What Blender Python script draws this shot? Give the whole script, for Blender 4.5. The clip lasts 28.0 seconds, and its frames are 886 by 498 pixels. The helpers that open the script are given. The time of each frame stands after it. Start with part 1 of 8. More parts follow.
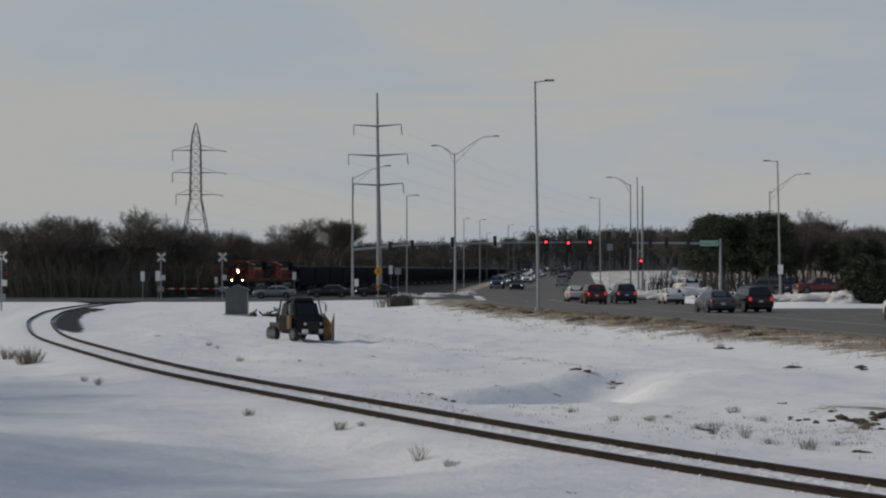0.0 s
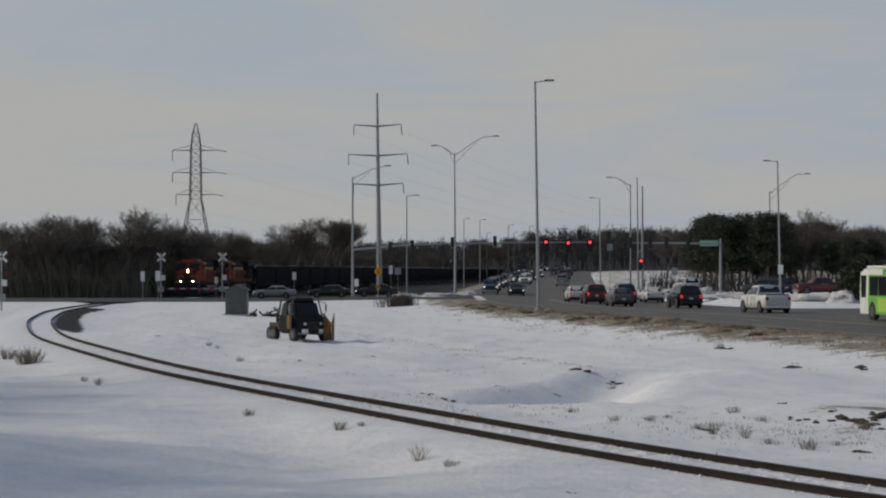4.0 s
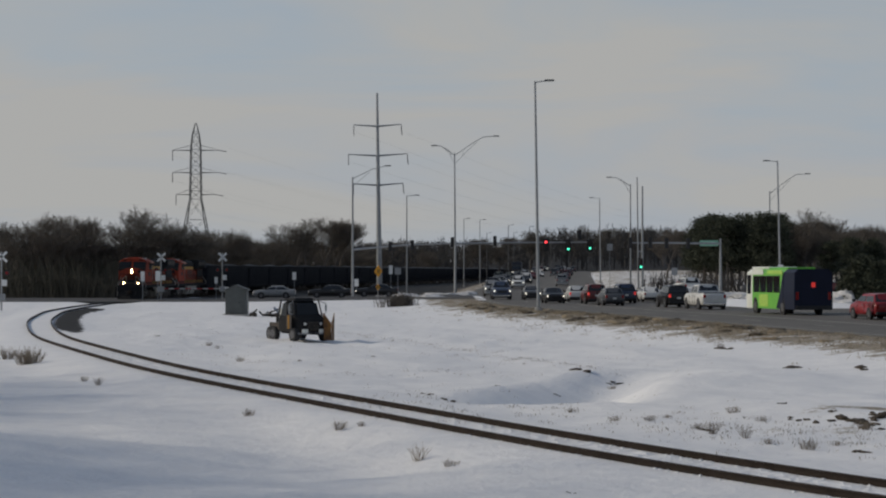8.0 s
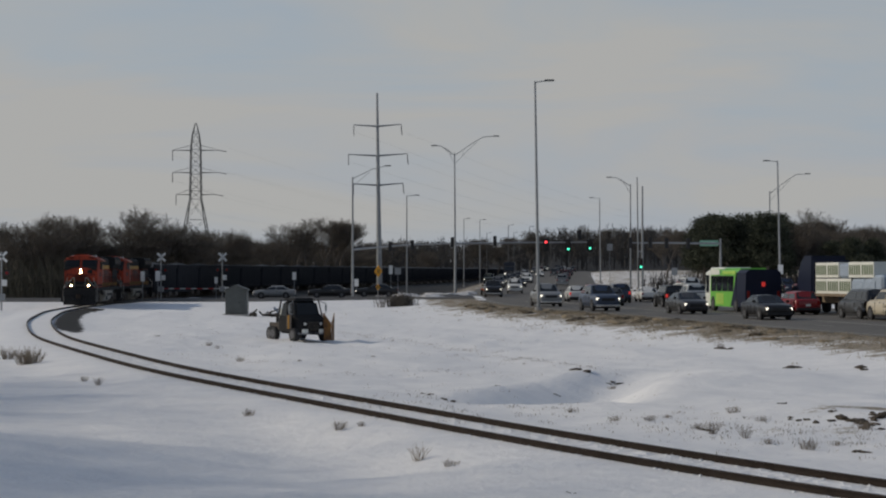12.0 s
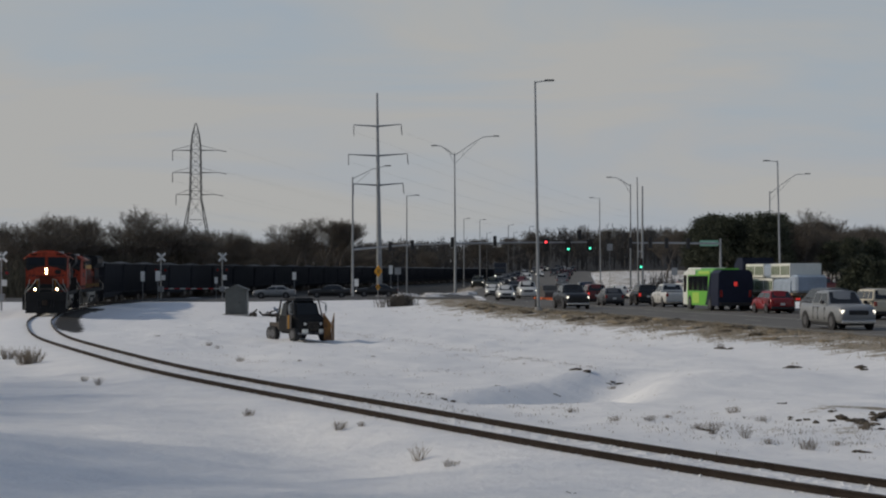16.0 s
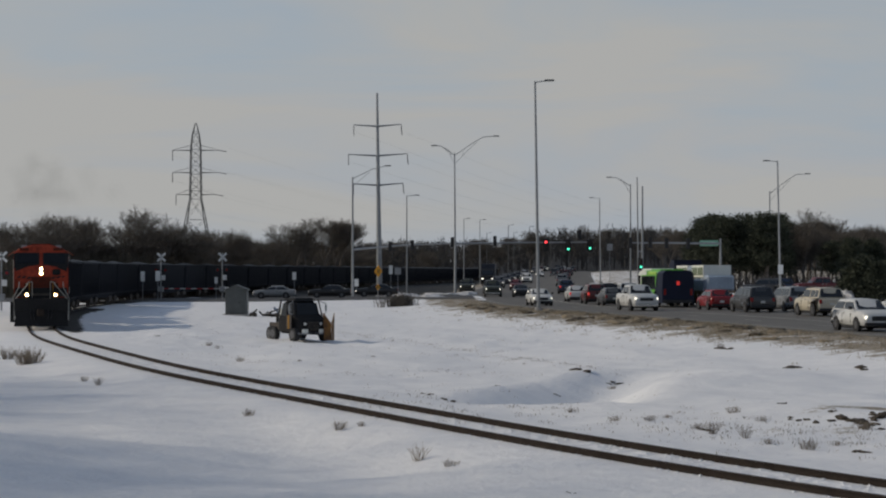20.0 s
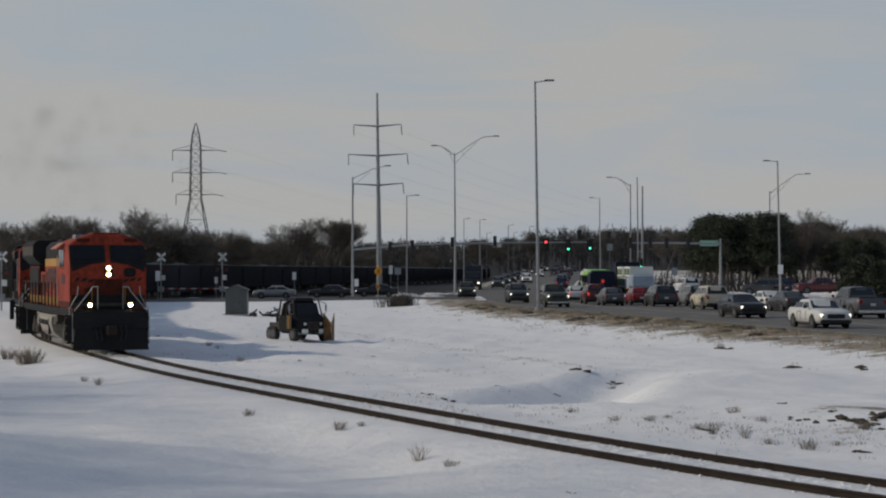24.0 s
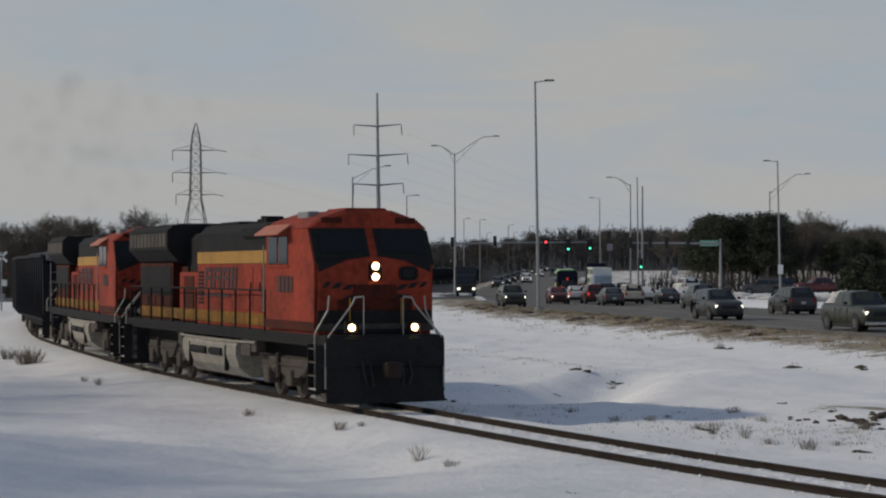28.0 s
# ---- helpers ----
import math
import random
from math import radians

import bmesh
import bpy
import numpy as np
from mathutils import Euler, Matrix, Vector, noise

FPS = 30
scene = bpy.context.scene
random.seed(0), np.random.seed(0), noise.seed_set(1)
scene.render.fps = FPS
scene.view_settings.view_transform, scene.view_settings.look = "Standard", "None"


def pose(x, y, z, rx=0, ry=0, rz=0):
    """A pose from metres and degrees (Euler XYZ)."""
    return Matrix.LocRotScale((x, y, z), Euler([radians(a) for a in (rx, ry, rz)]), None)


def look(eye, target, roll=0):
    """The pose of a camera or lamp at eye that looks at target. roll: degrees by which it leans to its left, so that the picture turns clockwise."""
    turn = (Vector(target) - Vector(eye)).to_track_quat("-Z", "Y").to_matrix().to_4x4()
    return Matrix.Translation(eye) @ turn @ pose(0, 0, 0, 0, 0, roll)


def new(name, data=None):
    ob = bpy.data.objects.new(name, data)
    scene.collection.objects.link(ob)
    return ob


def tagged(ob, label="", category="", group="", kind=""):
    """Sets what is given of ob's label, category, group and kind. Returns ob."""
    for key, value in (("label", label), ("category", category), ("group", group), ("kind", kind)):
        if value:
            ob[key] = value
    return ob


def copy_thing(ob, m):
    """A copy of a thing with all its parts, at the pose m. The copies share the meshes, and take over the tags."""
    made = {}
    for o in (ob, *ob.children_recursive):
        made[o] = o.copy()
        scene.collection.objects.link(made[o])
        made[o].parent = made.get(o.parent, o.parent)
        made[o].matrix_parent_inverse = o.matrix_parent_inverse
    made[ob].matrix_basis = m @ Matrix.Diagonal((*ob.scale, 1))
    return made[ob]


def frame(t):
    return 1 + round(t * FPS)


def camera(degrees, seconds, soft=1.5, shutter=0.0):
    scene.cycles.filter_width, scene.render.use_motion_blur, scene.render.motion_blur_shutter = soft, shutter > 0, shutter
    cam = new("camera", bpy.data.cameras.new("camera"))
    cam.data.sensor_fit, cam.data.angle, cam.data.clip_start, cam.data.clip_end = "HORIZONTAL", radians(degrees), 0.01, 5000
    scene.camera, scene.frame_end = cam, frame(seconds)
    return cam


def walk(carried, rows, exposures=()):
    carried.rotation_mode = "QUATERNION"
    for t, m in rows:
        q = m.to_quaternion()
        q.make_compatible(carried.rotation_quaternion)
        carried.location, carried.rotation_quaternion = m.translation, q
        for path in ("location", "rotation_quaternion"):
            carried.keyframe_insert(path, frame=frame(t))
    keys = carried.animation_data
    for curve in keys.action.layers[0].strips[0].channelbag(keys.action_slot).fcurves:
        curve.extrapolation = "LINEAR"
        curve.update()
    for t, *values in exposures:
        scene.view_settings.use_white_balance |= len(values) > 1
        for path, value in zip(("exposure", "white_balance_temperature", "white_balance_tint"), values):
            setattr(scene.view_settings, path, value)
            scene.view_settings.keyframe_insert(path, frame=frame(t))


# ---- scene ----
cam = camera(23.93, 28.0, soft=2.1)
EYE_Z = 3.25
F_TILT = 0.604
cam_pose = pose(0, 0, EYE_Z, 90 + F_TILT, 0, 0)
walk(cam, [(0.0, cam_pose), (28.0, cam_pose)], exposures=[(0.0, -0.08), (28.0, -0.08)])

# ---- world and sun ----
SUN_EL, SUN_FROM = radians(29), Vector((-1.0, 0.14, 0.0)).normalized()


def make_world():
    w = bpy.data.worlds.new("sky")
    scene.world = w
    w.use_nodes = True
    nt = w.node_tree
    N, L = nt.nodes, nt.links
    N.clear()
    out, bg = N.new("ShaderNodeOutputWorld"), N.new("ShaderNodeBackground")
    sky = N.new("ShaderNodeTexSky")
    sky.sky_type, sky.sun_disc = "NISHITA", False
    sky.sun_elevation = SUN_EL
    sky.sun_rotation = math.atan2(SUN_FROM.x, SUN_FROM.y)
    sky.air_density, sky.dust_density, sky.ozone_density = 1.0, 0.5, 1.5
    gain = N.new("ShaderNodeVectorMath")
    gain.operation = "SCALE"
    gain.inputs[3].default_value = 0.088
    L.new(sky.outputs[0], gain.inputs[0])
    # thin streaky cloud sheet
    co = N.new("ShaderNodeTexCoord")
    mp = N.new("ShaderNodeMapping")
    mp.inputs["Rotation"].default_value = (0, radians(14), 0)
    mp.inputs["Scale"].default_value = (2.2, 1.2, 13.0)
    L.new(co.outputs["Generated"], mp.inputs[0])
    nz = N.new("ShaderNodeTexNoise")
    nz.inputs["Scale"].default_value = 1.6
    nz.inputs["Detail"].default_value = 5
    nz.inputs["Roughness"].default_value = 0.55
    nz.inputs["Distortion"].default_value = 0.5
    L.new(mp.outputs[0], nz.inputs[0])
    rp = N.new("ShaderNodeMapRange")
    rp.inputs[1].default_value, rp.inputs[2].default_value = 0.40, 0.62
    rp.inputs[3].default_value, rp.inputs[4].default_value = 0.80, 1.0
    L.new(nz.outputs[0], rp.inputs[0])
    # the sheet thins out overhead
    xyz = N.new("ShaderNodeSeparateXYZ")
    L.new(co.outputs["Generated"], xyz.inputs[0])
    thin = N.new("ShaderNodeMapRange")
    thin.inputs[1].default_value, thin.inputs[2].default_value = 0.02, 0.5
    thin.inputs[3].default_value, thin.inputs[4].default_value = 1.2, 0.2
    L.new(xyz.outputs[2], thin.inputs[0])
    cover = N.new("ShaderNodeMath")
    cover.operation = "MULTIPLY"
    L.new(rp.outputs[0], cover.inputs[0])
    L.new(thin.outputs[0], cover.inputs[1])
    cover.use_clamp = True
    mix = N.new("ShaderNodeMix")
    mix.data_type = "RGBA"
    L.new(cover.outputs[0], mix.inputs[0])
    L.new(gain.outputs[0], mix.inputs[6])
    # thin places in the sheet are bluer, thick ones a warm grey
    tint = N.new("ShaderNodeValToRGB")
    e = tint.color_ramp.elements
    e[0].position, e[0].color = 0.38, (0.362, 0.406, 0.464, 1)
    e[1].position, e[1].color = 0.58, (0.428, 0.428, 0.419, 1)
    L.new(nz.outputs[0], tint.inputs[0])
    L.new(tint.outputs[0], mix.inputs[7])
    L.new(mix.outputs[2], bg.inputs[0])
    bg.inputs[1].default_value = 1.0
    L.new(bg.outputs[0], out.inputs[0])


make_world()
sun_data = bpy.data.lights.new("sun", "SUN")
sun_data.energy, sun_data.angle, sun_data.color = 1.95, radians(2.5), (1.0, 0.88, 0.70)
sun = new("sun", sun_data)
sun_dir = SUN_FROM * math.cos(SUN_EL) + Vector((0, 0, math.sin(SUN_EL)))
sun.matrix_world = look(sun_dir * 100, (0, 0, 0))

# ---- materials ----
def mat(name, color, rough=0.7, metal=0.0, var=0.15, scale=3.0, fine=40.0, bump=0.15, second=None, spec=0.4, objcol=False):
    """A procedural surface: base colour varied by two noises, with fine relief."""
    m = bpy.data.materials.new(name)
    m.use_nodes = True
    nt = m.node_tree
    N, L = nt.nodes, nt.links
    b = N["Principled BSDF"]
    co = N.new("ShaderNodeTexCoord")
    n1, n2 = N.new("ShaderNodeTexNoise"), N.new("ShaderNodeTexNoise")
    for n, s in ((n1, scale), (n2, fine)):
        n.inputs["Scale"].default_value, n.inputs["Detail"].default_value = s, 4
        L.new(co.outputs["Object"], n.inputs[0])
    add = N.new("ShaderNodeMath")
    add.operation = "ADD"
    L.new(n1.outputs[0], add.inputs[0])
    L.new(n2.outputs[0], add.inputs[1])
    mr = N.new("ShaderNodeMapRange")
    mr.inputs[1].default_value, mr.inputs[2].default_value = 0.6, 1.4
    L.new(add.outputs[0], mr.inputs[0])
    mix = N.new("ShaderNodeMix")
    mix.data_type = "RGBA"
    L.new(mr.outputs[0], mix.inputs[0])
    if objcol:
        oi = N.new("ShaderNodeObjectInfo")
        dk = N.new("ShaderNodeVectorMath")
        dk.operation = "SCALE"
        dk.inputs[3].default_value = 1 - var
        L.new(oi.outputs["Color"], dk.inputs[0])
        L.new(dk.outputs[0], mix.inputs[6])
        L.new(oi.outputs["Color"], mix.inputs[7])
    else:
        c2 = second or tuple(min(1, c * (1 + var)) for c in color)
        mix.inputs[6].default_value = (*(c * (1 - var) for c in color), 1) if not second else (*color, 1)
        mix.inputs[7].default_value = (*c2, 1)
    L.new(mix.outputs[2], b.inputs["Base Color"])
    b.inputs["Roughness"].default_value, b.inputs["Metallic"].default_value = rough, metal
    b.inputs["Specular IOR Level"].default_value = spec
    if bump:
        bp = N.new("ShaderNodeBump")
        bp.inputs["Strength"].default_value, bp.inputs["Distance"].default_value = bump, 0.02
        L.new(n2.outputs[0], bp.inputs["Height"])
        L.new(bp.outputs[0], b.inputs["Normal"])
    return m


def glow(name, color, strength):
    m = bpy.data.materials.new(name)
    m.use_nodes = True
    b = m.node_tree.nodes["Principled BSDF"]
    b.inputs["Base Color"].default_value = (*color, 1)
    b.inputs["Emission Color"].default_value = (*color, 1)
    b.inputs["Emission Strength"].default_value = strength
    return m


M = {
    "paint": mat("vehicle paint", (0.5, 0.5, 0.5), 0.32, 0.0, 0.25, 1.5, 30, 0.02, objcol=True, spec=0.5),
    "tyre": mat("tyre rubber", (0.028, 0.028, 0.029), 0.85, 0, 0.4),
    "rim": mat("wheel alloy", (0.15, 0.15, 0.155), 0.5, 0.6, 0.4),
    "glass": mat("dark window glass", (0.012, 0.014, 0.017), 0.08, 0, 0.2, 1, 5, 0, spec=0.7),
    "black": mat("black plastic", (0.02, 0.02, 0.022), 0.6, 0, 0.3),
    "chrome": mat("chrome", (0.6, 0.6, 0.6), 0.25, 0.9, 0.2),
    "tail": mat("red lamp lens", (0.25, 0.01, 0.01), 0.25, 0, 0.2),
    "brake": glow("lit brake lamp", (0.9, 0.05, 0.04), 0.35),
    "head": mat("clear lamp lens", (0.6, 0.6, 0.58), 0.15, 0.1, 0.2),
    "headlit": glow("lit headlamp", (1.0, 0.93, 0.78), 1.7),
    "plate": mat("plate white", (0.6, 0.6, 0.58), 0.5),
    "orange": mat("locomotive orange paint", (0.115, 0.021, 0.011), 0.7, 0, 0.5, 0.55, 5, 0.05, spec=0.15, second=(0.41, 0.060, 0.032)),
    "yellow": mat("yellow stripe paint", (0.26, 0.135, 0.022), 0.6, 0, 0.2, 1.2, 9, 0.05, second=(0.52, 0.27, 0.03)),
    "loco_black": mat("sooty black paint", (0.019, 0.019, 0.020), 0.8, 0, 0.4, 1, 12, spec=0.15),
    "underframe": mat("dusty underframe steel", (0.030, 0.027, 0.025), 0.85, 0.0, 0.4, 2, 12, second=(0.105, 0.088, 0.072)),
    "tank": mat("grey fuel tank paint", (0.27, 0.25, 0.215), 0.7, 0.0, 0.4, 1.4, 12),
    # lighter orange for the awning: sunlight on it put into the colour
    "awning": mat("sun-bleached orange paint", (0.34, 0.10, 0.055), 0.6, 0, 0.3, 1.2, 9, 0.05, second=(0.52, 0.20, 0.12)),
    "dirty_yellow": mat("grimy yellow stripe paint", (0.055, 0.030, 0.014), 0.75, 0, 0.3, 1.1, 8, 0.05, spec=0.15, second=(0.34, 0.175, 0.03)),
    "letter": mat("dark maroon lettering", (0.05, 0.014, 0.012), 0.6, 0, 0.3),
    "rail_white": mat("worn white handrail paint", (0.34, 0.33, 0.30), 0.5, 0.1, 0.2),
    "loco_light": glow("locomotive headlight", (1.0, 0.74, 0.42), 30.0),
    # warm glare round the lit lamps, made as dim glowing discs
    "loco_reflector": glow("glowing headlight reflector", (1.0, 0.50, 0.18), 3.5),
    "grimy": mat("grimy brown-black paint", (0.018, 0.010, 0.008), 0.8, 0, 0.4, 1.5, 9, 0.05, spec=0.15, second=(0.11, 0.020, 0.010)),
    "loco_glass": mat("cab glass", (0.010, 0.011, 0.013), 0.08, 0, 0.2, 1, 5, 0, spec=0.3),
    "hopper": mat("dark blue-black car steel", (0.012, 0.013, 0.017), 0.8, 0.0, 0.4, 0.7, 9, spec=0.12, second=(0.030, 0.032, 0.040)),
    "coal": mat("coal", (0.010, 0.010, 0.011), 0.6, 0, 0.5, 4, 30, 0.6),
    "steel": mat("galvanised steel", (0.30, 0.31, 0.32), 0.5, 0.6, 0.25, 2, 30),
    "pole_dark": mat("weathered dark pole steel", (0.13, 0.13, 0.13), 0.6, 0.3, 0.3, 1, 20),
    "rail": mat("rusty rail steel", (0.032, 0.025, 0.021), 0.85, 0.0, 0.4, 3, 25, spec=0.1),
    "railhead": mat("worn rail head", (0.07, 0.055, 0.048), 0.4, 0.7, 0.3, 3, 25),
    "tie": mat("creosoted timber", (0.055, 0.045, 0.038), 0.9, 0, 0.5, 3, 25, 0.5),
    "white": mat("white painted metal", (0.72, 0.72, 0.7), 0.5, 0, 0.12),
    "signred": mat("red sign sheeting", (0.5, 0.03, 0.03), 0.5, 0, 0.15),
    "signyellow": mat("yellow sign sheeting", (0.85, 0.38, 0.02), 0.5, 0, 0.1),
    "signgreen": mat("green sign sheeting", (0.22, 0.44, 0.32), 0.5, 0, 0.1),
    "concrete": mat("weathered concrete", (0.36, 0.35, 0.33), 0.9, 0, 0.2, 2, 30, 0.3),
    "shed": mat("grey shed siding", (0.105, 0.112, 0.108), 0.6, 0.1, 0.2, 2, 30),
    "bark": mat("grey-brown bark", (0.13, 0.112, 0.097), 0.95, 0, 0.4, 2, 20, 0.5),
    "twig": mat("bare twigs", (0.115, 0.099, 0.082), 0.95, 0, 0.35, 0.6, 6, 0),
    "needle": mat("dark evergreen needles", (0.03, 0.038, 0.024), 0.9, 0, 0.5, 0.7, 6, 0, second=(0.065, 0.072, 0.045)),
    "straw": mat("dead verge grass", (0.31, 0.262, 0.19), 0.95, 0, 0.45, 0.8, 12, 0),
    "weed": mat("dead grey weeds", (0.22, 0.185, 0.145), 0.95, 0, 0.4, 2, 20, 0),
    "sig_off": mat("dark signal lens", (0.02, 0.018, 0.016), 0.3, 0, 0.2),
    "sig_red": glow("lit red signal", (1.0, 0.05, 0.06), 3.0),
    "sig_green": glow("lit green signal", (0.1, 1.0, 0.62), 1.6),
    "busgreen": mat("lime green bus paint", (0.15, 0.46, 0.06), 0.4, 0, 0.15, 0.7, 10, 0.02),
    "buswhite": mat("white bus paint", (0.72, 0.74, 0.68), 0.4, 0, 0.1, 0.7, 10, 0.02),
    "buslime": mat("yellow-green bus graphic", (0.38, 0.60, 0.10), 0.4, 0, 0.2),
    "busnavy": mat("navy bus wrap", (0.010, 0.014, 0.034), 0.5, 0, 0.25, 0.7, 10, 0.02, spec=0.2),
    "tarp": mat("blue-grey tarpaulin", (0.30, 0.36, 0.44), 0.8, 0, 0.25, 0.8, 9, 0.3),
    "cratewhite": mat("white wrapped crate", (0.68, 0.69, 0.64), 0.7, 0, 0.12, 1, 12),
    "trailer_orange": mat("orange trailer paint", (0.6, 0.13, 0.03), 0.5, 0, 0.25),
    "rustyellow": mat("rust-streaked yellow paint", (0.035, 0.018, 0.012), 0.7, 0, 0.4, 3.5, 9, 0.1, second=(0.26, 0.12, 0.025)),
    "wood": mat("weathered planks", (0.22, 0.17, 0.12), 0.9, 0, 0.3),
}


def ground_mat():
    """Snow with bare straw, soil and gravel where the mesh says so, broken up by noise."""
    m = bpy.data.materials.new("snow field")
    m.use_nodes = True
    nt = m.node_tree
    N, L = nt.nodes, nt.links
    b = N["Principled BSDF"]
    co = N.new("ShaderNodeTexCoord")

    def nz(s, d=6, r=0.6):
        n = N.new("ShaderNodeTexNoise")
        n.inputs["Scale"].default_value, n.inputs["Detail"].default_value, n.inputs["Roughness"].default_value = s, d, r
        L.new(co.outputs["Object"], n.inputs[0])
        return n.outputs[0]

    def ramp(src, p0, c0, p1, c1):
        r = N.new("ShaderNodeValToRGB")
        e = r.color_ramp.elements
        e[0].position, e[0].color, e[1].position, e[1].color = p0, (*c0, 1), p1, (*c1, 1)
        L.new(src, r.inputs[0])
        return r.outputs[0]

    def mixc(f, a, c):
        x = N.new("ShaderNodeMix")
        x.data_type = "RGBA"
        L.new(f, x.inputs[0])
        L.new(a, x.inputs[6])
        L.new(c, x.inputs[7])
        return x.outputs[2]

    def mth(op, a, c):
        x = N.new("ShaderNodeMath")
        x.operation = op
        for i, v in enumerate((a, c)):
            if isinstance(v, (int, float)):
                x.inputs[i].default_value = v
            else:
                L.new(v, x.inputs[i])
        return x.outputs[0]

    mid, fine, crust = nz(0.9), nz(7.0), nz(2.7, 8, 0.7)
    snow = ramp(mid, 0.3, (0.78, 0.785, 0.80), 0.7, (0.87, 0.87, 0.87))
    soil = ramp(fine, 0.32, (0.075, 0.062, 0.048), 0.60, (0.40, 0.345, 0.265))
    at = N.new("ShaderNodeAttribute")
    at.attribute_name = "bare"
    patch = nz(0.35)
    jag = mth("ADD", mth("ADD", mth("MULTIPLY", mid, 1.3), mth("MULTIPLY", fine, 1.1)), mth("MULTIPLY", mth("SUBTRACT", patch, 0.19), 1.6))
    mask = mth("SUBTRACT", mth("ADD", mth("MULTIPLY", at.outputs["Fac"], 1.6), jag), 2.6)
    mask = mth("MULTIPLY", mask, 5.0)
    cl = N.new("ShaderNodeClamp")
    L.new(mask, cl.inputs[0])
    at2 = N.new("ShaderNodeAttribute")
    at2.attribute_name = "stone"
    stone = ramp(nz(11.0), 0.35, (0.010, 0.009, 0.008), 0.7, (0.042, 0.037, 0.031))
    c2 = N.new("ShaderNodeClamp")
    L.new(mth("MULTIPLY", mth("SUBTRACT", mth("ADD", at2.outputs["Fac"], mth("MULTIPLY", mid, 0.5)), 0.7), 6.0), c2.inputs[0])
    L.new(mixc(c2.outputs[0], mixc(cl.outputs[0], snow, soil), stone), b.inputs["Base Color"])
    b.inputs["Roughness"].default_value = 0.75
    b.inputs["Specular IOR Level"].default_value = 0.2
    bp = N.new("ShaderNodeBump")
    bp.inputs["Strength"].default_value, bp.inputs["Distance"].default_value = 0.8, 0.17
    L.new(mth("ADD", mth("ADD", mth("MULTIPLY", mid, 0.9), mth("MULTIPLY", crust, 0.27)), mth("MULTIPLY", fine, 0.12)), bp.inputs["Height"])
    L.new(bp.outputs[0], b.inputs["Normal"])
    return m


M["ground"] = ground_mat()
M["road"] = mat("worn salted asphalt", (0.080, 0.074, 0.065), 0.75, 0, 0.3, 0.25, 3, 0.15, second=(0.158, 0.146, 0.128))
# darker copy of the road asphalt, the street's shade put into its colour
M["street"] = mat("dark damp asphalt", (0.040, 0.038, 0.036), 0.75, 0, 0.3, 0.25, 3, 0.15, second=(0.075, 0.072, 0.068))
M["scrub"] = mat("dark brown thicket", (0.078, 0.072, 0.054), 0.95, 0, 0.35, 0.4, 5, 0)
M["line"] = mat("faded road line", (0.4, 0.39, 0.34), 0.8, 0, 0.3, 2, 20)
# colour lifted towards grey to stand for distance haze
M["woods"] = mat("far bare woods", (0.066, 0.061, 0.057), 0.95, 0, 0.4, 0.05, 0.7, 0)


# ---- mesh helpers ----
def part(name, bm, material, parent=None, label=""):
    me = bpy.data.meshes.new(name)
    bm.to_mesh(me)
    bm.free()
    for x in material if isinstance(material, (list, tuple)) else [material]:
        me.materials.append(M[x] if isinstance(x, str) else x)
    ob = new(name, me)
    if parent:
        ob.parent = parent
    if label:
        ob["label"] = label
    return ob


def again(ob, parent, m):
    """The same part once more, on the same mesh."""
    o = new(ob.name.split(".")[0], ob.data)
    o.parent, o.matrix_basis = parent, m
    return o


def thing(name, label, category, group="", m=None):
    ob = new(name)
    ob.empty_display_size = 0.3
    if m is not None:
        ob.matrix_basis = m
    return tagged(ob, label, category, group)


def box(bm, x0, x1, y0, y1, z0, z1, bevel=0.0, mi=0, m=None):
    r = bmesh.ops.create_cube(bm, size=1)
    t = Matrix.Translation(((x0 + x1) / 2, (y0 + y1) / 2, (z0 + z1) / 2)) @ Matrix.Diagonal((x1 - x0, y1 - y0, z1 - z0, 1))
    bmesh.ops.transform(bm, matrix=(m @ t) if m else t, verts=r["verts"])
    fs = {f for v in r["verts"] for f in v.link_faces}
    if bevel:
        es = list({e for v in r["verts"] for e in v.link_edges})
        o = bmesh.ops.bevel(bm, geom=es, offset=bevel, segments=1, affect="EDGES")
        fs |= set(o["faces"])
    for f in fs:
        if f.is_valid:
            f.material_index = mi
    return bm


def rod(bm, a, b, r, r2=None, n=6, mi=0):
    a, b = Vector(a), Vector(b)
    d = b - a
    if d.length < 1e-6:
        return bm
    o = bmesh.ops.create_cone(bm, cap_ends=True, segments=n, radius1=r, radius2=r if r2 is None else r2, depth=d.length)
    bmesh.ops.transform(bm, matrix=Matrix.Translation((a + b) / 2) @ d.to_track_quat("Z", "Y").to_matrix().to_4x4(), verts=o["verts"])
    if mi:
        for f in {f for v in o["verts"] for f in v.link_faces}:
            f.material_index = mi
    return bm


def loft(bm, rings, mi=0, caps=True):
    """Skin closed rings of equal count, one after the other."""
    vs = [[bm.verts.new(p) for p in r] for r in rings]
    n = len(vs[0])
    for a, b in zip(vs, vs[1:]):
        for i in range(n):
            f = bm.faces.new((a[i], a[(i + 1) % n], b[(i + 1) % n], b[i]))
            f.material_index = mi
    if caps:
        for r in (vs[0][::-1], vs[-1]):
            f = bm.faces.new(r)
            f.material_index = mi
    bmesh.ops.recalc_face_normals(bm, faces=bm.faces[:])
    return bm


def slab(bm, profile, y0, y1, mi=0):
    """A profile in x, z pulled out across y."""
    return loft(bm, [[(x, y0, z) for x, z in profile], [(x, y1, z) for x, z in profile]], mi)


def B():
    return bmesh.new()

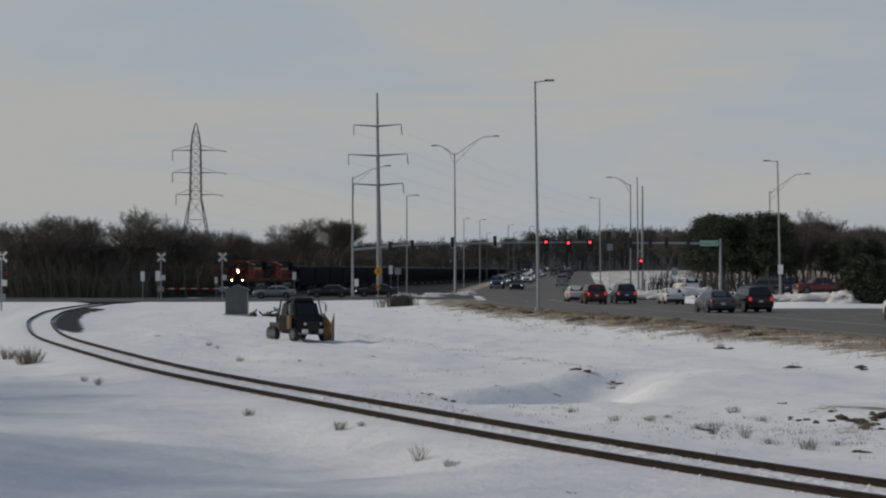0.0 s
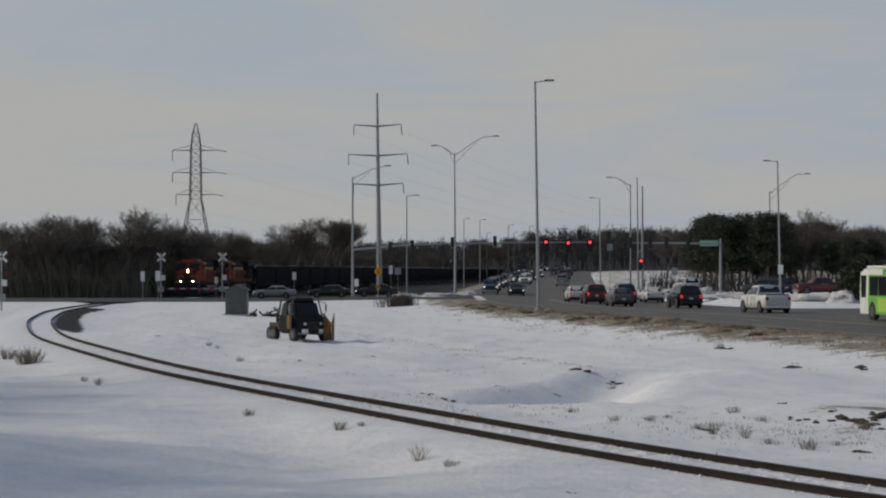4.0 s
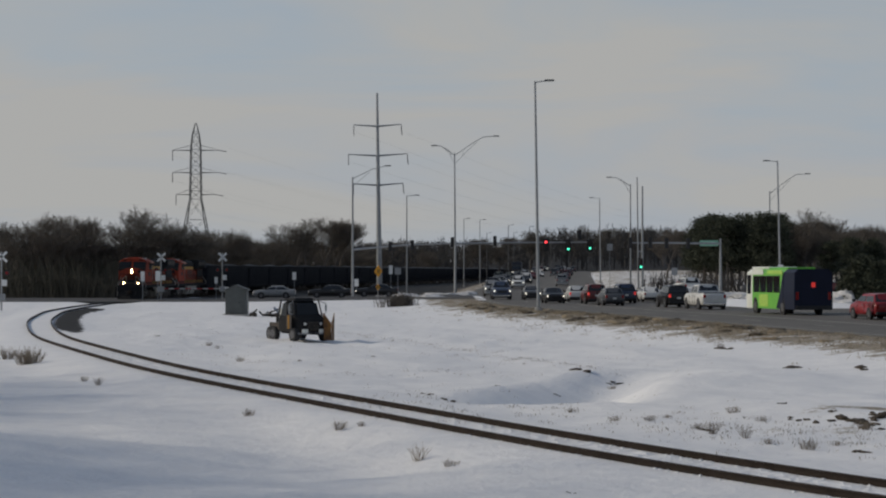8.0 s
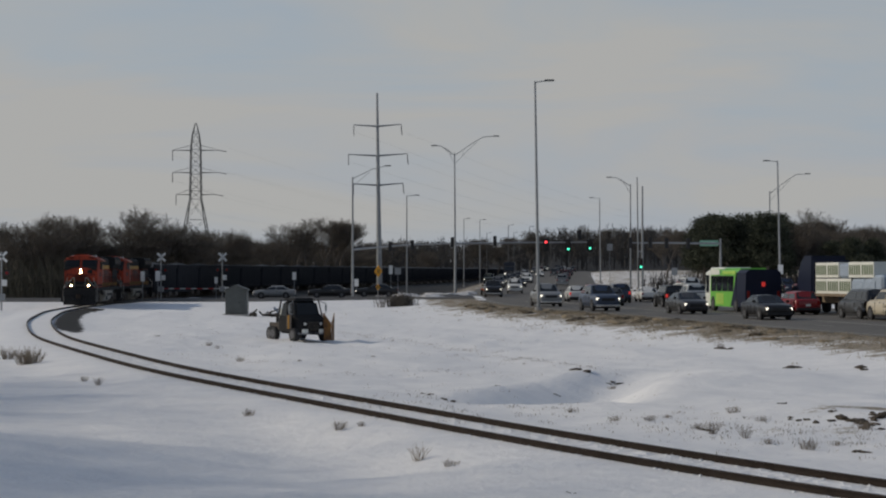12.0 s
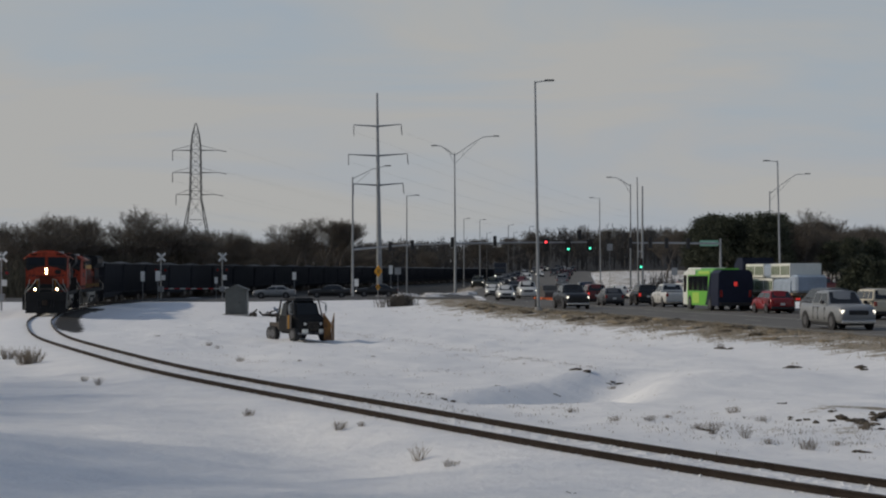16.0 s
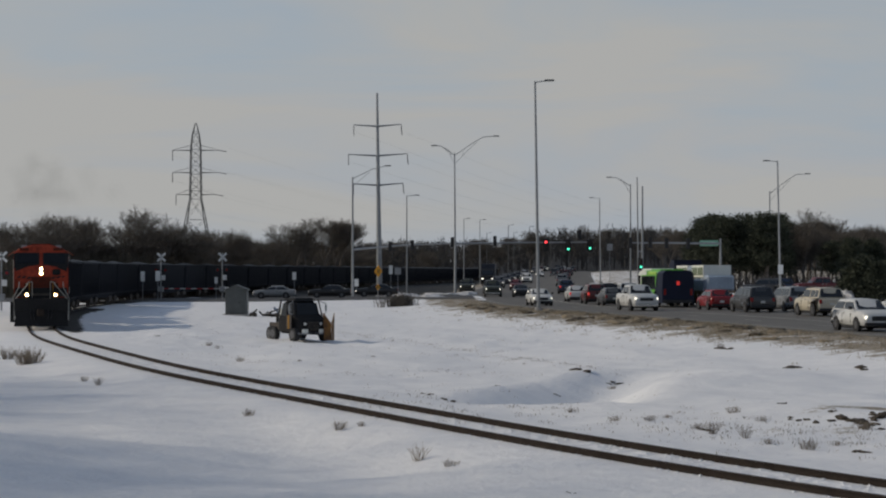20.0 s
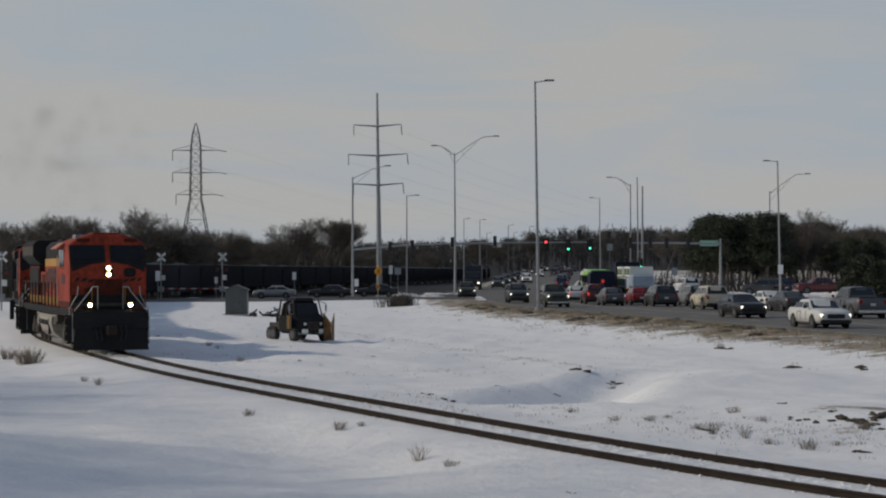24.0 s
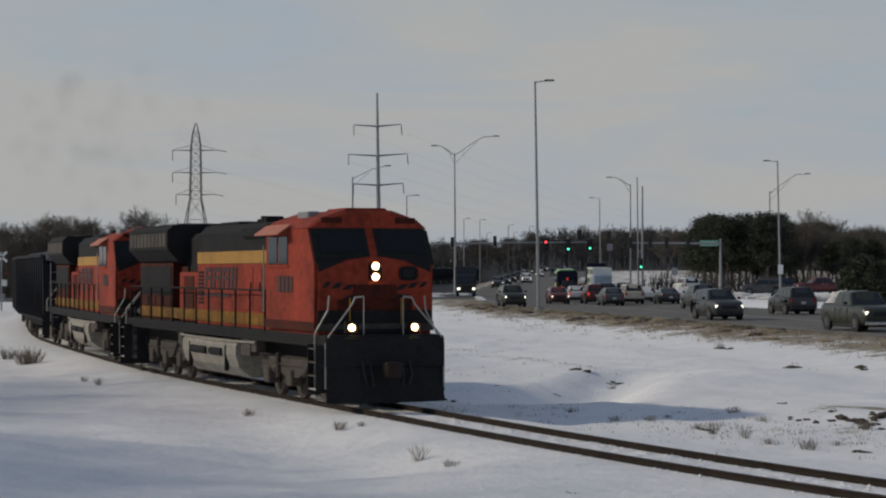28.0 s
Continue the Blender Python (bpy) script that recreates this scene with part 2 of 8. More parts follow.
# ---- the plan: railway, roads, relief ----
def spline(points, step, soft):
    """Even points along a smooth line through the given ones."""
    p = np.array(points, float)
    out = []
    for i in range(len(p) - 1):
        a, b, c, d = p[max(i - 1, 0)], p[i], p[i + 1], p[min(i + 2, len(p) - 1)]
        for u in np.linspace(0, 1, 24, endpoint=False):
            out.append(0.5 * (2 * b + (c - a) * u + (2 * a - 5 * b + 4 * c - d) * u ** 2 + (3 * b - a - 3 * c + d) * u ** 3))
    q = np.array(out + [p[-1]])
    s = np.concatenate([[0], np.cumsum(np.hypot(*np.diff(q, axis=0).T))])
    e = np.arange(0, s[-1], step)
    q = np.stack([np.interp(e, s, q[:, i]) for i in (0, 1)], 1)
    k = max(1, int(soft / step))
    pad = np.concatenate([q[:1] + (q[:1] - q[1:2]) * np.arange(k, 0, -1)[:, None], q, q[-1:] + (q[-1:] - q[-2:-1]) * np.arange(1, k + 1)[:, None]])
    ker = np.hanning(2 * k + 3)[1:-1]
    ker /= ker.sum()
    return np.stack([np.convolve(pad[:, i], ker, "valid") for i in (0, 1)], 1)


# centre line of the track, from far to near
TRACK = spline([(60, 1160), (30, 880), (0, 600), (-24, 370), (-30.3, 309), (-32.6, 281), (-34.6, 235), (-34.3, 207), (-32.1, 174), (-29.85, 158.3),
                (-28.2, 147), (-25.05, 129.6), (-20.1, 106.7), (-16.8, 95), (-13.4, 83.8), (-9.6, 71.5), (-5.6, 60.75), (-1.85, 51.3), (0.87, 44.4),
                (3.4, 38), (6.4, 31.8), (9.4, 26.2), (13.5, 18.8), (19.5, 9.5), (27, 0), (36, -9)], 1.0, 14)
TRACK_S = np.concatenate([[0], np.cumsum(np.hypot(*np.diff(TRACK, axis=0).T))])


def track_at(s):
    return Vector((np.interp(s, TRACK_S, TRACK[:, 0]), np.interp(s, TRACK_S, TRACK[:, 1]), 0))


# centre of the nearest lane of the main road, by its distance ahead
LANE_Y = np.array([-40, 20, 60, 85, 100, 115, 127, 145, 162, 180, 195, 225, 264, 308, 400, 600, 900, 1500], float)
LANE_X = np.array([62, 41, 28.6, 22.7, 19.9, 17.5, 15.6, 12.5, 9.9, 8.0, 7.0, 5.8, 5.8, 7.8, 13.5, 27, 49, 95], float)
_ly = np.arange(-40, 1500, 4.0)
_lx = np.convolve(np.pad(np.interp(_ly, LANE_Y, LANE_X), 4, "edge"), np.ones(9) / 9, "valid")


def lane_x(y):
    return np.interp(y, _ly, _lx)


def road_z(y):
    return 0.4 - 0.13 * np.clip((np.asarray(y, float) - 135) / 50, 0, 1) + 0.0068 * np.maximum(np.asarray(y, float) - 255, 0)


LANES = {"Z": -3.2, "A": 0.0, "B": 3.1, "L": 6.2, "M": 9.6, "N": 13.1}
ROAD_L, ROAD_R = -2.6, 15.4
STREET_Y = (216.0, 246.0)


def bell(x, y, cx, cy, sx, sy, turn=0.0):
    c, s = math.cos(turn), math.sin(turn)
    u, v = (x - cx) * c + (y - cy) * s, -(x - cx) * s + (y - cy) * c
    return np.exp(-(u / sx) ** 2 - (v / sy) ** 2)


def smooth(a, b, x):
    t = np.clip((x - a) / (b - a), 0, 1)
    return t * t * (3 - 2 * t)


def track_dist(x, y):
    x, y = np.asarray(x, float), np.asarray(y, float)
    if x.size < 200:
        p = TRACK[::2]
        return np.sqrt(((x[..., None] - p[:, 0]) ** 2 + (y[..., None] - p[:, 1]) ** 2).min(-1))
    d = np.full(x.shape, 1e9)
    for p in TRACK[::2]:
        d = np.minimum(d, (x - p[0]) ** 2 + (y - p[1]) ** 2)
    return np.sqrt(d)


RIPPLES = [(0.2, 1.3, 0.030), (1.1, 1.9, 0.022), (2.3, 2.6, 0.018), (0.7, 3.4, 0.014), (2.9, 4.1, 0.010), (1.7, 1.0, 0.035)]


def gully(x, y):
    """A shallow ditch with one long bank turned away from the sun and a short bright one."""
    ax, ay, bx, by = 3.2, 60.5, 6.6, 76.0
    ln = math.hypot(bx - ax, by - ay)
    ux, uy = (bx - ax) / ln, (by - ay) / ln
    v = ((x - ax) * ux + (y - ay) * uy) / ln
    u = -(x - ax) * uy + (y - ay) * ux
    w = 0.25 + 2.7 * np.clip(1 - v, 0, 1.0) ** 0.8
    end = smooth(-0.28, 0.02, v) * (1 - smooth(0.85, 1.08, v))
    lee = np.where(u >= 0, 1 - np.clip(u / w, 0, 1), 1 - smooth(0, 3.2, -u))
    return -0.44 * w * end * lee


def ground_z(x, y):
    x, y = np.asarray(x, float), np.asarray(y, float)
    d = track_dist(x, y)
    e = x - (lane_x(y) + ROAD_L)
    z = -0.34 + 0.07 * np.sin(x * 0.31 + y * 0.11) * np.sin(y * 0.17 - x * 0.07) + 0.03 * np.sin(x * 0.9 + 1.3 * np.sin(y * 0.4)) * np.sin(y * 0.53)
    for k, (a, w, h) in enumerate(RIPPLES):
        z += h * np.sin((x * math.cos(a) + y * math.sin(a) * 0.7) * w + 1.7 * k + 1.1 * np.sin(x * 0.23 * (1 + k % 3) + y * 0.19 + k))
    # trampled, wind-crusted snow farther out
    far = smooth(74, 98, y) * (1 - smooth(160, 215, y))
    z += far * (0.045 * np.sin(x * 2.3 + 1.7 * np.sin(y * 0.55 + 0.6 * x)) * np.sin(y * 0.9 + 1.4 * np.sin(x * 0.8)) + 0.03 * np.sin(x * 3.9 - 0.8 * y + 2.0 * np.sin(y * 0.37)))
    # long swells and the hollow between track and road
    z += gully(x, y) + 0.30 * bell(x, y, 8.2, 66, 3.4, 6.0, -0.15)
    z += 0.30 * bell(x, y, -14, 112, 6, 14) + 0.22 * bell(x, y, -4, 84, 5, 6) - 0.2 * bell(x, y, 2, 84, 4, 7) + 0.25 * bell(x, y, 8, 88, 5, 8)
    z += 0.30 * bell(x, y, -9.5, 40, 4, 5) - 0.30 * bell(x, y, -3.5, 40, 4, 5) + 0.18 * bell(x, y, 1.5, 34, 3, 3) + 0.25 * bell(x, y, 11, 52, 3, 4)
    # the bank up to the road
    z = z + (road_z(y) - 0.02 - z) * smooth(-11.0, -0.6, e)
    z = np.where((e > -0.4) & (e < ROAD_R - ROAD_L + 0.4), road_z(y) - 0.10, z)
    # beyond the road
    r = e - (ROAD_R - ROAD_L)
    z = np.where(r >= 0.4, road_z(y) + 0.05 + 0.35 * smooth(1, 4, r) + 0.12 * np.sin(x * 0.5) * np.sin(y * 0.2), z)
    # paved apron of the side road on the far side
    z = np.where((r >= 0.4) & (y < 166.5), z + (road_z(y) - 0.10 - z) * (1 - smooth(164, 166.5, y)), z)
    # cross street
    sy = smooth(STREET_Y[0] - 6, STREET_Y[0] - 0.5, y) * (1 - smooth(STREET_Y[1] + 0.5, STREET_Y[1] + 6, y))
    z = np.where(e < 1, z + (0.06 + 0.3 * smooth(-25, 2, x) - z) * sy, z)
    # railway bed
    z = z + (-0.135 - z) * (1 - smooth(1.5, 4.0, d))
    # far country rises
    z = z + 9 * smooth(640, 1250, y) * (0.85 + 0.15 * np.sin(x * 0.012 + 1)) + 8 * smooth(1400, 3800, y)
    z = np.where(y < 22, z + 0.3 * smooth(22, 0, y), z)
    return z


def make_ground():
    xs = np.concatenate([-np.geomspace(48, 2600, 26)[::-1], np.arange(-47.4, 47, 0.6), np.geomspace(48, 2600, 26)])
    ys = np.concatenate([-np.geomspace(12, 900, 10)[::-1], np.arange(-10, 28, 4.0), np.arange(29, 128, 0.55), np.arange(128, 275, 2.0), np.arange(277, 440, 5.0), np.geomspace(441, 4300, 38)])
    gx, gy = np.meshgrid(xs, ys)
    gz = ground_z(gx, gy)
    n, m = gx.shape
    i = np.arange(n * m).reshape(n, m)
    q = np.stack([i[:-1, :-1], i[:-1, 1:], i[1:, 1:], i[1:, :-1]], -1).reshape(-1, 4)
    me = bpy.data.meshes.new("ground")
    me.from_pydata(np.stack([gx, gy, gz], -1).reshape(-1, 3).tolist(), [], q.tolist())
    me.polygons.foreach_set("use_smooth", [True] * len(me.polygons))
    # bare soil: road banks, ballast, the far fields under the woods
    e = gx - (lane_x(gy) + ROAD_L)
    bare = 0.78 * np.exp(-((e + 2.7) / 4.5) ** 2) + 0.2 * np.exp(-((e + 0.8) / 0.9) ** 2) * smooth(265, 225, gy)
    bare = np.maximum(bare, 0.24 * smooth(-9, -4, e) * (e < 0) * smooth(240, 220, gy))
    d = track_dist(gx, gy)
    # open ballast along the inside of the bend
    q = TRACK[(TRACK[:, 1] > 112) & (TRACK[:, 1] < 190)]
    t = np.gradient(q, axis=0)
    t /= np.hypot(t[:, :1], t[:, 1:])
    q = q + 1.75 * np.stack([-t[:, 1], t[:, 0]], 1)
    db = np.min([np.hypot(gx - a, gy - b) for a, b in q], axis=0)
    stone = 1.0 - smooth(0.55, 1.35, db + 0.9 * (1 - smooth(108, 126, gy)))
    # dark leaf litter under the far woods
    stone = np.maximum(stone, smooth(610, 680, gy))
    stone = np.maximum(stone, smooth(262, 275, gy) * smooth(2, -12, gx - lane_x(gy)))
    me.attributes.new("stone", "FLOAT", "POINT").data.foreach_set("value", stone.ravel().astype(np.float32))
    bare = np.maximum(bare, 0.8 * bell(gx, gy, 11.2, 52.0, 1.6, 1.0) + 0.55 * bell(gx, gy, 9.0, 50.5, 1.8, 1.4) + 0.6 * bell(gx, gy, 9, 46, 3.5, 1.5))
    bare = np.maximum(bare, 0.85 * smooth(262, 300, gy) * smooth(10, -6, gx - lane_x(gy)))
    bare = np.maximum(bare, 0.8 * smooth(300, 420, gy) * (np.abs(gx - lane_x(gy) - 24) > 16))
    bare = np.maximum(bare, 0.62 * smooth(236, 262, gy) * (e > ROAD_R - ROAD_L))
    bare = np.maximum(bare, 1.0 * smooth(500, 700, gy))
    me.attributes.new("bare", "FLOAT", "POINT").data.foreach_set("value", bare.ravel().astype(np.float32))
    me.materials.append(M["ground"])
    tagged(new("ground", me), "snow-covered rolling ground with straw and bare soil", "ground", kind="structure")


make_ground()


def strip(name, rows, material, label, category, kind="structure", thick=0.0, parent=None):
    """A sheet between left and right edges; rows of two points each. thick: skirt downwards."""
    bm = B()
    prev = None
    for a, b in rows:
        pts = [Vector(a), Vector(b)]
        if thick:
            pts = [pts[0] - Vector((0, 0, thick))] + pts + [pts[1] - Vector((0, 0, thick))]
        vs = [bm.verts.new(p) for p in pts]
        if prev:
            for i in range(len(vs) - 1):
                bm.faces.new((prev[i], prev[i + 1], vs[i + 1], vs[i]))
        prev = vs
    bmesh.ops.recalc_face_normals(bm, faces=bm.faces[:])
    ob = part(name, bm, material, parent)
    return tagged(ob, label, category, kind=kind) if not parent else ob


ROAD_YS = np.concatenate([np.arange(-40, 320, 5.0), np.arange(320, 1000, 20.0)])
strip("road", [((lane_x(y) + ROAD_L, y, road_z(y)), (lane_x(y) + ROAD_R, y, road_z(y))) for y in ROAD_YS], "road",
      "grey salt-stained asphalt of a wide main road", "road", thick=0.3)
strip("street", [((x, STREET_Y[0], 0.10 + 0.3 * smooth(-25, 2, x)), (x, STREET_Y[1], 0.10 + 0.3 * smooth(-25, 2, x))) for x in np.concatenate([np.linspace(-150, -60, 10), np.linspace(-58, 3.4, 32)])],
      "street", "side street over the railway, asphalt darkened as if shaded", "street", thick=0.25)
strip("side_road", [((lane_x(y) + ROAD_R - 0.15, y, road_z(y) - 0.004), (lane_x(y) + 75, y, road_z(y) - 0.004)) for y in np.arange(20, 165, 6.0)], "road",
      "grey salt-stained asphalt of a joining side road", "road", thick=0.2)
# lane lines and edge lines
for off, dash in ((-1.8, 0), (1.55, 3), (4.65, 0), (4.95, 0), (7.9, 3), (11.35, 3), (14.8, 0)):
    for y in np.arange(60, 205, 12.0):
        for y0 in ([y] if dash else [y, y + 6]):
            y1 = y0 + (3 if dash else 6)
            strip("road_line", [((lane_x(v) + off - 0.06, v, road_z(v) + 0.004), (lane_x(v) + off + 0.06, v, road_z(v) + 0.004)) for v in np.linspace(y0, y1, 3)],
                  "line", "worn painted lane line on asphalt", "road line")


# ---- railway track ----
def make_track():
    track = thing("railway_track", "rusty single railway track half buried in snow", "railway track")
    track["kind"] = "structure"
    pts = [(i, TRACK[i], TRACK[min(i + 1, len(TRACK) - 1)] - TRACK[max(i - 1, 0)]) for i in range(0, len(TRACK))]
    for side in (-0.7525, 0.7525):
        prof = [(-0.075, -0.18), (0.075, -0.18), (0.075, -0.165), (0.012, -0.145), (0.012, -0.045), (0.037, -0.035), (0.037, -0.004), (0.03, 0), (-0.03, 0), (-0.037, -0.004),
                (-0.037, -0.035), (-0.012, -0.045), (-0.012, -0.145), (-0.075, -0.165)]
        bm = B()
        rings = []
        for i, p, t in pts:
            n = Vector((t[1], -t[0])).normalized()
            rings.append([(p[0] + n.x * (side + u), p[1] + n.y * (side + u), w) for u, w in prof])
        loft(bm, rings)
        for f in bm.faces:
            if f.normal.z > 0.9 and f.calc_center_median().z > -0.01:
                f.material_index = 1
        part("rail", bm, ["rail", "railhead"], track)
    # sleepers, nearly drowned in snow
    bm = B()
    box(bm, -1.3, 1.3, -0.11, 0.11, -0.30, -0.15, 0.01)
    tie = None
    s, k = TRACK_S[-1] - 20, 0
    while k < 300:
        p, q = track_at(s), track_at(s + 0.3)
        m = Matrix.Translation((p.x, p.y, random.uniform(-0.10, -0.03))) @ pose(0, 0, 0, 0, 0, math.degrees(math.atan2(q.y - p.y, q.x - p.x)) - 90 + random.uniform(-1.5, 1.5))
        if tie is None:
            tie = part("sleeper", bm, "tie", track)
            tie.matrix_basis = m
        else:
            again(tie, track, m)
        s -= 0.56
        k += 1


make_track()

# ---- the train ----
def wheelset(parent, x, r=0.5):
    bm = B()
    for y in (-0.76, 0.76):
        rod(bm, (0, y - 0.06, 0), (0, y + 0.06, 0), r, n=20)
        rod(bm, (0, y * 0.94 - 0.02, 0), (0, y * 0.94 + 0.02, 0), r + 0.025, n=20)
    rod(bm, (0, -1.0, 0), (0, 1.0, 0), 0.09, n=8)
    for y in (-1, 1):
        for a in range(5):
            c, s = math.cos(a * 1.2566), math.sin(a * 1.2566)
            rod(bm, (c * r * 0.55, y * 0.83, s * r * 0.55), (c * r * 0.55, y * 0.79, s * r * 0.55), 0.06)
    o = part("wheelset", bm, "underframe", parent)
    o.matrix_basis = Matrix.Translation((x, 0, r))
    return o


def loco_bogie(loco, x):
    bm = B()
    for y in (-1.02, 1.02):
        slab(bm, [(-2.6, 0.62), (-2.3, 0.5), (-1.2, 0.78), (-0.6, 0.55), (0.6, 0.55), (1.2, 0.78), (2.3, 0.5), (2.6, 0.62), (2.5, 1.02), (-2.5, 1.02)], y - 0.1, y + 0.1)
        for wx in (-1.95, 0, 1.95):
            box(bm, wx - 0.24, wx + 0.24, y - 0.18, y + 0.18, 0.32, 0.75, 0.04)
            rod(bm, (wx - 0.34, y, 0.6), (wx - 0.34, y, 1.0), 0.09, n=8)
            rod(bm, (wx + 0.34, y, 0.6), (wx + 0.34, y, 1.0), 0.09, n=8)
        rod(bm, (-0.95, y * 1.14, 0.5), (-0.95, y * 1.14, 1.15), 0.07, n=8)
        rod(bm, (1.3, y * 1.16, 0.65), (1.9, y * 1.16, 1.1), 0.05, n=6)
        rod(bm, (-2.5, y * 1.12, 0.85), (2.5, y * 1.12, 0.85), 0.03, n=6)
    box(bm, -1.2, 1.2, -0.95, 0.95, 0.7, 1.05, 0.03)
    b = part("bogie", bm, "underframe", loco, "dusty six-wheel bogie frame")
    b.matrix_basis = Matrix.Translation((x, 0, 0))
    return b, [wheelset(b, w, 0.53) for w in (-1.95, 0, 1.95)]


def rail_line(bm, pts, r=0.022):
    for a, b in zip(pts, pts[1:]):
        rod(bm, a, b, r, n=6)
    return bm


def locomotive(label):
    L = thing("locomotive", label, "locomotive", "locomotives of the train")
    # underframe and walkway
    bm = B()
    box(bm, -10.9, 10.7, -1.45, 1.45, 1.42, 1.72, 0.02)
    box(bm, -10.2, 10.0, -0.9, 0.9, 1.05, 1.42, 0.03)
    part("underframe", bm, "loco_black", L)
    for s in (-1, 1):
        bm = B()
        box(bm, -10.4, 10.2, s * 1.455 - 0.012, s * 1.455 + 0.012, 1.56, 1.72)
        part("side_sill", bm, "loco_black", L)
    # fuel tank
    bm = B()
    prof = [(-1.42, 1.36), (-1.5, 1.2), (-1.5, 0.95), (-1.40, 0.62), (-1.05, 0.34), (1.05, 0.34), (1.40, 0.62), (1.5, 0.95), (1.5, 1.2), (1.42, 1.36)]
    loft(bm, [[(x, y, z) for y, z in prof] for x in (-3.1, -3.0, 2.7, 2.8)])
    part("fuel_tank", bm, "tank", L, "dusty pale grey fuel tank")
    for s in (-1, 1):
        for a, b in ((-2.0, -0.3), (0.1, 1.4)):
            bm = B()
            rod(bm, (a, s * 1.46, 1.0), (b, s * 1.46, 1.0), 0.12, n=10)
            part("air_reservoir", bm, "loco_black", L)
    for s in (-1, 1):
        for a, w, h in ((3.1, 0.9, 0.42), (4.1, 0.5, 0.3), (-3.9, 0.6, 0.36)):
            bm = B()
            box(bm, a, a + w, s * 1.30 - 0.14, s * 1.30 + 0.14, 1.40 - h, 1.42, 0.02)
            part("underfloor_box", bm, "underframe", L)
        bm = B()
        rail_line(bm, [(-3.4, s * 1.47, 1.36), (0.2, s * 1.47, 1.30), (4.6, s * 1.47, 1.36)], 0.035)
        part("air_pipe", bm, "tank", L)
        for a in (-2.3, 1.7):
            bm = B()
            box(bm, a, a + 0.10, s * 1.46 - 0.06, s * 1.46 + 0.06, 0.50, 1.2, 0.01)
            part("tank_strap", bm, "loco_black", L)
    # long hood: orange sides, black roof
    def hood(x0, x1, w, z0, z1, name, mt, bev=0.10):
        b2 = B()
        pr = [(-w, z0), (-w, z1 - bev), (-w + bev, z1), (w - bev, z1), (w, z1 - bev), (w, z0)]
        loft(b2, [[(x, y, z) for y, z in pr] for x in (x0, x1)])
        return part(name, b2, mt, L)
    # wide equipment section behind the cab: orange, a yellow band, black above
    hood(-2.4, 5.72, 1.22, 1.72, 3.46, "equipment_hood", "orange", 0.02)
    hood(-2.38, 5.70, 1.235, 3.462, 3.80, "upper_stripe", "yellow", 0.02)
    hood(-2.36, 5.70, 1.20, 3.802, 4.56, "equipment_roof", "loco_black", 0.24)
    # narrower engine hood, recess shade painted as black, low orange casing beside it
    hood(-5.6, -2.41, 0.86, 1.72, 4.40, "engine_hood", "loco_black", 0.18)
    for s in (-1, 1):
        bm = B()
        a, b = sorted((s * 0.87, s * 1.2))
        box(bm, -4.7, -2.42, a, b, 1.74, 3.22, 0.03)
        part("engine_casing", bm, "orange", L)
        bm = B()
        box(bm, -3.9, -2.9, s * 1.21 - 0.015, s * 1.21 + 0.015, 2.1, 3.1, 0.01)
        part("casing_hatch", bm, "grimy", L, "dark casing hatch")
        bm = B()
        box(bm, -4.45, -4.05, s * 1.21 - 0.015, s * 1.21 + 0.015, 2.1, 3.1, 0.01)
        part("casing_hatch", bm, "orange", L)
        bm = B()
        box(bm, -5.55, -4.72, s * 0.9 - 0.03, s * 0.9 + 0.03, 1.8, 3.4, 0.02)
        part("engine_door", bm, "grimy", L)
    # lower yellow band along everything behind the nose
    for x0, x1, y in ((-2.38, 5.70, 1.232), (-10.0, -2.45, 1.215)):
        for s in (-1, 1):
            bm = B()
            box(bm, x0, x1, s * y - 0.012, s * y + 0.012, 1.80, 2.12)
            part("base_stripe", bm, "dirty_yellow", L)
    # radiator section with flared overhanging top, its shade painted dark on the walls below
    hood(-10.1, -5.62, 1.18, 1.72, 3.5, "radiator_hood", "grimy", 0.02)
    bm = B()
    pr = [(-1.0, 3.50), (-1.20, 3.56), (-1.54, 3.92), (-1.54, 4.50), (-1.32, 4.68), (1.32, 4.68), (1.54, 4.50), (1.54, 3.92), (1.20, 3.56), (1.0, 3.50)]
    loft(bm, [[(x, y, z) for y, z in pr] for x in (-10.2, -4.9)])
    rad = part("radiator", bm, "loco_black", L, "black flared radiator housing")
    for s in (-1, 1):
        bm = B()
        for i in range(10):
            box(bm, -10.0 + i * 0.5, -9.58 + i * 0.5, s * 1.545 - 0.012, s * 1.545 + 0.012, 4.0, 4.42)
        part("radiator_grille", bm, "underframe", rad)
        bm = B()
        box(bm, -9.9, -5.8, s * 1.19 - 0.015, s * 1.19 + 0.015, 2.5, 3.4, 0.01)
        part("radiator_intake", bm, "loco_black", L, "radiator intake screen blackened with painted overhang shade")
        for i in range(4):
            bm = B()
            box(bm, -9.8 + i * 1.02, -8.9 + i * 1.02, s * 1.19 - 0.02, s * 1.19 + 0.02, 2.16, 2.46, 0.01)
            part("hood_door", bm, "grimy", L)
    # roof gear
    bm = B()
    box(bm, -1.5, 0.6, -0.8, 0.8, 4.54, 4.66, 0.04)
    part("brake_grid_hatch", bm, "loco_black", L)
    bm = B()
    box(bm, 2.6, 4.9, -1.30, 1.30, 4.1, 4.50, 0.10)
    part("blower_box", bm, "loco_black", L)
    bm = B()
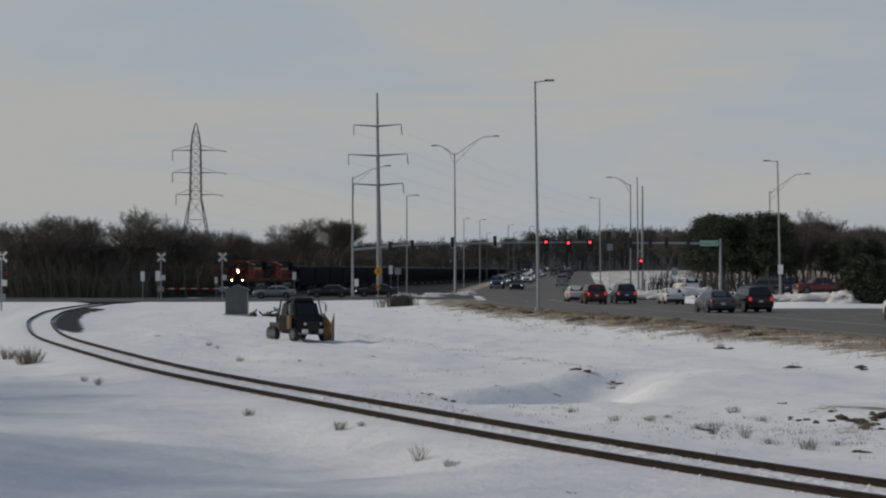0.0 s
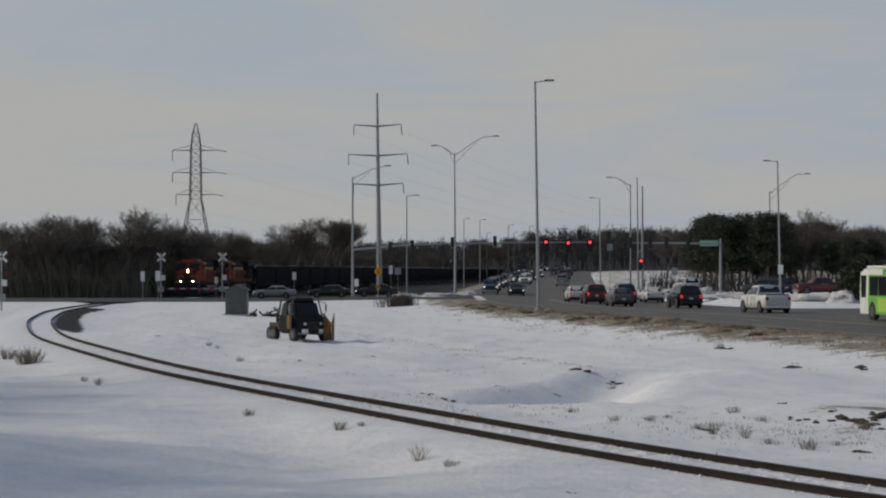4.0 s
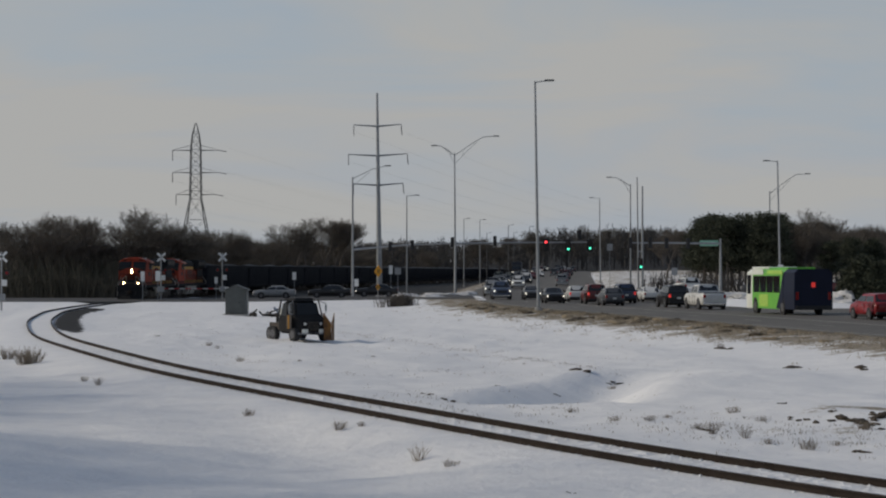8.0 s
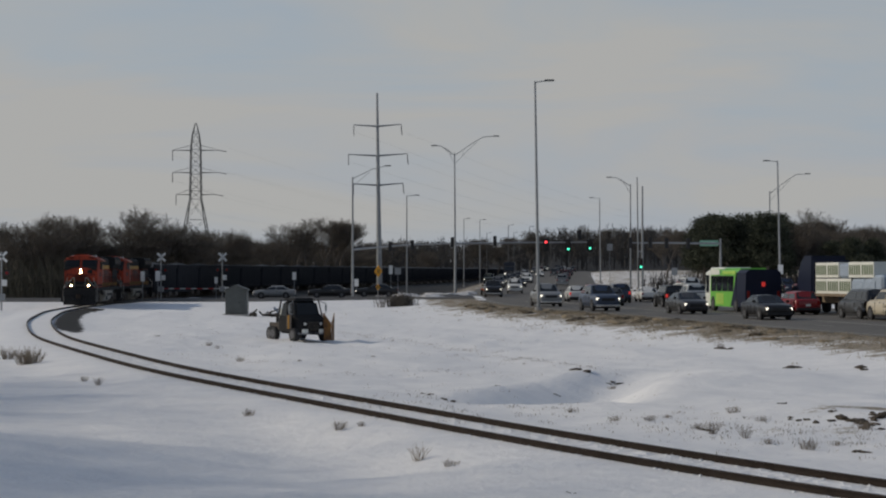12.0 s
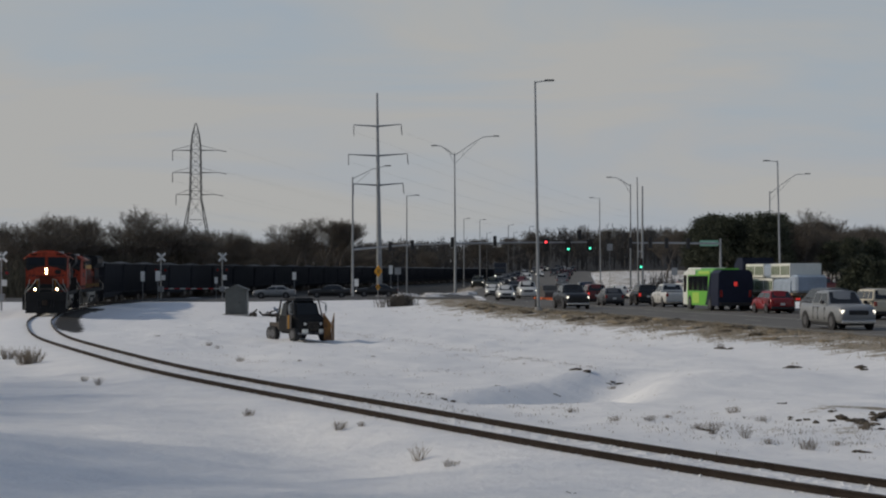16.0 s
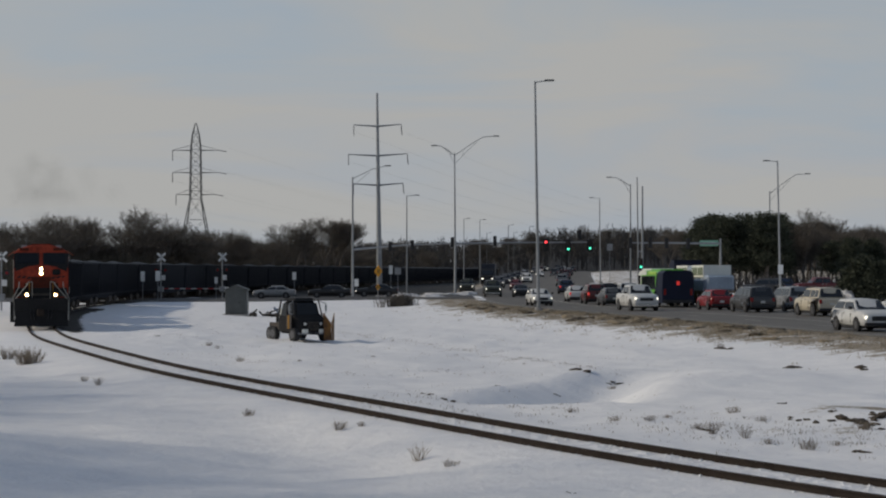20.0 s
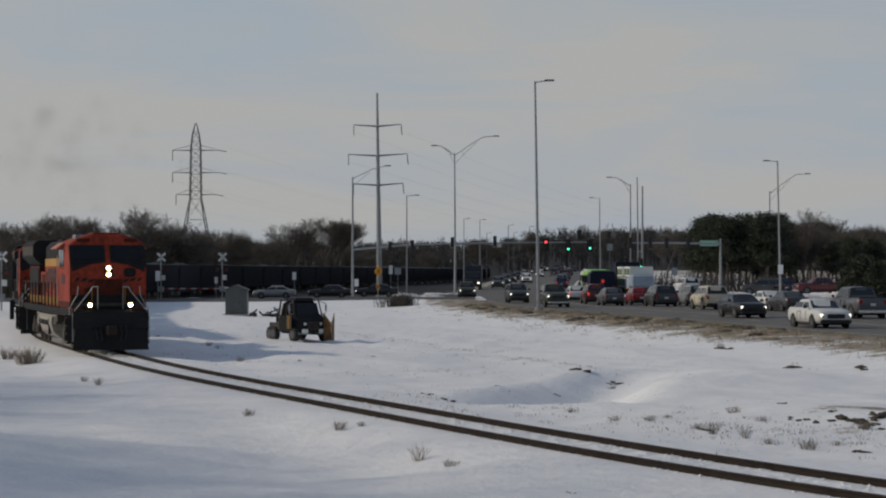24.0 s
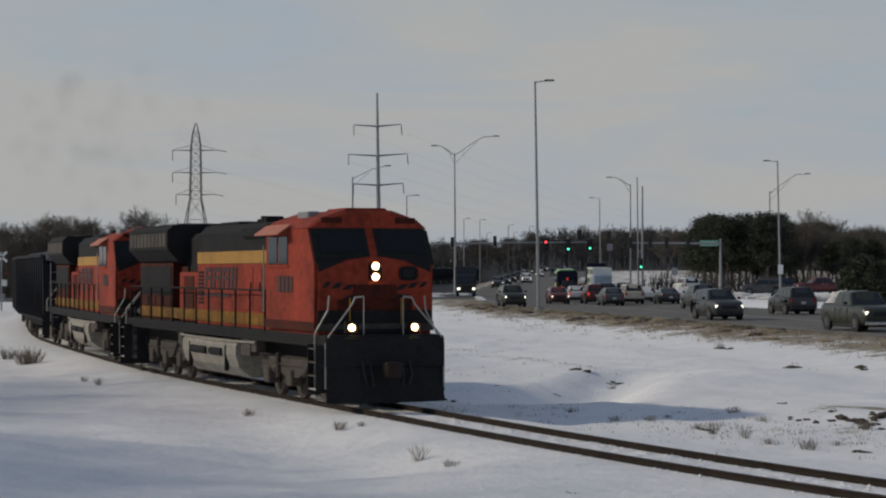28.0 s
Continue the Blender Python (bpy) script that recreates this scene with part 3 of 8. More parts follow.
    loft(bm, [[(-4.2 + a, b, 4.36) for a, b in ((-0.6, -0.3), (0.6, -0.3), (0.6, 0.3), (-0.6, 0.3))], [(-4.2 + a, b, 4.66) for a, b in ((-0.5, -0.22), (0.5, -0.22), (0.5, 0.22), (-0.5, 0.22))]])
    part("exhaust", bm, "loco_black", L)
    for x in (-8.8, -6.6):
        bm = B()
        rod(bm, (x, 0, 4.66), (x, 0, 4.74), 0.85, 0.8, n=18)
        part("roof_fan", bm, "loco_black", L)
    bm = B()
    for x, h in ((1.4, 0.12), (1.75, 0.2), (2.05, 0.14)):
        box(bm, x, x + 0.26, -0.5, 0.1, 4.55, 4.58 + h, 0.02)
    part("horn_cluster", bm, "loco_black", L)
    for s in (-1, 1):
        # cabinet doors with dark gaps and latches, ahead of the lettering
        for k, (x0, x1) in enumerate(((2.75, 3.55), (3.65, 4.45), (4.55, 5.5))):
            bm = B()
            box(bm, x0, x1, s * 1.232 - 0.014, s * 1.232 + 0.014, 2.2, 3.36, 0.012)
            d = part("cabinet_door", bm, "orange", L)
            bm = B()
            box(bm, x1 + 0.025, x1 + 0.06, s * 1.228 - 0.008, s * 1.228 + 0.008, 2.2, 3.36)
            part("door_gap", bm, "letter", d)
            bm = B()
            rod(bm, (x1 - 0.1, s * 1.26, 2.7), (x1 - 0.1, s * 1.26, 2.95), 0.02)
            part("latch", bm, "loco_black", d)
        # dark slanted shapes where the lettering stands, and a thin line of it below
        x = -1.55
        for w in (0.80, 0.86, 0.76, 0.62):
            for u0, u1, z0, z1 in ((0, 0.22, 2.78, 3.36), (w - 0.24, w - 0.02, 2.78, 3.36), (0.22, w - 0.24, 3.22, 3.36), (0.22, w - 0.24, 3.0, 3.12)):
                bm = B()
                f = [(x + u0, z0), (x + u1, z0), (x + u1 + (z1 - z0) * 0.12, z1), (x + u0 + (z1 - z0) * 0.12, z1)]
                loft(bm, [[(a, s * 1.222, b) for a, b in f], [(a, s * 1.240, b) for a, b in f]])
                part("lettering_bar", bm, "letter", L, "dark bar of painted lettering")
            x += w + 0.14
        bm = B()
        box(bm, -1.5, 1.2, s * 1.232 - 0.008, s * 1.232 + 0.008, 2.52, 2.62)
        part("lettering_line", bm, "letter", L, "dark line of small lettering")
        bm = B()
        for i in range(9):
            box(bm, -2.25, -1.7, s * 1.235 - 0.012, s * 1.235 + 0.012, 2.3 + i * 0.11, 2.36 + i * 0.11)
        part("side_grille", bm, "loco_black", L)
    # cab: wide body with a wide sloped nose
    W = 1.52
    bm = B()
    side = [(5.73, 1.72), (10.0, 1.72), (10.0, 3.46), (9.45, 4.38), (5.73, 4.38)]
    slab(bm, side, -W, W)
    es = [e for e in bm.edges if abs(e.verts[0].co.y - e.verts[1].co.y) < 0.01]
    bmesh.ops.bevel(bm, geom=es, offset=0.09, segments=2, affect="EDGES")
    cab = part("cab", bm, "orange", L, "faded orange cab with wide sloping nose")
    bm = B()
    pr = [(-W - 0.02, 4.3), (-W + 0.25, 4.52), (-0.62, 4.74), (0.62, 4.74), (W - 0.25, 4.52), (W + 0.02, 4.3)]
    loft(bm, [[(x, y, z) for y, z in pr] for x in (5.68, 9.42)])
    loft(bm, [[(9.42, y, z) for y, z in pr], [(9.52, y * 0.97, 4.3 + (z - 4.3) * 0.8) for y, z in pr]])
    part("cab_roof", bm, "orange", L)
    bm = B()
    pr = [(-0.62, 4.70), (-0.5, 4.80), (0.5, 4.80), (0.62, 4.70)]
    loft(bm, [[(x, y, z) for y, z in pr] for x in (7.9, 9.3)])
    part("roof_hatch", bm, "orange", L)
    for y in (-0.95, 0.95):
        bm = B()
        box(bm, 9.38, 9.56, y - 0.26, y + 0.26, 4.42, 4.56, 0.02)
        part("number_board", bm, "grimy", cab, "dark number board")
    for y in (-0.95, 1.0):
        bm = B()
        box(bm, 7.2, 8.1, y - 0.16, y + 0.16, 4.55, 4.74, 0.03)
        part("roof_box", bm, "steel", L)
    # black band round the windscreens, its lower edge dropping to the corners
    def nose_pt(y, u, off=0.012):
        # u from 0 (sill) to 1 (roof) up the raked face
        return Vector((10.0 - 0.55 * u + off * 0.86, y, 3.46 + 0.92 * u + off * 0.51))

    def sheet(pts, off, name, mt, parent, thick=0.03):
        b2 = B()
        n = Vector((0.86, 0, 0.51))
        f = [p + n * off for p in pts]
        loft(b2, [[tuple(p - n * thick) for p in f], [tuple(p) for p in f]])
        return part(name, b2, mt, parent)
    for s in (-1, 1):
        sheet([nose_pt(s * 0.10, 0.16), nose_pt(s * 0.75, 0.06), nose_pt(s * 1.51, -0.04), nose_pt(s * 1.51, 0.84), nose_pt(s * 1.25, 0.95), nose_pt(s * 0.10, 0.93)], 0.002, "windscreen_surround", "loco_black", cab)
        sheet([nose_pt(s * 0.20, 0.27), nose_pt(s * 1.36, 0.22), nose_pt(s * 1.34, 0.72), nose_pt(s * 1.15, 0.84), nose_pt(s * 0.20, 0.84)], 0.018, "windscreen", "loco_glass", cab)
        # dark skirt on the nose below the outer corners
        bm = B()
        f = [(10.012, s * 0.75, 3.50), (10.012, s * 1.44, 3.46), (10.012, s * 1.44, 3.22), (10.012, s * 1.1, 3.36)]
        loft(bm, [[(x - 0.03, y, z) for x, y, z in f], f])
        part("windscreen_skirt", bm, "loco_black", cab)
        # side window, awning, mirror, number board
        bm = B()
        for x0, x1 in ((6.05, 6.85), (6.98, 7.75)):
            bm = B()
            box(bm, x0, x1, s * (W + 0.005) - 0.015, s * (W + 0.005) + 0.015, 3.42, 4.12, 0.012)
            part("side_window", bm, "loco_glass", cab)
        bm = B()
        box(bm, 5.95, 7.85, s * (W + 0.01) - 0.02, s * (W + 0.01) + 0.02, 3.33, 3.40, 0.01)
        part("arm_rest", bm, "orange", cab)
        bm = B()
        loft(bm, [[(5.85, s * W, 4.42), (5.85, s * (W + 0.34), 4.18), (5.85, s * (W + 0.34), 4.15), (5.85, s * W, 4.38)],
                  [(8.0, s * W, 4.42), (8.0, s * (W + 0.34), 4.18), (8.0, s * (W + 0.34), 4.15), (8.0, s * W, 4.38)]])
        part("awning", bm, "awning", cab, "orange awning with sunlight put into its colour")
        bm = B()
        for x, w in ((6.9, 0.26), (7.24, 0.26), (7.58, 0.26), (7.92, 0.26)):
            box(bm, x, x + w, s * (W + 0.008) - 0.008, s * (W + 0.008) + 0.008, 2.72, 3.12)
        part("number_bar", bm, "letter", cab, "faint unit number bars")
        bm = B()
        box(bm, 5.75, 9.95, s * (W + 0.004) - 0.008, s * (W + 0.004) + 0.008, 1.80, 2.02)
        part("nose_stripe", bm, "grimy", cab)
    bm = B()
    box(bm, 10.0, 10.02, -1.5, 1.5, 1.8, 1.98)
    part("front_stripe", bm, "underframe", cab)
    bm = B()
    box(bm, 10.0, 10.03, -1.46, 1.46, 1.98, 2.3, 0.01)
    box(bm, 10.0, 10.035, -1.0, 1.0, 1.72, 1.85, 0.01)
    part("nose_base_panel", bm, "loco_black", cab)
    for s in (-1, 1):
        for y, z, w in ((0.40, 2.80, 0.22), (0.68, 2.86, 0.24), (0.97, 2.90, 0.22), (1.24, 2.92, 0.16), (0.55, 2.62, 0.5)):
            bm = B()
            q = [(10.003, s * y + a * w, z + b) for a, b in ((-0.75, -0.08), (0.2, -0.05), (0.75, 0.08), (-0.1, 0.06))]
            loft(bm, [q, [(x + 0.012, v, u) for x, v, u in q]])
            part("emblem_bar", bm, "loco_black", cab, "dark slanted emblem bar")
    bm = B()
    box(bm, 10.0, 10.03, -0.95, 0.95, 2.31, 2.56, 0.01)
    box(bm, 10.0, 10.03, -0.55, 0.55, 2.56, 2.92, 0.01)
    part("nose_door", bm, "grimy", cab, "soot-blackened nose door")
    for y in (-0.66, 0.66):
        bm = B()
        rod(bm, (10.05, y, 1.95), (10.05, y, 2.6), 0.018, n=6)
        part("grab_rail", bm, "yellow", cab)
    bm = B()
    box(bm, 10.0, 10.05, 0.62, 1.08, 3.02, 3.36, 0.08)
    part("nose_hatch", bm, "loco_black", cab)
    # headlights
    bm = B()
    box(bm, 9.96, 10.05, -0.17, 0.17, 3.02, 3.46, 0.04)
    hl = part("headlight_housing", bm, "loco_black", cab)
    for z in (3.11, 3.37):
        bm = B()
        rod(bm, (10.03, 0, z), (10.055, 0, z), 0.075, n=16)
        part("headlight", bm, "loco_light", cab, "lit warm headlight")
        # glowing disc that stands for the halo round the lamp
        bm = B()
        rod(bm, (10.04, 0, z), (10.052, 0, z), 0.10, n=16)
        part("headlight_reflector", bm, "loco_reflector", cab)
    for y in (-0.8, 0.8):
        bm = B()
        box(bm, 10.42, 10.60, y - 0.15, y + 0.15, 1.75, 2.05, 0.03)
        for q in (-0.13, 0.13):
            box(bm, 10.6, 10.68, y + q - 0.02, y + q + 0.02, 1.77, 2.03)
        box(bm, 10.6, 10.68, y - 0.15, y + 0.15, 2.0, 2.04)
        d = part("ditch_light_housing", bm, "loco_black", L)
        bm = B()
        rod(bm, (10.60, y, 1.9), (10.63, y, 1.9), 0.07, n=16)
        part("ditch_light", bm, "loco_light", d, "lit warm ditch light")
        bm = B()
        rod(bm, (10.60, y, 1.9), (10.62, y, 1.9), 0.092, n=16)
        part("ditch_light_reflector", bm, "loco_reflector", d)
    # front platform, plow, coupler, steps
    bm = B()
    box(bm, 10.0, 10.75, -1.5, 1.5, 1.45, 1.7, 0.02)
    box(bm, 10.65, 10.8, -1.5, 1.5, 0.95, 1.66, 0.03)
    part("front_platform", bm, "loco_black", L)
    bm = B()
    for s in (-1, 1):
        pr = [(0.0, 11.25), (1.5, 10.85)]
        v = [(11.15, 0, 0.12), (10.85, s * 1.5, 0.12), (10.72, s * 1.4, 0.95), (10.9, 0, 0.95)]
        loft(bm, [v, [(x - 0.06, y, z) for x, y, z in v]])
    part("pilot_plow", bm, "loco_black", L, "black snow plow pilot")
    bm = B()
    box(bm, 10.7, 11.35, -0.16, 0.16, 0.78, 1.05, 0.03)
    box(bm, 11.25, 11.55, -0.24, 0.16, 0.72, 1.1, 0.05)
    part("coupler", bm, "rail", L)
    for y, z in ((-0.6, 1.1), (-0.4, 1.05), (0.4, 1.05), (0.6, 1.1)):
        bm = B()
        rail_line(bm, [(10.8, y, z), (10.95, y, z - 0.3), (10.95, y * 0.9, z - 0.55)], 0.03)
        part("air_hose", bm, "black", L)
    for sx in (-1, 1):
        for s in (-1, 1):
            bm = B()
            x0 = 10.05 if sx > 0 else -10.75
            box(bm, x0 - 0.02, x0, s * 1.5 - 0.22, s * 1.5 + 0.04, 0.36, 1.5)
            box(bm, x0 + 0.62, x0 + 0.64, s * 1.5 - 0.22, s * 1.5 + 0.04, 0.36, 1.5)
            box(bm, x0 - 0.01, x0 + 0.63, s * 1.5 - s * 0.21 - 0.01, s * 1.5 - s * 0.21 + 0.01, 0.36, 1.5)
            well = part("stepwell", bm, "loco_black", L)
            for i in range(4):
                bm = B()
                box(bm, x0, x0 + 0.62, s * 1.5 - 0.2, s * 1.5 + 0.02, 0.42 + i * 0.32, 0.46 + i * 0.32)
                part("step", bm, "rail_white" if i == 0 else "underframe", well)
    # end handrails
    for s in (-1, 1):
        bm = B()
        rail_line(bm, [(10.74, s * 1.5, 0.45), (10.74, s * 1.5, 1.5), (10.74, s * 1.42, 1.7), (10.62, s * 0.8, 2.45), (10.62, s * 0.72, 2.62), (10.62, s * 0.5, 2.64)], 0.022)
        rail_line(bm, [(10.62, s * 0.5, 2.64), (10.62, s * 0.5, 1.7)], 0.014)
        rail_line(bm, [(10.1, s * 1.56, 0.4), (10.1, s * 1.56, 1.75), (10.15, s * 1.25, 2.3), (10.15, s * 1.22, 2.65)], 0.022)
        part("front_handrail", bm, "rail_white", L, "white bent front handrail")
        bm = B()
        rail_line(bm, [(-10.78, s * 1.52, 0.5), (-10.78, s * 1.5, 2.0), (-10.6, s * 0.9, 2.75), (-10.6, s * 0.4, 2.75), (-10.6, s * 0.4, 1.7)], 0.028)
        part("rear_handrail", bm, "rail_white", L, "white bent rear handrail")
        bm = B()
        rail_line(bm, [(-10.2, s * 1.47, 2.75), (5.6, s * 1.47, 2.75)], 0.024)
        part("side_handrail", bm, "loco_black", L)
        post = None
        for i in range(12):
            m = Matrix.Translation((-10.2 + i * 1.43, s * 1.47, 1.7))
            if post is None:
                bm = B()
                rod(bm, (0, 0, 0), (0, 0, 1.06), 0.03)
                post = part("stanchion", bm, "loco_black", L)
                post.matrix_basis = m
            else:
                again(post, L, m)
    for s in (-1, 1):
        bm = B()
        rail_line(bm, [(5.75, s * (W + 0.05), 2.2), (5.75, s * (W + 0.05), 3.9)], 0.022)
        part("grab_iron", bm, "rail_white", L)
    # orange rear cabinet
    bm = B()
    box(bm, -10.35, -10.12, -0.9, 0.9, 1.72, 3.3, 0.03)
    part("rear_cabinet", bm, "orange", L)
    return L, [loco_bogie(L, 6.7), loco_bogie(L, -6.7)]


def hopper():
    H = thing("coal_hopper", "dark blue-black ribbed steel coal wagon, loaded", "railway wagon", "coal wagons of the train")
    bm = B()
    pr = [(-1.5, 1.2), (-1.55, 3.95), (-1.42, 3.98), (-1.40, 3.6), (1.40, 3.6), (1.42, 3.98), (1.55, 3.95), (1.5, 1.2), (0.9, 0.62), (-0.9, 0.62)]
    loft(bm, [[(x, y, z) for y, z in pr] for x in (-7.6, -7.5, 7.5, 7.6)])
    part("body", bm, "hopper", H)
    bm = B()
    rings = []
    for x, h in ((-7.3, 3.75), (-5, 4.15), (0, 4.3), (5, 4.15), (7.3, 3.75)):
        rings.append([(x, -1.4, 3.7), (x, -0.7, h - 0.1), (x, 0, h), (x, 0.7, h - 0.12), (x, 1.4, 3.7)])
    loft(bm, rings)
    part("coal_load", bm, "coal", H, "black coal heap")
    rib = None
    for s in (-1, 1):
        for i in range(12):
            m = Matrix.Translation((-7.1 + i * 1.29, s * 1.56, 0))
            if rib is None:
                bm = B()
                box(bm, -0.06, 0.06, -0.05, 0.05, 1.15, 3.9, 0.015)
                rib = part("rib", bm, "hopper", H)
                rib.matrix_basis = m
            else:
                again(rib, H, m)
    for s in (-1, 1):
        bm = B()
        box(bm, -7.7, 7.7, s * 1.57 - 0.07, s * 1.57 + 0.07, 3.86, 4.0, 0.02)
        part("top_rail", bm, "hopper", H)
        bm = B()
        box(bm, -7.7, 7.7, s * 1.45 - 0.07, s * 1.45 + 0.07, 1.05, 1.25, 0.02)
        part("side_sill", bm, "hopper", H)
        bm = B()
        rail_line(bm, [(s * 7.75, -1.2, 1.0), (s * 7.75, -1.2, 3.6)], 0.02)
        for i in range(6):
            rail_line(bm, [(s * 7.75, -1.2, 1.2 + i * 0.4), (s * 7.75, -0.85, 1.2 + i * 0.4)], 0.015)
        part("ladder", bm, "steel", H)
        bm = B()
        box(bm, min(s * 7.6, s * 8.15), max(s * 7.6, s * 8.15), -0.2, 0.2, 0.75, 1.1, 0.03)
        part("coupler", bm, "underframe", H)
    bogies = []
    for x in (-5.9, 5.9):
        bm = B()
        for y in (-1.0, 1.0):
            slab(bm, [(-1.15, 0.42), (-0.95, 0.35), (-0.4, 0.3), (0.4, 0.3), (0.95, 0.35), (1.15, 0.42), (1.1, 0.62), (0.45, 0.82), (-0.45, 0.82), (-1.1, 0.62)], y - 0.08, y + 0.08)
        box(bm, -0.25, 0.25, -1.0, 1.0, 0.45, 0.75, 0.03)
        b = part("bogie", bm, "underframe", H)
        b.matrix_basis = Matrix.Translation((x, 0, 0))
        bogies.append((b, [wheelset(b, w, 0.46) for w in (-0.89, 0.89)]))
    return H, bogies


def bogie_parts(ob):
    """The bogies of a copied vehicle, front first, each with its wheelsets."""
    bs = sorted([c for c in ob.children if c.name.startswith("bogie")], key=lambda c: -c.matrix_basis.translation.x)
    return [(b, [w for w in b.children if w.name.startswith("wheelset")]) for b in bs]


loco_a, _ = locomotive("orange and black diesel locomotive with lit headlights, leading the train")
loco_b = copy_thing(loco_a, Matrix())
loco_b["label"] = "orange and black diesel locomotive coupled as second unit"
TRAIN = [(loco_a, 11.3, 6.7), (loco_b, 34.1, 6.7)]
for o in loco_b.children_recursive:
    if o.name.split(".")[0] in ("headlight", "ditch_light", "headlight_reflector", "ditch_light_reflector"):
        o["label"] = "unlit headlight glass"
        o.data = o.data.copy()
        o.data.materials[0] = M["head"]
wagon, _ = hopper()
WAGONS = 38
for k in range(WAGONS):
    w = wagon if k == 0 else copy_thing(wagon, Matrix())
    TRAIN.append((w, 45.6 + 8.2 + k * 16.3, 5.9))

# ---- road vehicles ----
def wheel(parent, x, y, r=0.34, w=0.22):
    bm = B()
    rings = []
    for yy, rr in ((-w / 2, r * 0.62), (-w / 2, r * 0.93), (-w * 0.32, r), (w * 0.32, r), (w / 2, r * 0.93), (w / 2, r * 0.62)):
        rings.append([(rr * math.cos(a * math.tau / 18), yy, rr * math.sin(a * math.tau / 18)) for a in range(18)])
    loft(bm, rings)
    t = part("wheel", bm, "tyre", parent)
    t.matrix_basis = Matrix.Translation((x, y, r))
    bm = B()
    s = 1 if y > 0 else -1
    rod(bm, (0, s * w * 0.36, 0), (0, s * (w / 2 + 0.006), 0), r * 0.6, n=14)
    for a in range(5):
        c, q = math.cos(a * math.tau / 5), math.sin(a * math.tau / 5)
        rod(bm, (0, s * (w / 2 + 0.01), 0), (c * r * 0.55, s * (w / 2 + 0.008), q * r * 0.55), 0.025, n=5)
    part("rim", bm, "rim", t)
    return t


def ring(x, w, z0, z1, tuck=0.80):
    """A car's cross section: tucked sill, bulging flank, rounded shoulder, crowned top."""
    h = z1 - z0
    half = [(tuck * w, z0), (0.96 * w, z0 + 0.13 * h), (w, z0 + 0.45 * h), (0.985 * w, z0 + 0.70 * h), (0.945 * w, z0 + 0.90 * h), (0.85 * w, z1), (0.40 * w, z1 + 0.02)]
    return [(x, -a, b) for a, b in half] + [(x, a, b) for a, b in half[::-1]]


SHAPES = {
    # length, width, height, belt height, hood line, cabin: windscreen base, roof front, roof rear, rear glass base; wheel x, wheel radius
    "sedan": dict(n=4.85, w=0.92, h=1.46, belt=0.98, nose=0.76, hood=0.96, tail=1.02, cab=(1.05, 0.25, -1.0, -1.85), ax=(1.42, -1.40), r=0.33),
    "hatch": dict(n=4.4, w=0.90, h=1.55, belt=1.02, nose=0.78, hood=1.0, tail=1.04, cab=(1.15, 0.35, -1.55, -2.02), ax=(1.30, -1.30), r=0.33),
    "suv": dict(n=4.9, w=0.97, h=1.82, belt=1.18, nose=0.92, hood=1.17, tail=1.18, cab=(1.05, 0.45, -2.0, -2.35), ax=(1.45, -1.45), r=0.38),
    "van": dict(n=5.1, w=1.0, h=1.80, belt=1.12, nose=0.82, hood=1.08, tail=1.14, cab=(1.65, 0.7, -2.15, -2.48), ax=(1.55, -1.5), r=0.35),
    "pickup": dict(n=5.85, w=1.0, h=1.92, belt=1.24, nose=1.0, hood=1.24, tail=1.26, cab=(1.2, 0.6, -0.95, -1.2), ax=(1.85, -1.85), r=0.41),
}


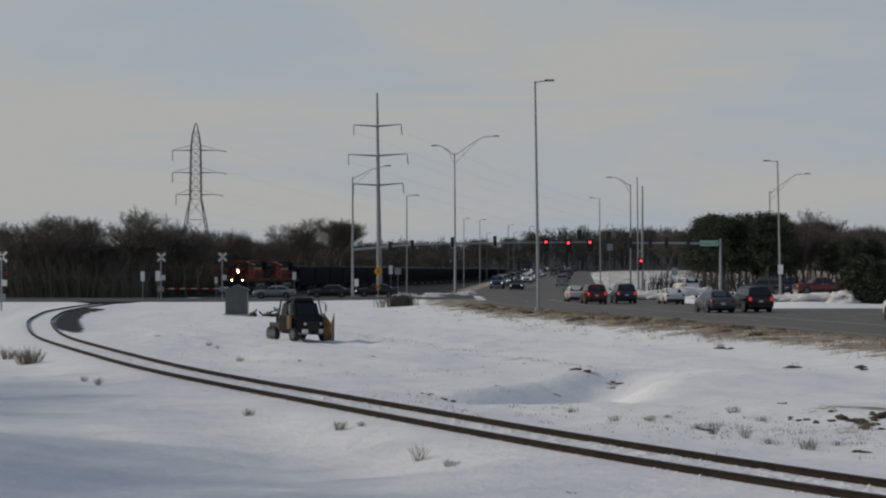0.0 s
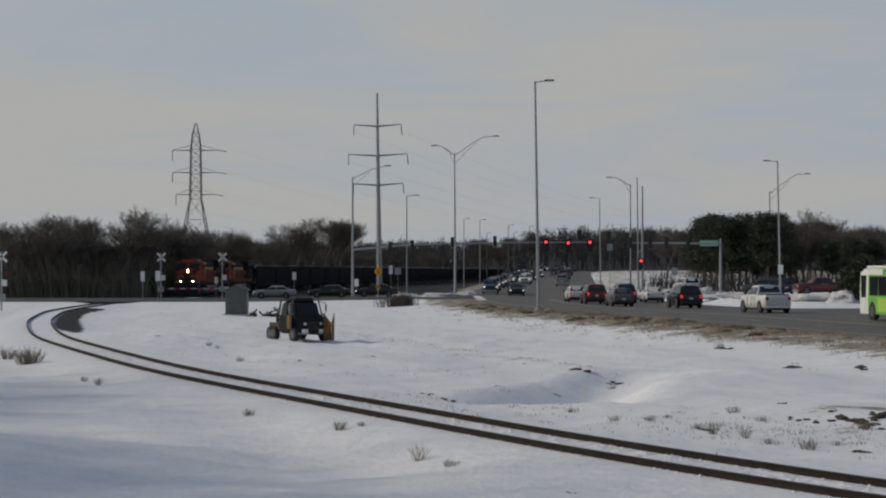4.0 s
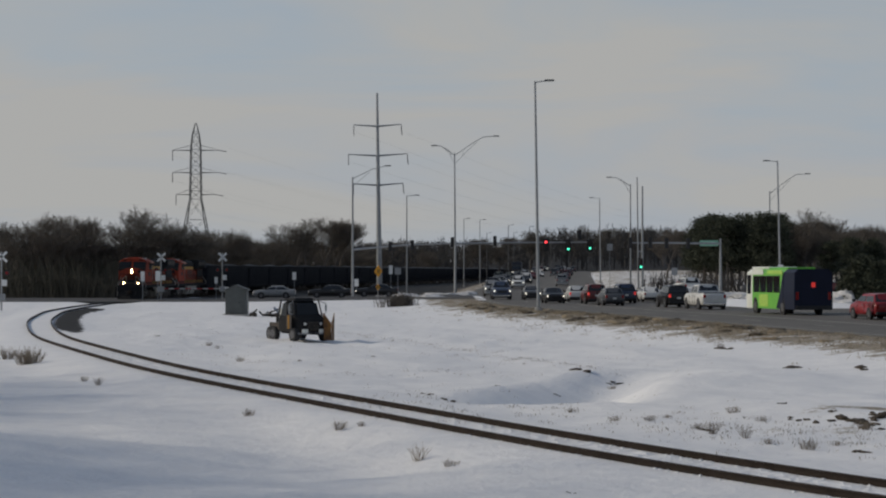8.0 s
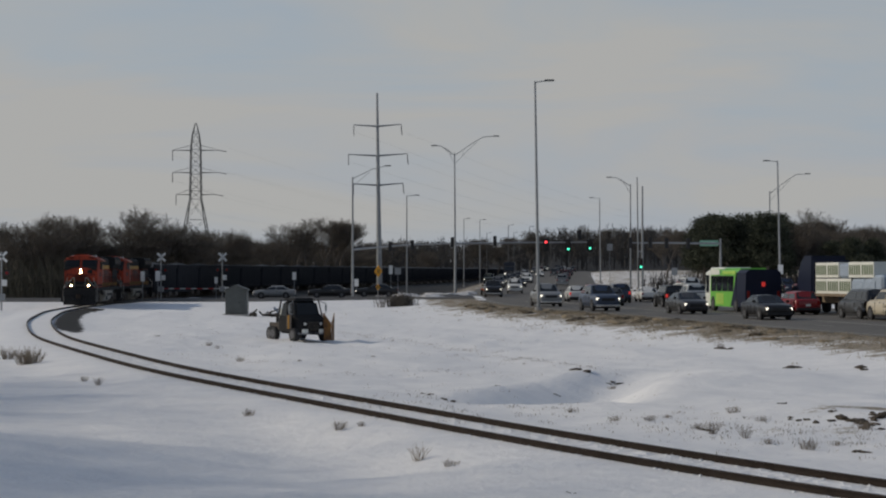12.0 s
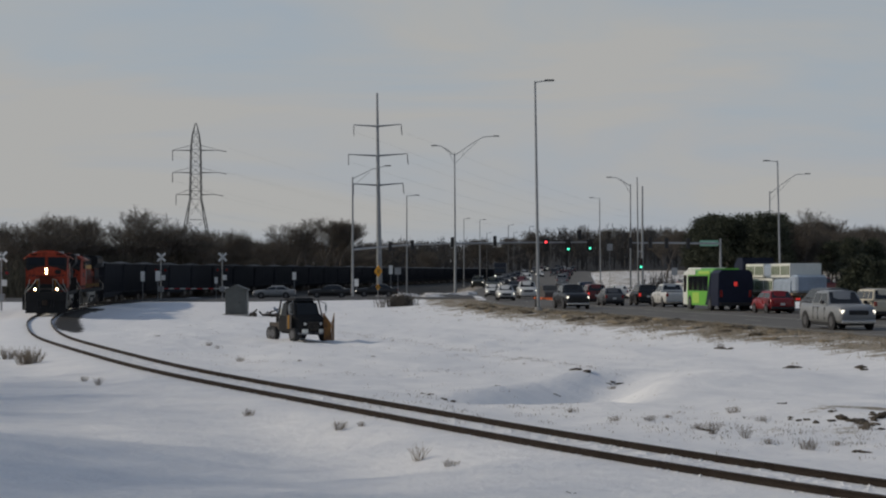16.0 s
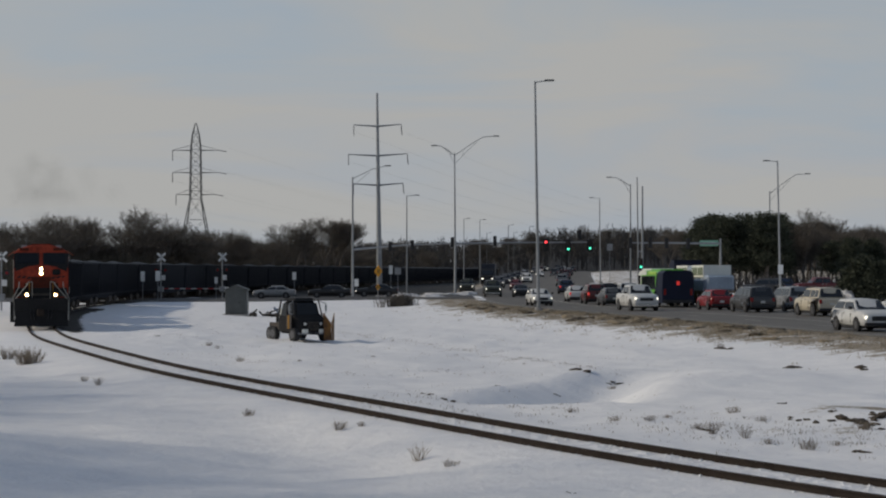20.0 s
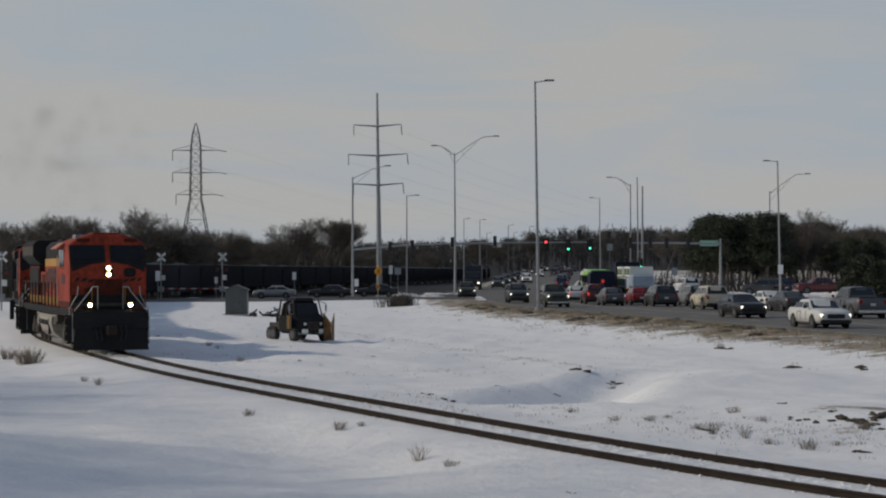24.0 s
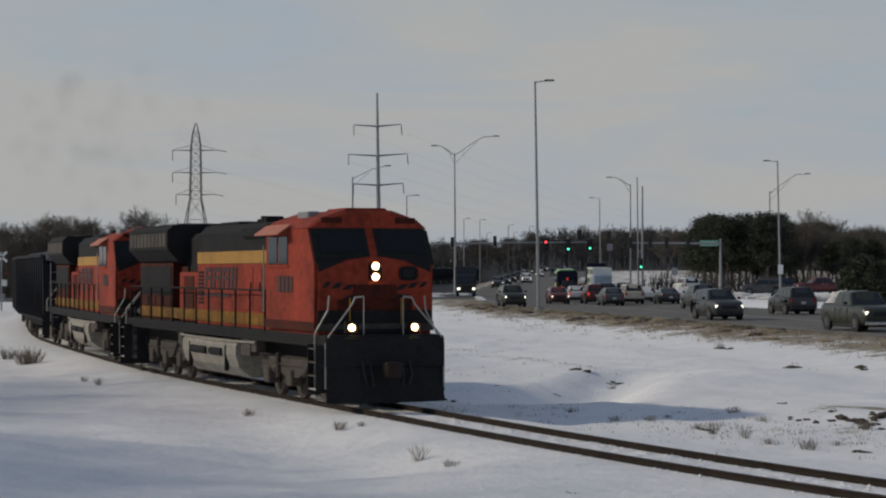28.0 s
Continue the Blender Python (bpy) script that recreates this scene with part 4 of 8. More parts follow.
def vehicle(kind, lit, brake=False):
    S = SHAPES[kind]
    V = thing({"suv": "suv", "van": "minivan", "pickup": "pickup_truck", "hatch": "hatchback_car"}.get(kind, "sedan_car"), "car", "car")
    n2, w, r = S["n"] / 2, S["w"], S["r"]
    z0 = S["r"] * 0.72
    bm = B()
    tail, belt, hood, nose = S["tail"], S["belt"], S["hood"], S["nose"]
    c0, c1, c2, c3 = S["cab"]
    st = [(-n2, 0.84, z0 + 0.17, tail - 0.20), (-n2 + 0.05, 0.92, z0 + 0.08, tail - 0.08), (-n2 + 0.2, 0.975, z0 + 0.02, tail - 0.01), (-n2 + 0.55, 1.0, z0, tail), (min(c3, -n2 + 0.7), 1.0, z0, belt),
          (0.0, 1.0, z0, belt), (c0, 1.0, z0, belt - 0.02), (c0 + 0.22, 1.0, z0, hood), (n2 - 0.65, 0.985, z0, hood - 0.03), (n2 - 0.28, 0.95, z0, hood - 0.09),
          (n2 - 0.09, 0.89, z0 + 0.04, nose + 0.04), (n2, 0.78, z0 + 0.12, nose - 0.08)]
    loft(bm, [ring(x, w * k, a, b) for x, k, a, b in st])
    for f in bm.faces:
        f.smooth = True
    part("body", bm, "paint", V)
    # cabin shell in body colour, its glass set on it pane by pane
    zb, zt = belt - 0.03, S["h"] - 0.05
    lo, hi = w * 0.91, w * 0.75
    zs = zt - 0.10

    def shell(x, k):
        if k == 0:
            half = [(lo, zb), (lo * 0.995, zb + 0.006), (lo * 0.88, zb + 0.012), (lo * 0.35, zb + 0.02)]
        else:
            half = [(lo, zb), (hi, zs), (hi * 0.88, zt - 0.012 + 0.02 * (k - 1)), (hi * 0.35, zt + 0.025 * k)]
        return [(x, -a, b) for a, b in half] + [(x, a, b) for a, b in half[::-1]]
    bm = B()
    loft(bm, [shell(c0, 0), shell(c1, 1), shell(c1 - 0.35, 1.5), shell((c1 + c2) / 2, 1.8), shell(c2 + 0.25, 1.4), shell(c2, 1), shell(c3, 0)])
    part("cabin", bm, "paint", V)

    def pane(pts, nrm, name):
        b2, nv = B(), Vector(nrm).normalized()
        q = [Vector(p) for p in pts]
        loft(b2, [[tuple(p - nv * 0.01) for p in q], [tuple(p + nv * 0.012) for p in q]])
        part(name, b2, "glass", V, "dark tinted window glass")
    for xa, xb, name in ((c0, c1, "windscreen"), (c3, c2, "rear_window")):
        def on(u, k):
            return (xa + (xb - xa) * u, k * 0.86 * (lo + (hi - lo) * u), zb + 0.014 + (zt - 0.026 - zb) * u)
        u0 = 0.30 if name == "rear_window" and kind == "pickup" else 0.07
        pane([on(u0, -1), on(u0, 1), on(0.92, 1), on(0.92, -1)], (zt - zb, 0, xa - xb), name)
    cuts = [0.5 * (c1 + c2) + 0.1] + ([c2 + 0.55] if kind in ("suv", "van") else [])
    zl, zh = zb + 0.06, zs - 0.02

    def edge_x(xa, xb, z):
        return xa + (xb - xa) * (z - zb) / (zt - zb)
    for s in (-1, 1):
        fronts = [(edge_x(c0, c1, zl) - 0.16, edge_x(c0, c1, zh) - 0.09)] + [(x - 0.05, x - 0.05) for x in cuts]
        rears = [(x + 0.05, x + 0.05) for x in cuts] + [(edge_x(c3, c2, zl) + 0.14, edge_x(c3, c2, zh) + 0.10)]
        for (fl, fh), (rl, rh) in zip(fronts, rears):
            if fl - rl < 0.15:
                continue
            y0, y1 = lo + (hi - lo) * (zl - zb) / (zs - zb), lo + (hi - lo) * (zh - zb) / (zs - zb)
            pane([(rl, s * y0, zl), (fl, s * y0, zl), (fh, s * y1, zh), (rh, s * y1, zh)], (0, s * (zs - zb), lo - hi), "side_window")
        bm = B()
        box(bm, c0 - 0.35, c0 - 0.2, s * (w + 0.02), s * (w + 0.2), zb + 0.04, zb + 0.2, 0.03) if s > 0 else box(bm, c0 - 0.35, c0 - 0.2, -w - 0.2, -w - 0.02, zb + 0.04, zb + 0.2, 0.03)
        part("mirror", bm, "black", V)
        # lamps
        bm = B()
        y0, y1 = sorted((s * w * 0.48, s * w * 0.86))
        box(bm, n2 - 0.14, n2 - 0.02, y0, y1, S["nose"] - 0.2, S["nose"] - 0.03, 0.03)
        part("headlamp", bm, "headlit" if lit else "head", V)
        bm = B()
        y0, y1 = sorted((s * w * 0.66, s * w * 0.88))
        if kind in ("suv", "van", "pickup", "hatch"):
            box(bm, -n2 - 0.01, -n2 + 0.2, y0, y1, S["tail"] - 0.4, S["tail"] - 0.12, 0.03)
        else:
            box(bm, -n2 - 0.01, -n2 + 0.2, y0, y1, S["tail"] - 0.32, S["tail"] - 0.12, 0.03)
        part("tail_lamp", bm, "brake" if brake else "tail", V)
        bm = B()
        for x in (c1 - 0.6, c2 + 0.5):
            box(bm, x - 0.09, x + 0.09, s * (w + 0.004) - 0.02, s * (w + 0.004) + 0.02, S["belt"] - 0.17, S["belt"] - 0.13)
        part("door_handle", bm, "chrome", V)
        bm = B()
        for x in (c1 + 0.25, cuts[0], c2 + 0.2):
            box(bm, x - 0.01, x + 0.01, s * w * 0.985 - 0.02, s * w * 0.985 + 0.02, z0 + 0.18, S["belt"] - 0.16)
        part("door_gap", bm, "black", V)
    # bumpers, grille, plate, sill
    bm = B()
    box(bm, n2 - 0.12, n2 + 0.03, -w * 0.5, w * 0.5, S["nose"] - 0.26, S["nose"] - 0.04, 0.03)
    part("grille", bm, "black", V)
    bm = B()
    box(bm, n2 - 0.2, n2 + 0.04, -w * 0.86, w * 0.86, z0 + 0.02, z0 + 0.2, 0.04)
    part("front_bumper", bm, "chrome" if kind == "pickup" else "black", V)
    bm = B()
    box(bm, -n2 - 0.05, -n2 + 0.2, -w * 0.88, w * 0.88, z0 + 0.04, z0 + 0.24, 0.04)
    part("rear_bumper", bm, "chrome" if kind == "pickup" else "black", V)
    bm = B()
    box(bm, -n2 - 0.025, -n2 + 0.05, -0.16, 0.16, S["tail"] - 0.48, S["tail"] - 0.33)
    part("plate_bar", bm, "plate", V, "pale plate bar")
    bm = B()
    box(bm, S["ax"][1] + 0.45, S["ax"][0] - 0.45, -w * 0.9, w * 0.9, z0 - 0.1, z0 + 0.06, 0.03)
    part("sill", bm, "black", V)
    for ax in S["ax"]:
        for s in (-1, 1):
            bm = B()
            rod(bm, (ax, s * (w - 0.06), r), (ax, s * (w + 0.006), r), r * 1.18, n=16)
            part("wheel_arch", bm, "black", V)
    for ax in S["ax"]:
        for s in (-1, 1):
            wheel(V, ax, s * (w - 0.1), r)
    if kind == "pickup":
        bm = B()
        box(bm, -n2 + 0.12, c3 - 0.08, -w * 0.80, w * 0.80, S["tail"] - 0.05, S["tail"] + 0.03)
        part("bed", bm, "black", V, "dark open load bed")
    if kind == "suv":
        for s in (-1, 1):
            bm = B()
            rod(bm, (c1 - 0.2, s * hi * 0.9, zt + 0.1), (c2 + 0.3, s * hi * 0.9, zt + 0.1), 0.025)
            part("roof_rack", bm, "black", V)
    return V


PROTO = {}
COLORS = {"white": (0.66, 0.66, 0.64), "cream": (0.60, 0.54, 0.42), "silver": (0.25, 0.26, 0.27), "grey": (0.10, 0.104, 0.112), "darkgrey": (0.06, 0.062, 0.066),
          "black": (0.016, 0.016, 0.018), "navy": (0.03, 0.045, 0.085), "bluegrey": (0.055, 0.075, 0.12), "red": (0.26, 0.015, 0.02), "maroon": (0.13, 0.025, 0.025), "darkgreen": (0.05, 0.055, 0.04)}
NICE = {"suv": "sport utility vehicle", "van": "minivan", "pickup": "pickup truck", "hatch": "hatchback", "sedan": "sedan"}


def car(kind, color, lit, m, where, group, brake=False):
    key = (kind, lit, brake)
    if key not in PROTO:
        PROTO[key] = vehicle(kind, lit, brake)
        v = PROTO[key]
        v.matrix_basis = m
    else:
        v = copy_thing(PROTO[key], m)
    for o in v.children:
        if o.name.split(".")[0] in ("body", "cabin"):
            o.color = (*COLORS[color], 1)
    tagged(v, f"{color.replace('darkgrey', 'dark grey').replace('bluegrey', 'blue-grey').replace('darkgreen', 'dark olive')} {NICE[kind]} {where}", "truck" if kind == "pickup" else "car", group)
    return v


def bus():
    V = thing("city_bus", "lime green and white city bus with navy rear", "bus")
    n, w, h = 5.9, 1.28, 2.98
    def shell(x0, x1, mt, name):
        bm = B()
        pr = [(-w, 0.36), (-w - 0.02, 1.4), (-w + 0.02, 2.75), (-w + 0.28, h), (w - 0.28, h), (w - 0.02, 2.75), (w + 0.02, 1.4), (w, 0.36)]
        loft(bm, [[(x, y, z) for y, z in pr] for x in (x0, x1)])
        return part(name, bm, mt, V)
    shell(4.4, n, "buswhite", "front_body")
    shell(-3.3, 4.4, "busgreen", "middle_body")
    shell(-n, -3.3, "busnavy", "rear_body")
    bm = B()
    box(bm, -3.2, 5.0, -0.95, 0.95, h - 0.02, h + 0.12, 0.05)
    part("roof_fairing", bm, "busgreen", V)
    bm = B()
    box(bm, 1.2, 5.6, -1.0, 1.0, h + 0.0, h + 0.18, 0.07)
    part("roof_unit", bm, "buswhite", V)
    for s in (-1, 1):
        bm = B()
        f = [(-3.31, 0.40), (-1.7, 0.40), (-2.6, 1.5), (-3.31, 2.74)]
        loft(bm, [[(a, s * (w + 0.004), b) for a, b in f], [(a, s * (w + 0.034), b) for a, b in f]])
        part("graphic_panel", bm, "busnavy", V, "navy slanted side panel")
        x = -2.5
        for k in range(4):
            bm = B()
            box(bm, x, x + 1.55, s * (w + 0.012) - 0.02, s * (w + 0.012) + 0.02, 1.42, 2.55, 0.02)
            part("side_window", bm, "glass", V)
            x += 1.68
        bm = B()
        box(bm, 4.75, 5.7, s * (w + 0.012) - 0.02, s * (w + 0.012) + 0.02, 1.3, 2.6, 0.02)
        part("driver_window", bm, "glass", V)
        for x0, x1, z0, z1, mt in ((1.6, 4.4, 2.62, 2.98, "buswhite"), (-3.1, 0.6, 2.66, 2.9, "buslime"), (0.4, 2.6, 0.5, 1.3, "buslime"), (4.9, 5.85, 0.45, 1.25, "buswhite")):
            bm = B()
            box(bm, x0, x1, s * (w + 0.012) - 0.018, s * (w + 0.012) + 0.018, z0, z1, 0.01)
            part("graphic_panel", bm, mt, V)
        for x in (3.6, -3.1):
            bm = B()
            rod(bm, (x, s * (w - 0.1), 0.5), (x, s * (w + 0.022), 0.5), 0.6, n=20)
            part("wheel_arch", bm, "black", V)
            wheel(V, x, s * (w - 0.12), 0.5, 0.3)
        bm = B()
        box(bm, -n - 0.02, -n + 0.05, s * 1.08 - 0.1, s * 1.08 + 0.1, 1.0, 1.5, 0.02)
        part("tail_lamp", bm, "tail", V)
    bm = B()
    box(bm, -n - 0.025, -n + 0.03, -0.95, 0.95, 0.6, 1.7, 0.03)
    part("engine_door", bm, "busnavy", V)
    bm = B()
    box(bm, -n - 0.03, -n + 0.02, -0.13, 0.13, 1.80, 2.12, 0.02)
    part("rear_sign", bm, "brake", V, "lit red rear display panel")
    bm = B()
    box(bm, n - 0.02, n + 0.02, -1.1, 1.1, 1.1, 2.6, 0.04)
    part("windscreen", bm, "glass", V)
    bm = B()
    box(bm, -n - 0.1, -n + 0.1, -1.2, 1.2, 0.35, 0.62, 0.04)
    part("rear_bumper", bm, "black", V)
    # built at full coach length, shortened to the ten-metre model
    for o in V.children:
        if o.name.split(".")[0] == "wheel":
            o.matrix_basis = Matrix.Translation((o.matrix_basis.translation.x * 0.85, 0, 0)) @ Matrix.Translation((0, *o.matrix_basis.translation[1:]))
        else:
            for v in o.data.vertices:
                v.co.x *= 0.85
    return V


def flatbed():
    V = thing("flatbed_lorry", "articulated lorry, blue cab, flatbed with white crates and tarpaulins", "lorry")
    bm = B()
    pr = [(2.9, 0.6), (7.0, 0.6), (7.0, 1.7), (6.5, 1.8), (5.9, 1.9), (5.5, 2.9), (4.9, 3.6), (4.2, 3.92), (2.9, 3.92)]
    slab(bm, pr, -1.2, 1.2)
    part("cab", bm, "busnavy", V, "dark blue sleeper cab")
    bm = B()
    box(bm, 2.35, 2.5, -1.25, 1.25, 1.3, 3.6, 0.02)
    part("headboard", bm, "busnavy", V)
    bm = B()
    box(bm, 5.55, 5.8, -1.05, 1.05, 2.0, 2.75)
    part("windscreen", bm, "glass", V)
    bm = B()
    box(bm, -9.6, 2.35, -1.27, 1.27, 1.18, 1.36, 0.02)
    box(bm, -9.4, 6.6, -0.5, 0.5, 0.75, 1.18)
    part("deck", bm, "wood", V, "weathered flatbed deck")
    crate = slot = None
    for x, z in ((1.1, 1.36), (1.1, 2.42), (-1.15, 1.36), (-1.15, 2.42), (-3.4, 1.36), (-5.2, 2.42), (-7.45, 2.42)):
        m = Matrix.Translation((x, 0, z))
        if crate is None:
            bm = B()
            box(bm, -1.1, 1.1, -1.15, 1.15, 0, 1.0, 0.02)
            c = crate = part("crate", bm, "cratewhite", V, "white wrapped crate")
            c.matrix_basis = m
        else:
            c = again(crate, V, m)
        for k in range(5):
            m2 = Matrix.Translation((k * 0.41, 0, 0))
            if slot is None:
                bm = B()
                box(bm, -0.98, -0.7, 1.15, 1.17, 0.18, 0.82, 0.01)
                slot = part("crate_opening", bm, "bluegrey_panel", c)
            else:
                again(slot, c, m2)
    for x in (-3.15, -9.0):
        bm = B()
        box(bm, x - 0.9, x + 0.9, -1.12, 1.12, 2.4 if x > -8 else 1.36, 3.35 if x > -8 else 2.6, 0.15)
        part("grey_wrapping", bm, "tarp", V, "grey wrapped bundle")
    for x in (-5.7, -7.8):
        bm = B()
        pr = [(-1.18, 0), (-1.15, 0.8), (-0.95, 1.02), (0.95, 1.04), (1.15, 0.8), (1.18, 0)]
        loft(bm, [[(x + u, y + random.uniform(-0.03, 0.03), 1.36 + z + random.uniform(-0.02, 0.01)) for y, z in pr] for u in (-1.0, -0.4, 0.3, 1.0)])
        part("tarpaulin_load", bm, "tarp", V, "blue-grey sheeted load")
    for x in (6.2, 3.6, 2.4, -7.2, -8.4):
        for s in (-1, 1):
            wheel(V, x, s * 1.05, 0.5, 0.4)
    for s in (-1, 1):
        bm = B()
        box(bm, -9.68, -9.6, s * 0.9 - 0.15, s * 0.9 + 0.15, 0.85, 1.0)
        part("tail_lamp", bm, "brake", V)
    return V


def box_truck():
    V = thing("box_lorry", "dark box lorry with lit headlamps on the far road", "lorry")
    bm = B()
    box(bm, -3.6, 1.6, -1.2, 1.2, 1.0, 3.5, 0.05)
    part("cargo_box", bm, "navy_panel", V)
    bm = B()
    slab(bm, [(1.7, 0.5), (3.9, 0.5), (3.9, 1.4), (3.2, 1.55), (2.8, 2.5), (1.7, 2.6)], -1.1, 1.1)
    part("cab", bm, "black", V)
    bm = B()
    slab(bm, [(3.24, 1.6), (3.27, 1.62), (2.9, 2.42), (2.86, 2.4)], -0.95, 0.95)
    part("windscreen", bm, "glass", V)
    bm = B()
    box(bm, -3.6, 3.8, -0.5, 0.5, 0.6, 1.0)
    part("frame", bm, "black", V)
    for s in (-1, 1):
        bm = B()
        box(bm, 3.85, 3.95, s * 0.85 - 0.16, s * 0.85 + 0.16, 0.85, 1.1, 0.02)
        part("headlamp", bm, "headlit", V)
        for x in (2.9, -2.2):
            wheel(V, x, s * 0.95, 0.48, 0.3)
    return V


def low_trailer():
    V = thing("equipment_trailer", "low orange equipment trailer towed by a pickup", "trailer")
    bm = B()
    box(bm, -2.4, 2.2, -1.0, 1.0, 0.62, 0.78, 0.02)
    part("deck", bm, "trailer_orange", V)
    bm = B()
    rail_line(bm, [(2.2, -0.7, 0.66), (3.7, 0, 0.62), (2.2, 0.7, 0.66)], 0.06)
    part("drawbar", bm, "trailer_orange", V)
    for s in (-1, 1):
        bm = B()
        box(bm, -0.75, 0.75, s * 1.12 - 0.14, s * 1.12 + 0.14, 0.72, 0.78, 0.01)
        part("mudguard", bm, "trailer_orange", V)
        wheel(V, 0.0, s * 1.12, 0.36, 0.24)
    bm = B()
    slab(bm, [(-1.9, 0.78), (1.3, 0.78), (1.2, 1.2), (0.2, 1.35), (-0.1, 1.75), (-1.3, 1.8), (-1.9, 1.3)], -0.6, 0.6)
    part("cargo", bm, "darkgrey_panel", V, "dark machine strapped on deck")
    return V


M["bluegrey_panel"] = mat("shadowed crate slot", (0.13, 0.17, 0.10), 0.7, 0, 0.2)
M["navy_panel"] = mat("dark blue panel", (0.03, 0.035, 0.05), 0.5, 0, 0.3)
M["darkgrey_panel"] = mat("dark grey machine paint", (0.06, 0.06, 0.06), 0.6, 0, 0.3)


def lane_pose(lane, y, way):
    """On a lane at distance y ahead; way -1 comes towards the eye, 1 goes away."""
    o = LANES[lane] if isinstance(lane, str) else lane
    dx = (lane_x(y + 3) - lane_x(y - 3)) / 6
    dz = float(road_z(y + 3) - road_z(y - 3)) / 6
    a = math.degrees(math.atan2(way, dx * way))
    return pose(float(lane_x(y)) + o, y, float(road_z(y)), 0, -math.degrees(math.atan(dz)) * way, a)
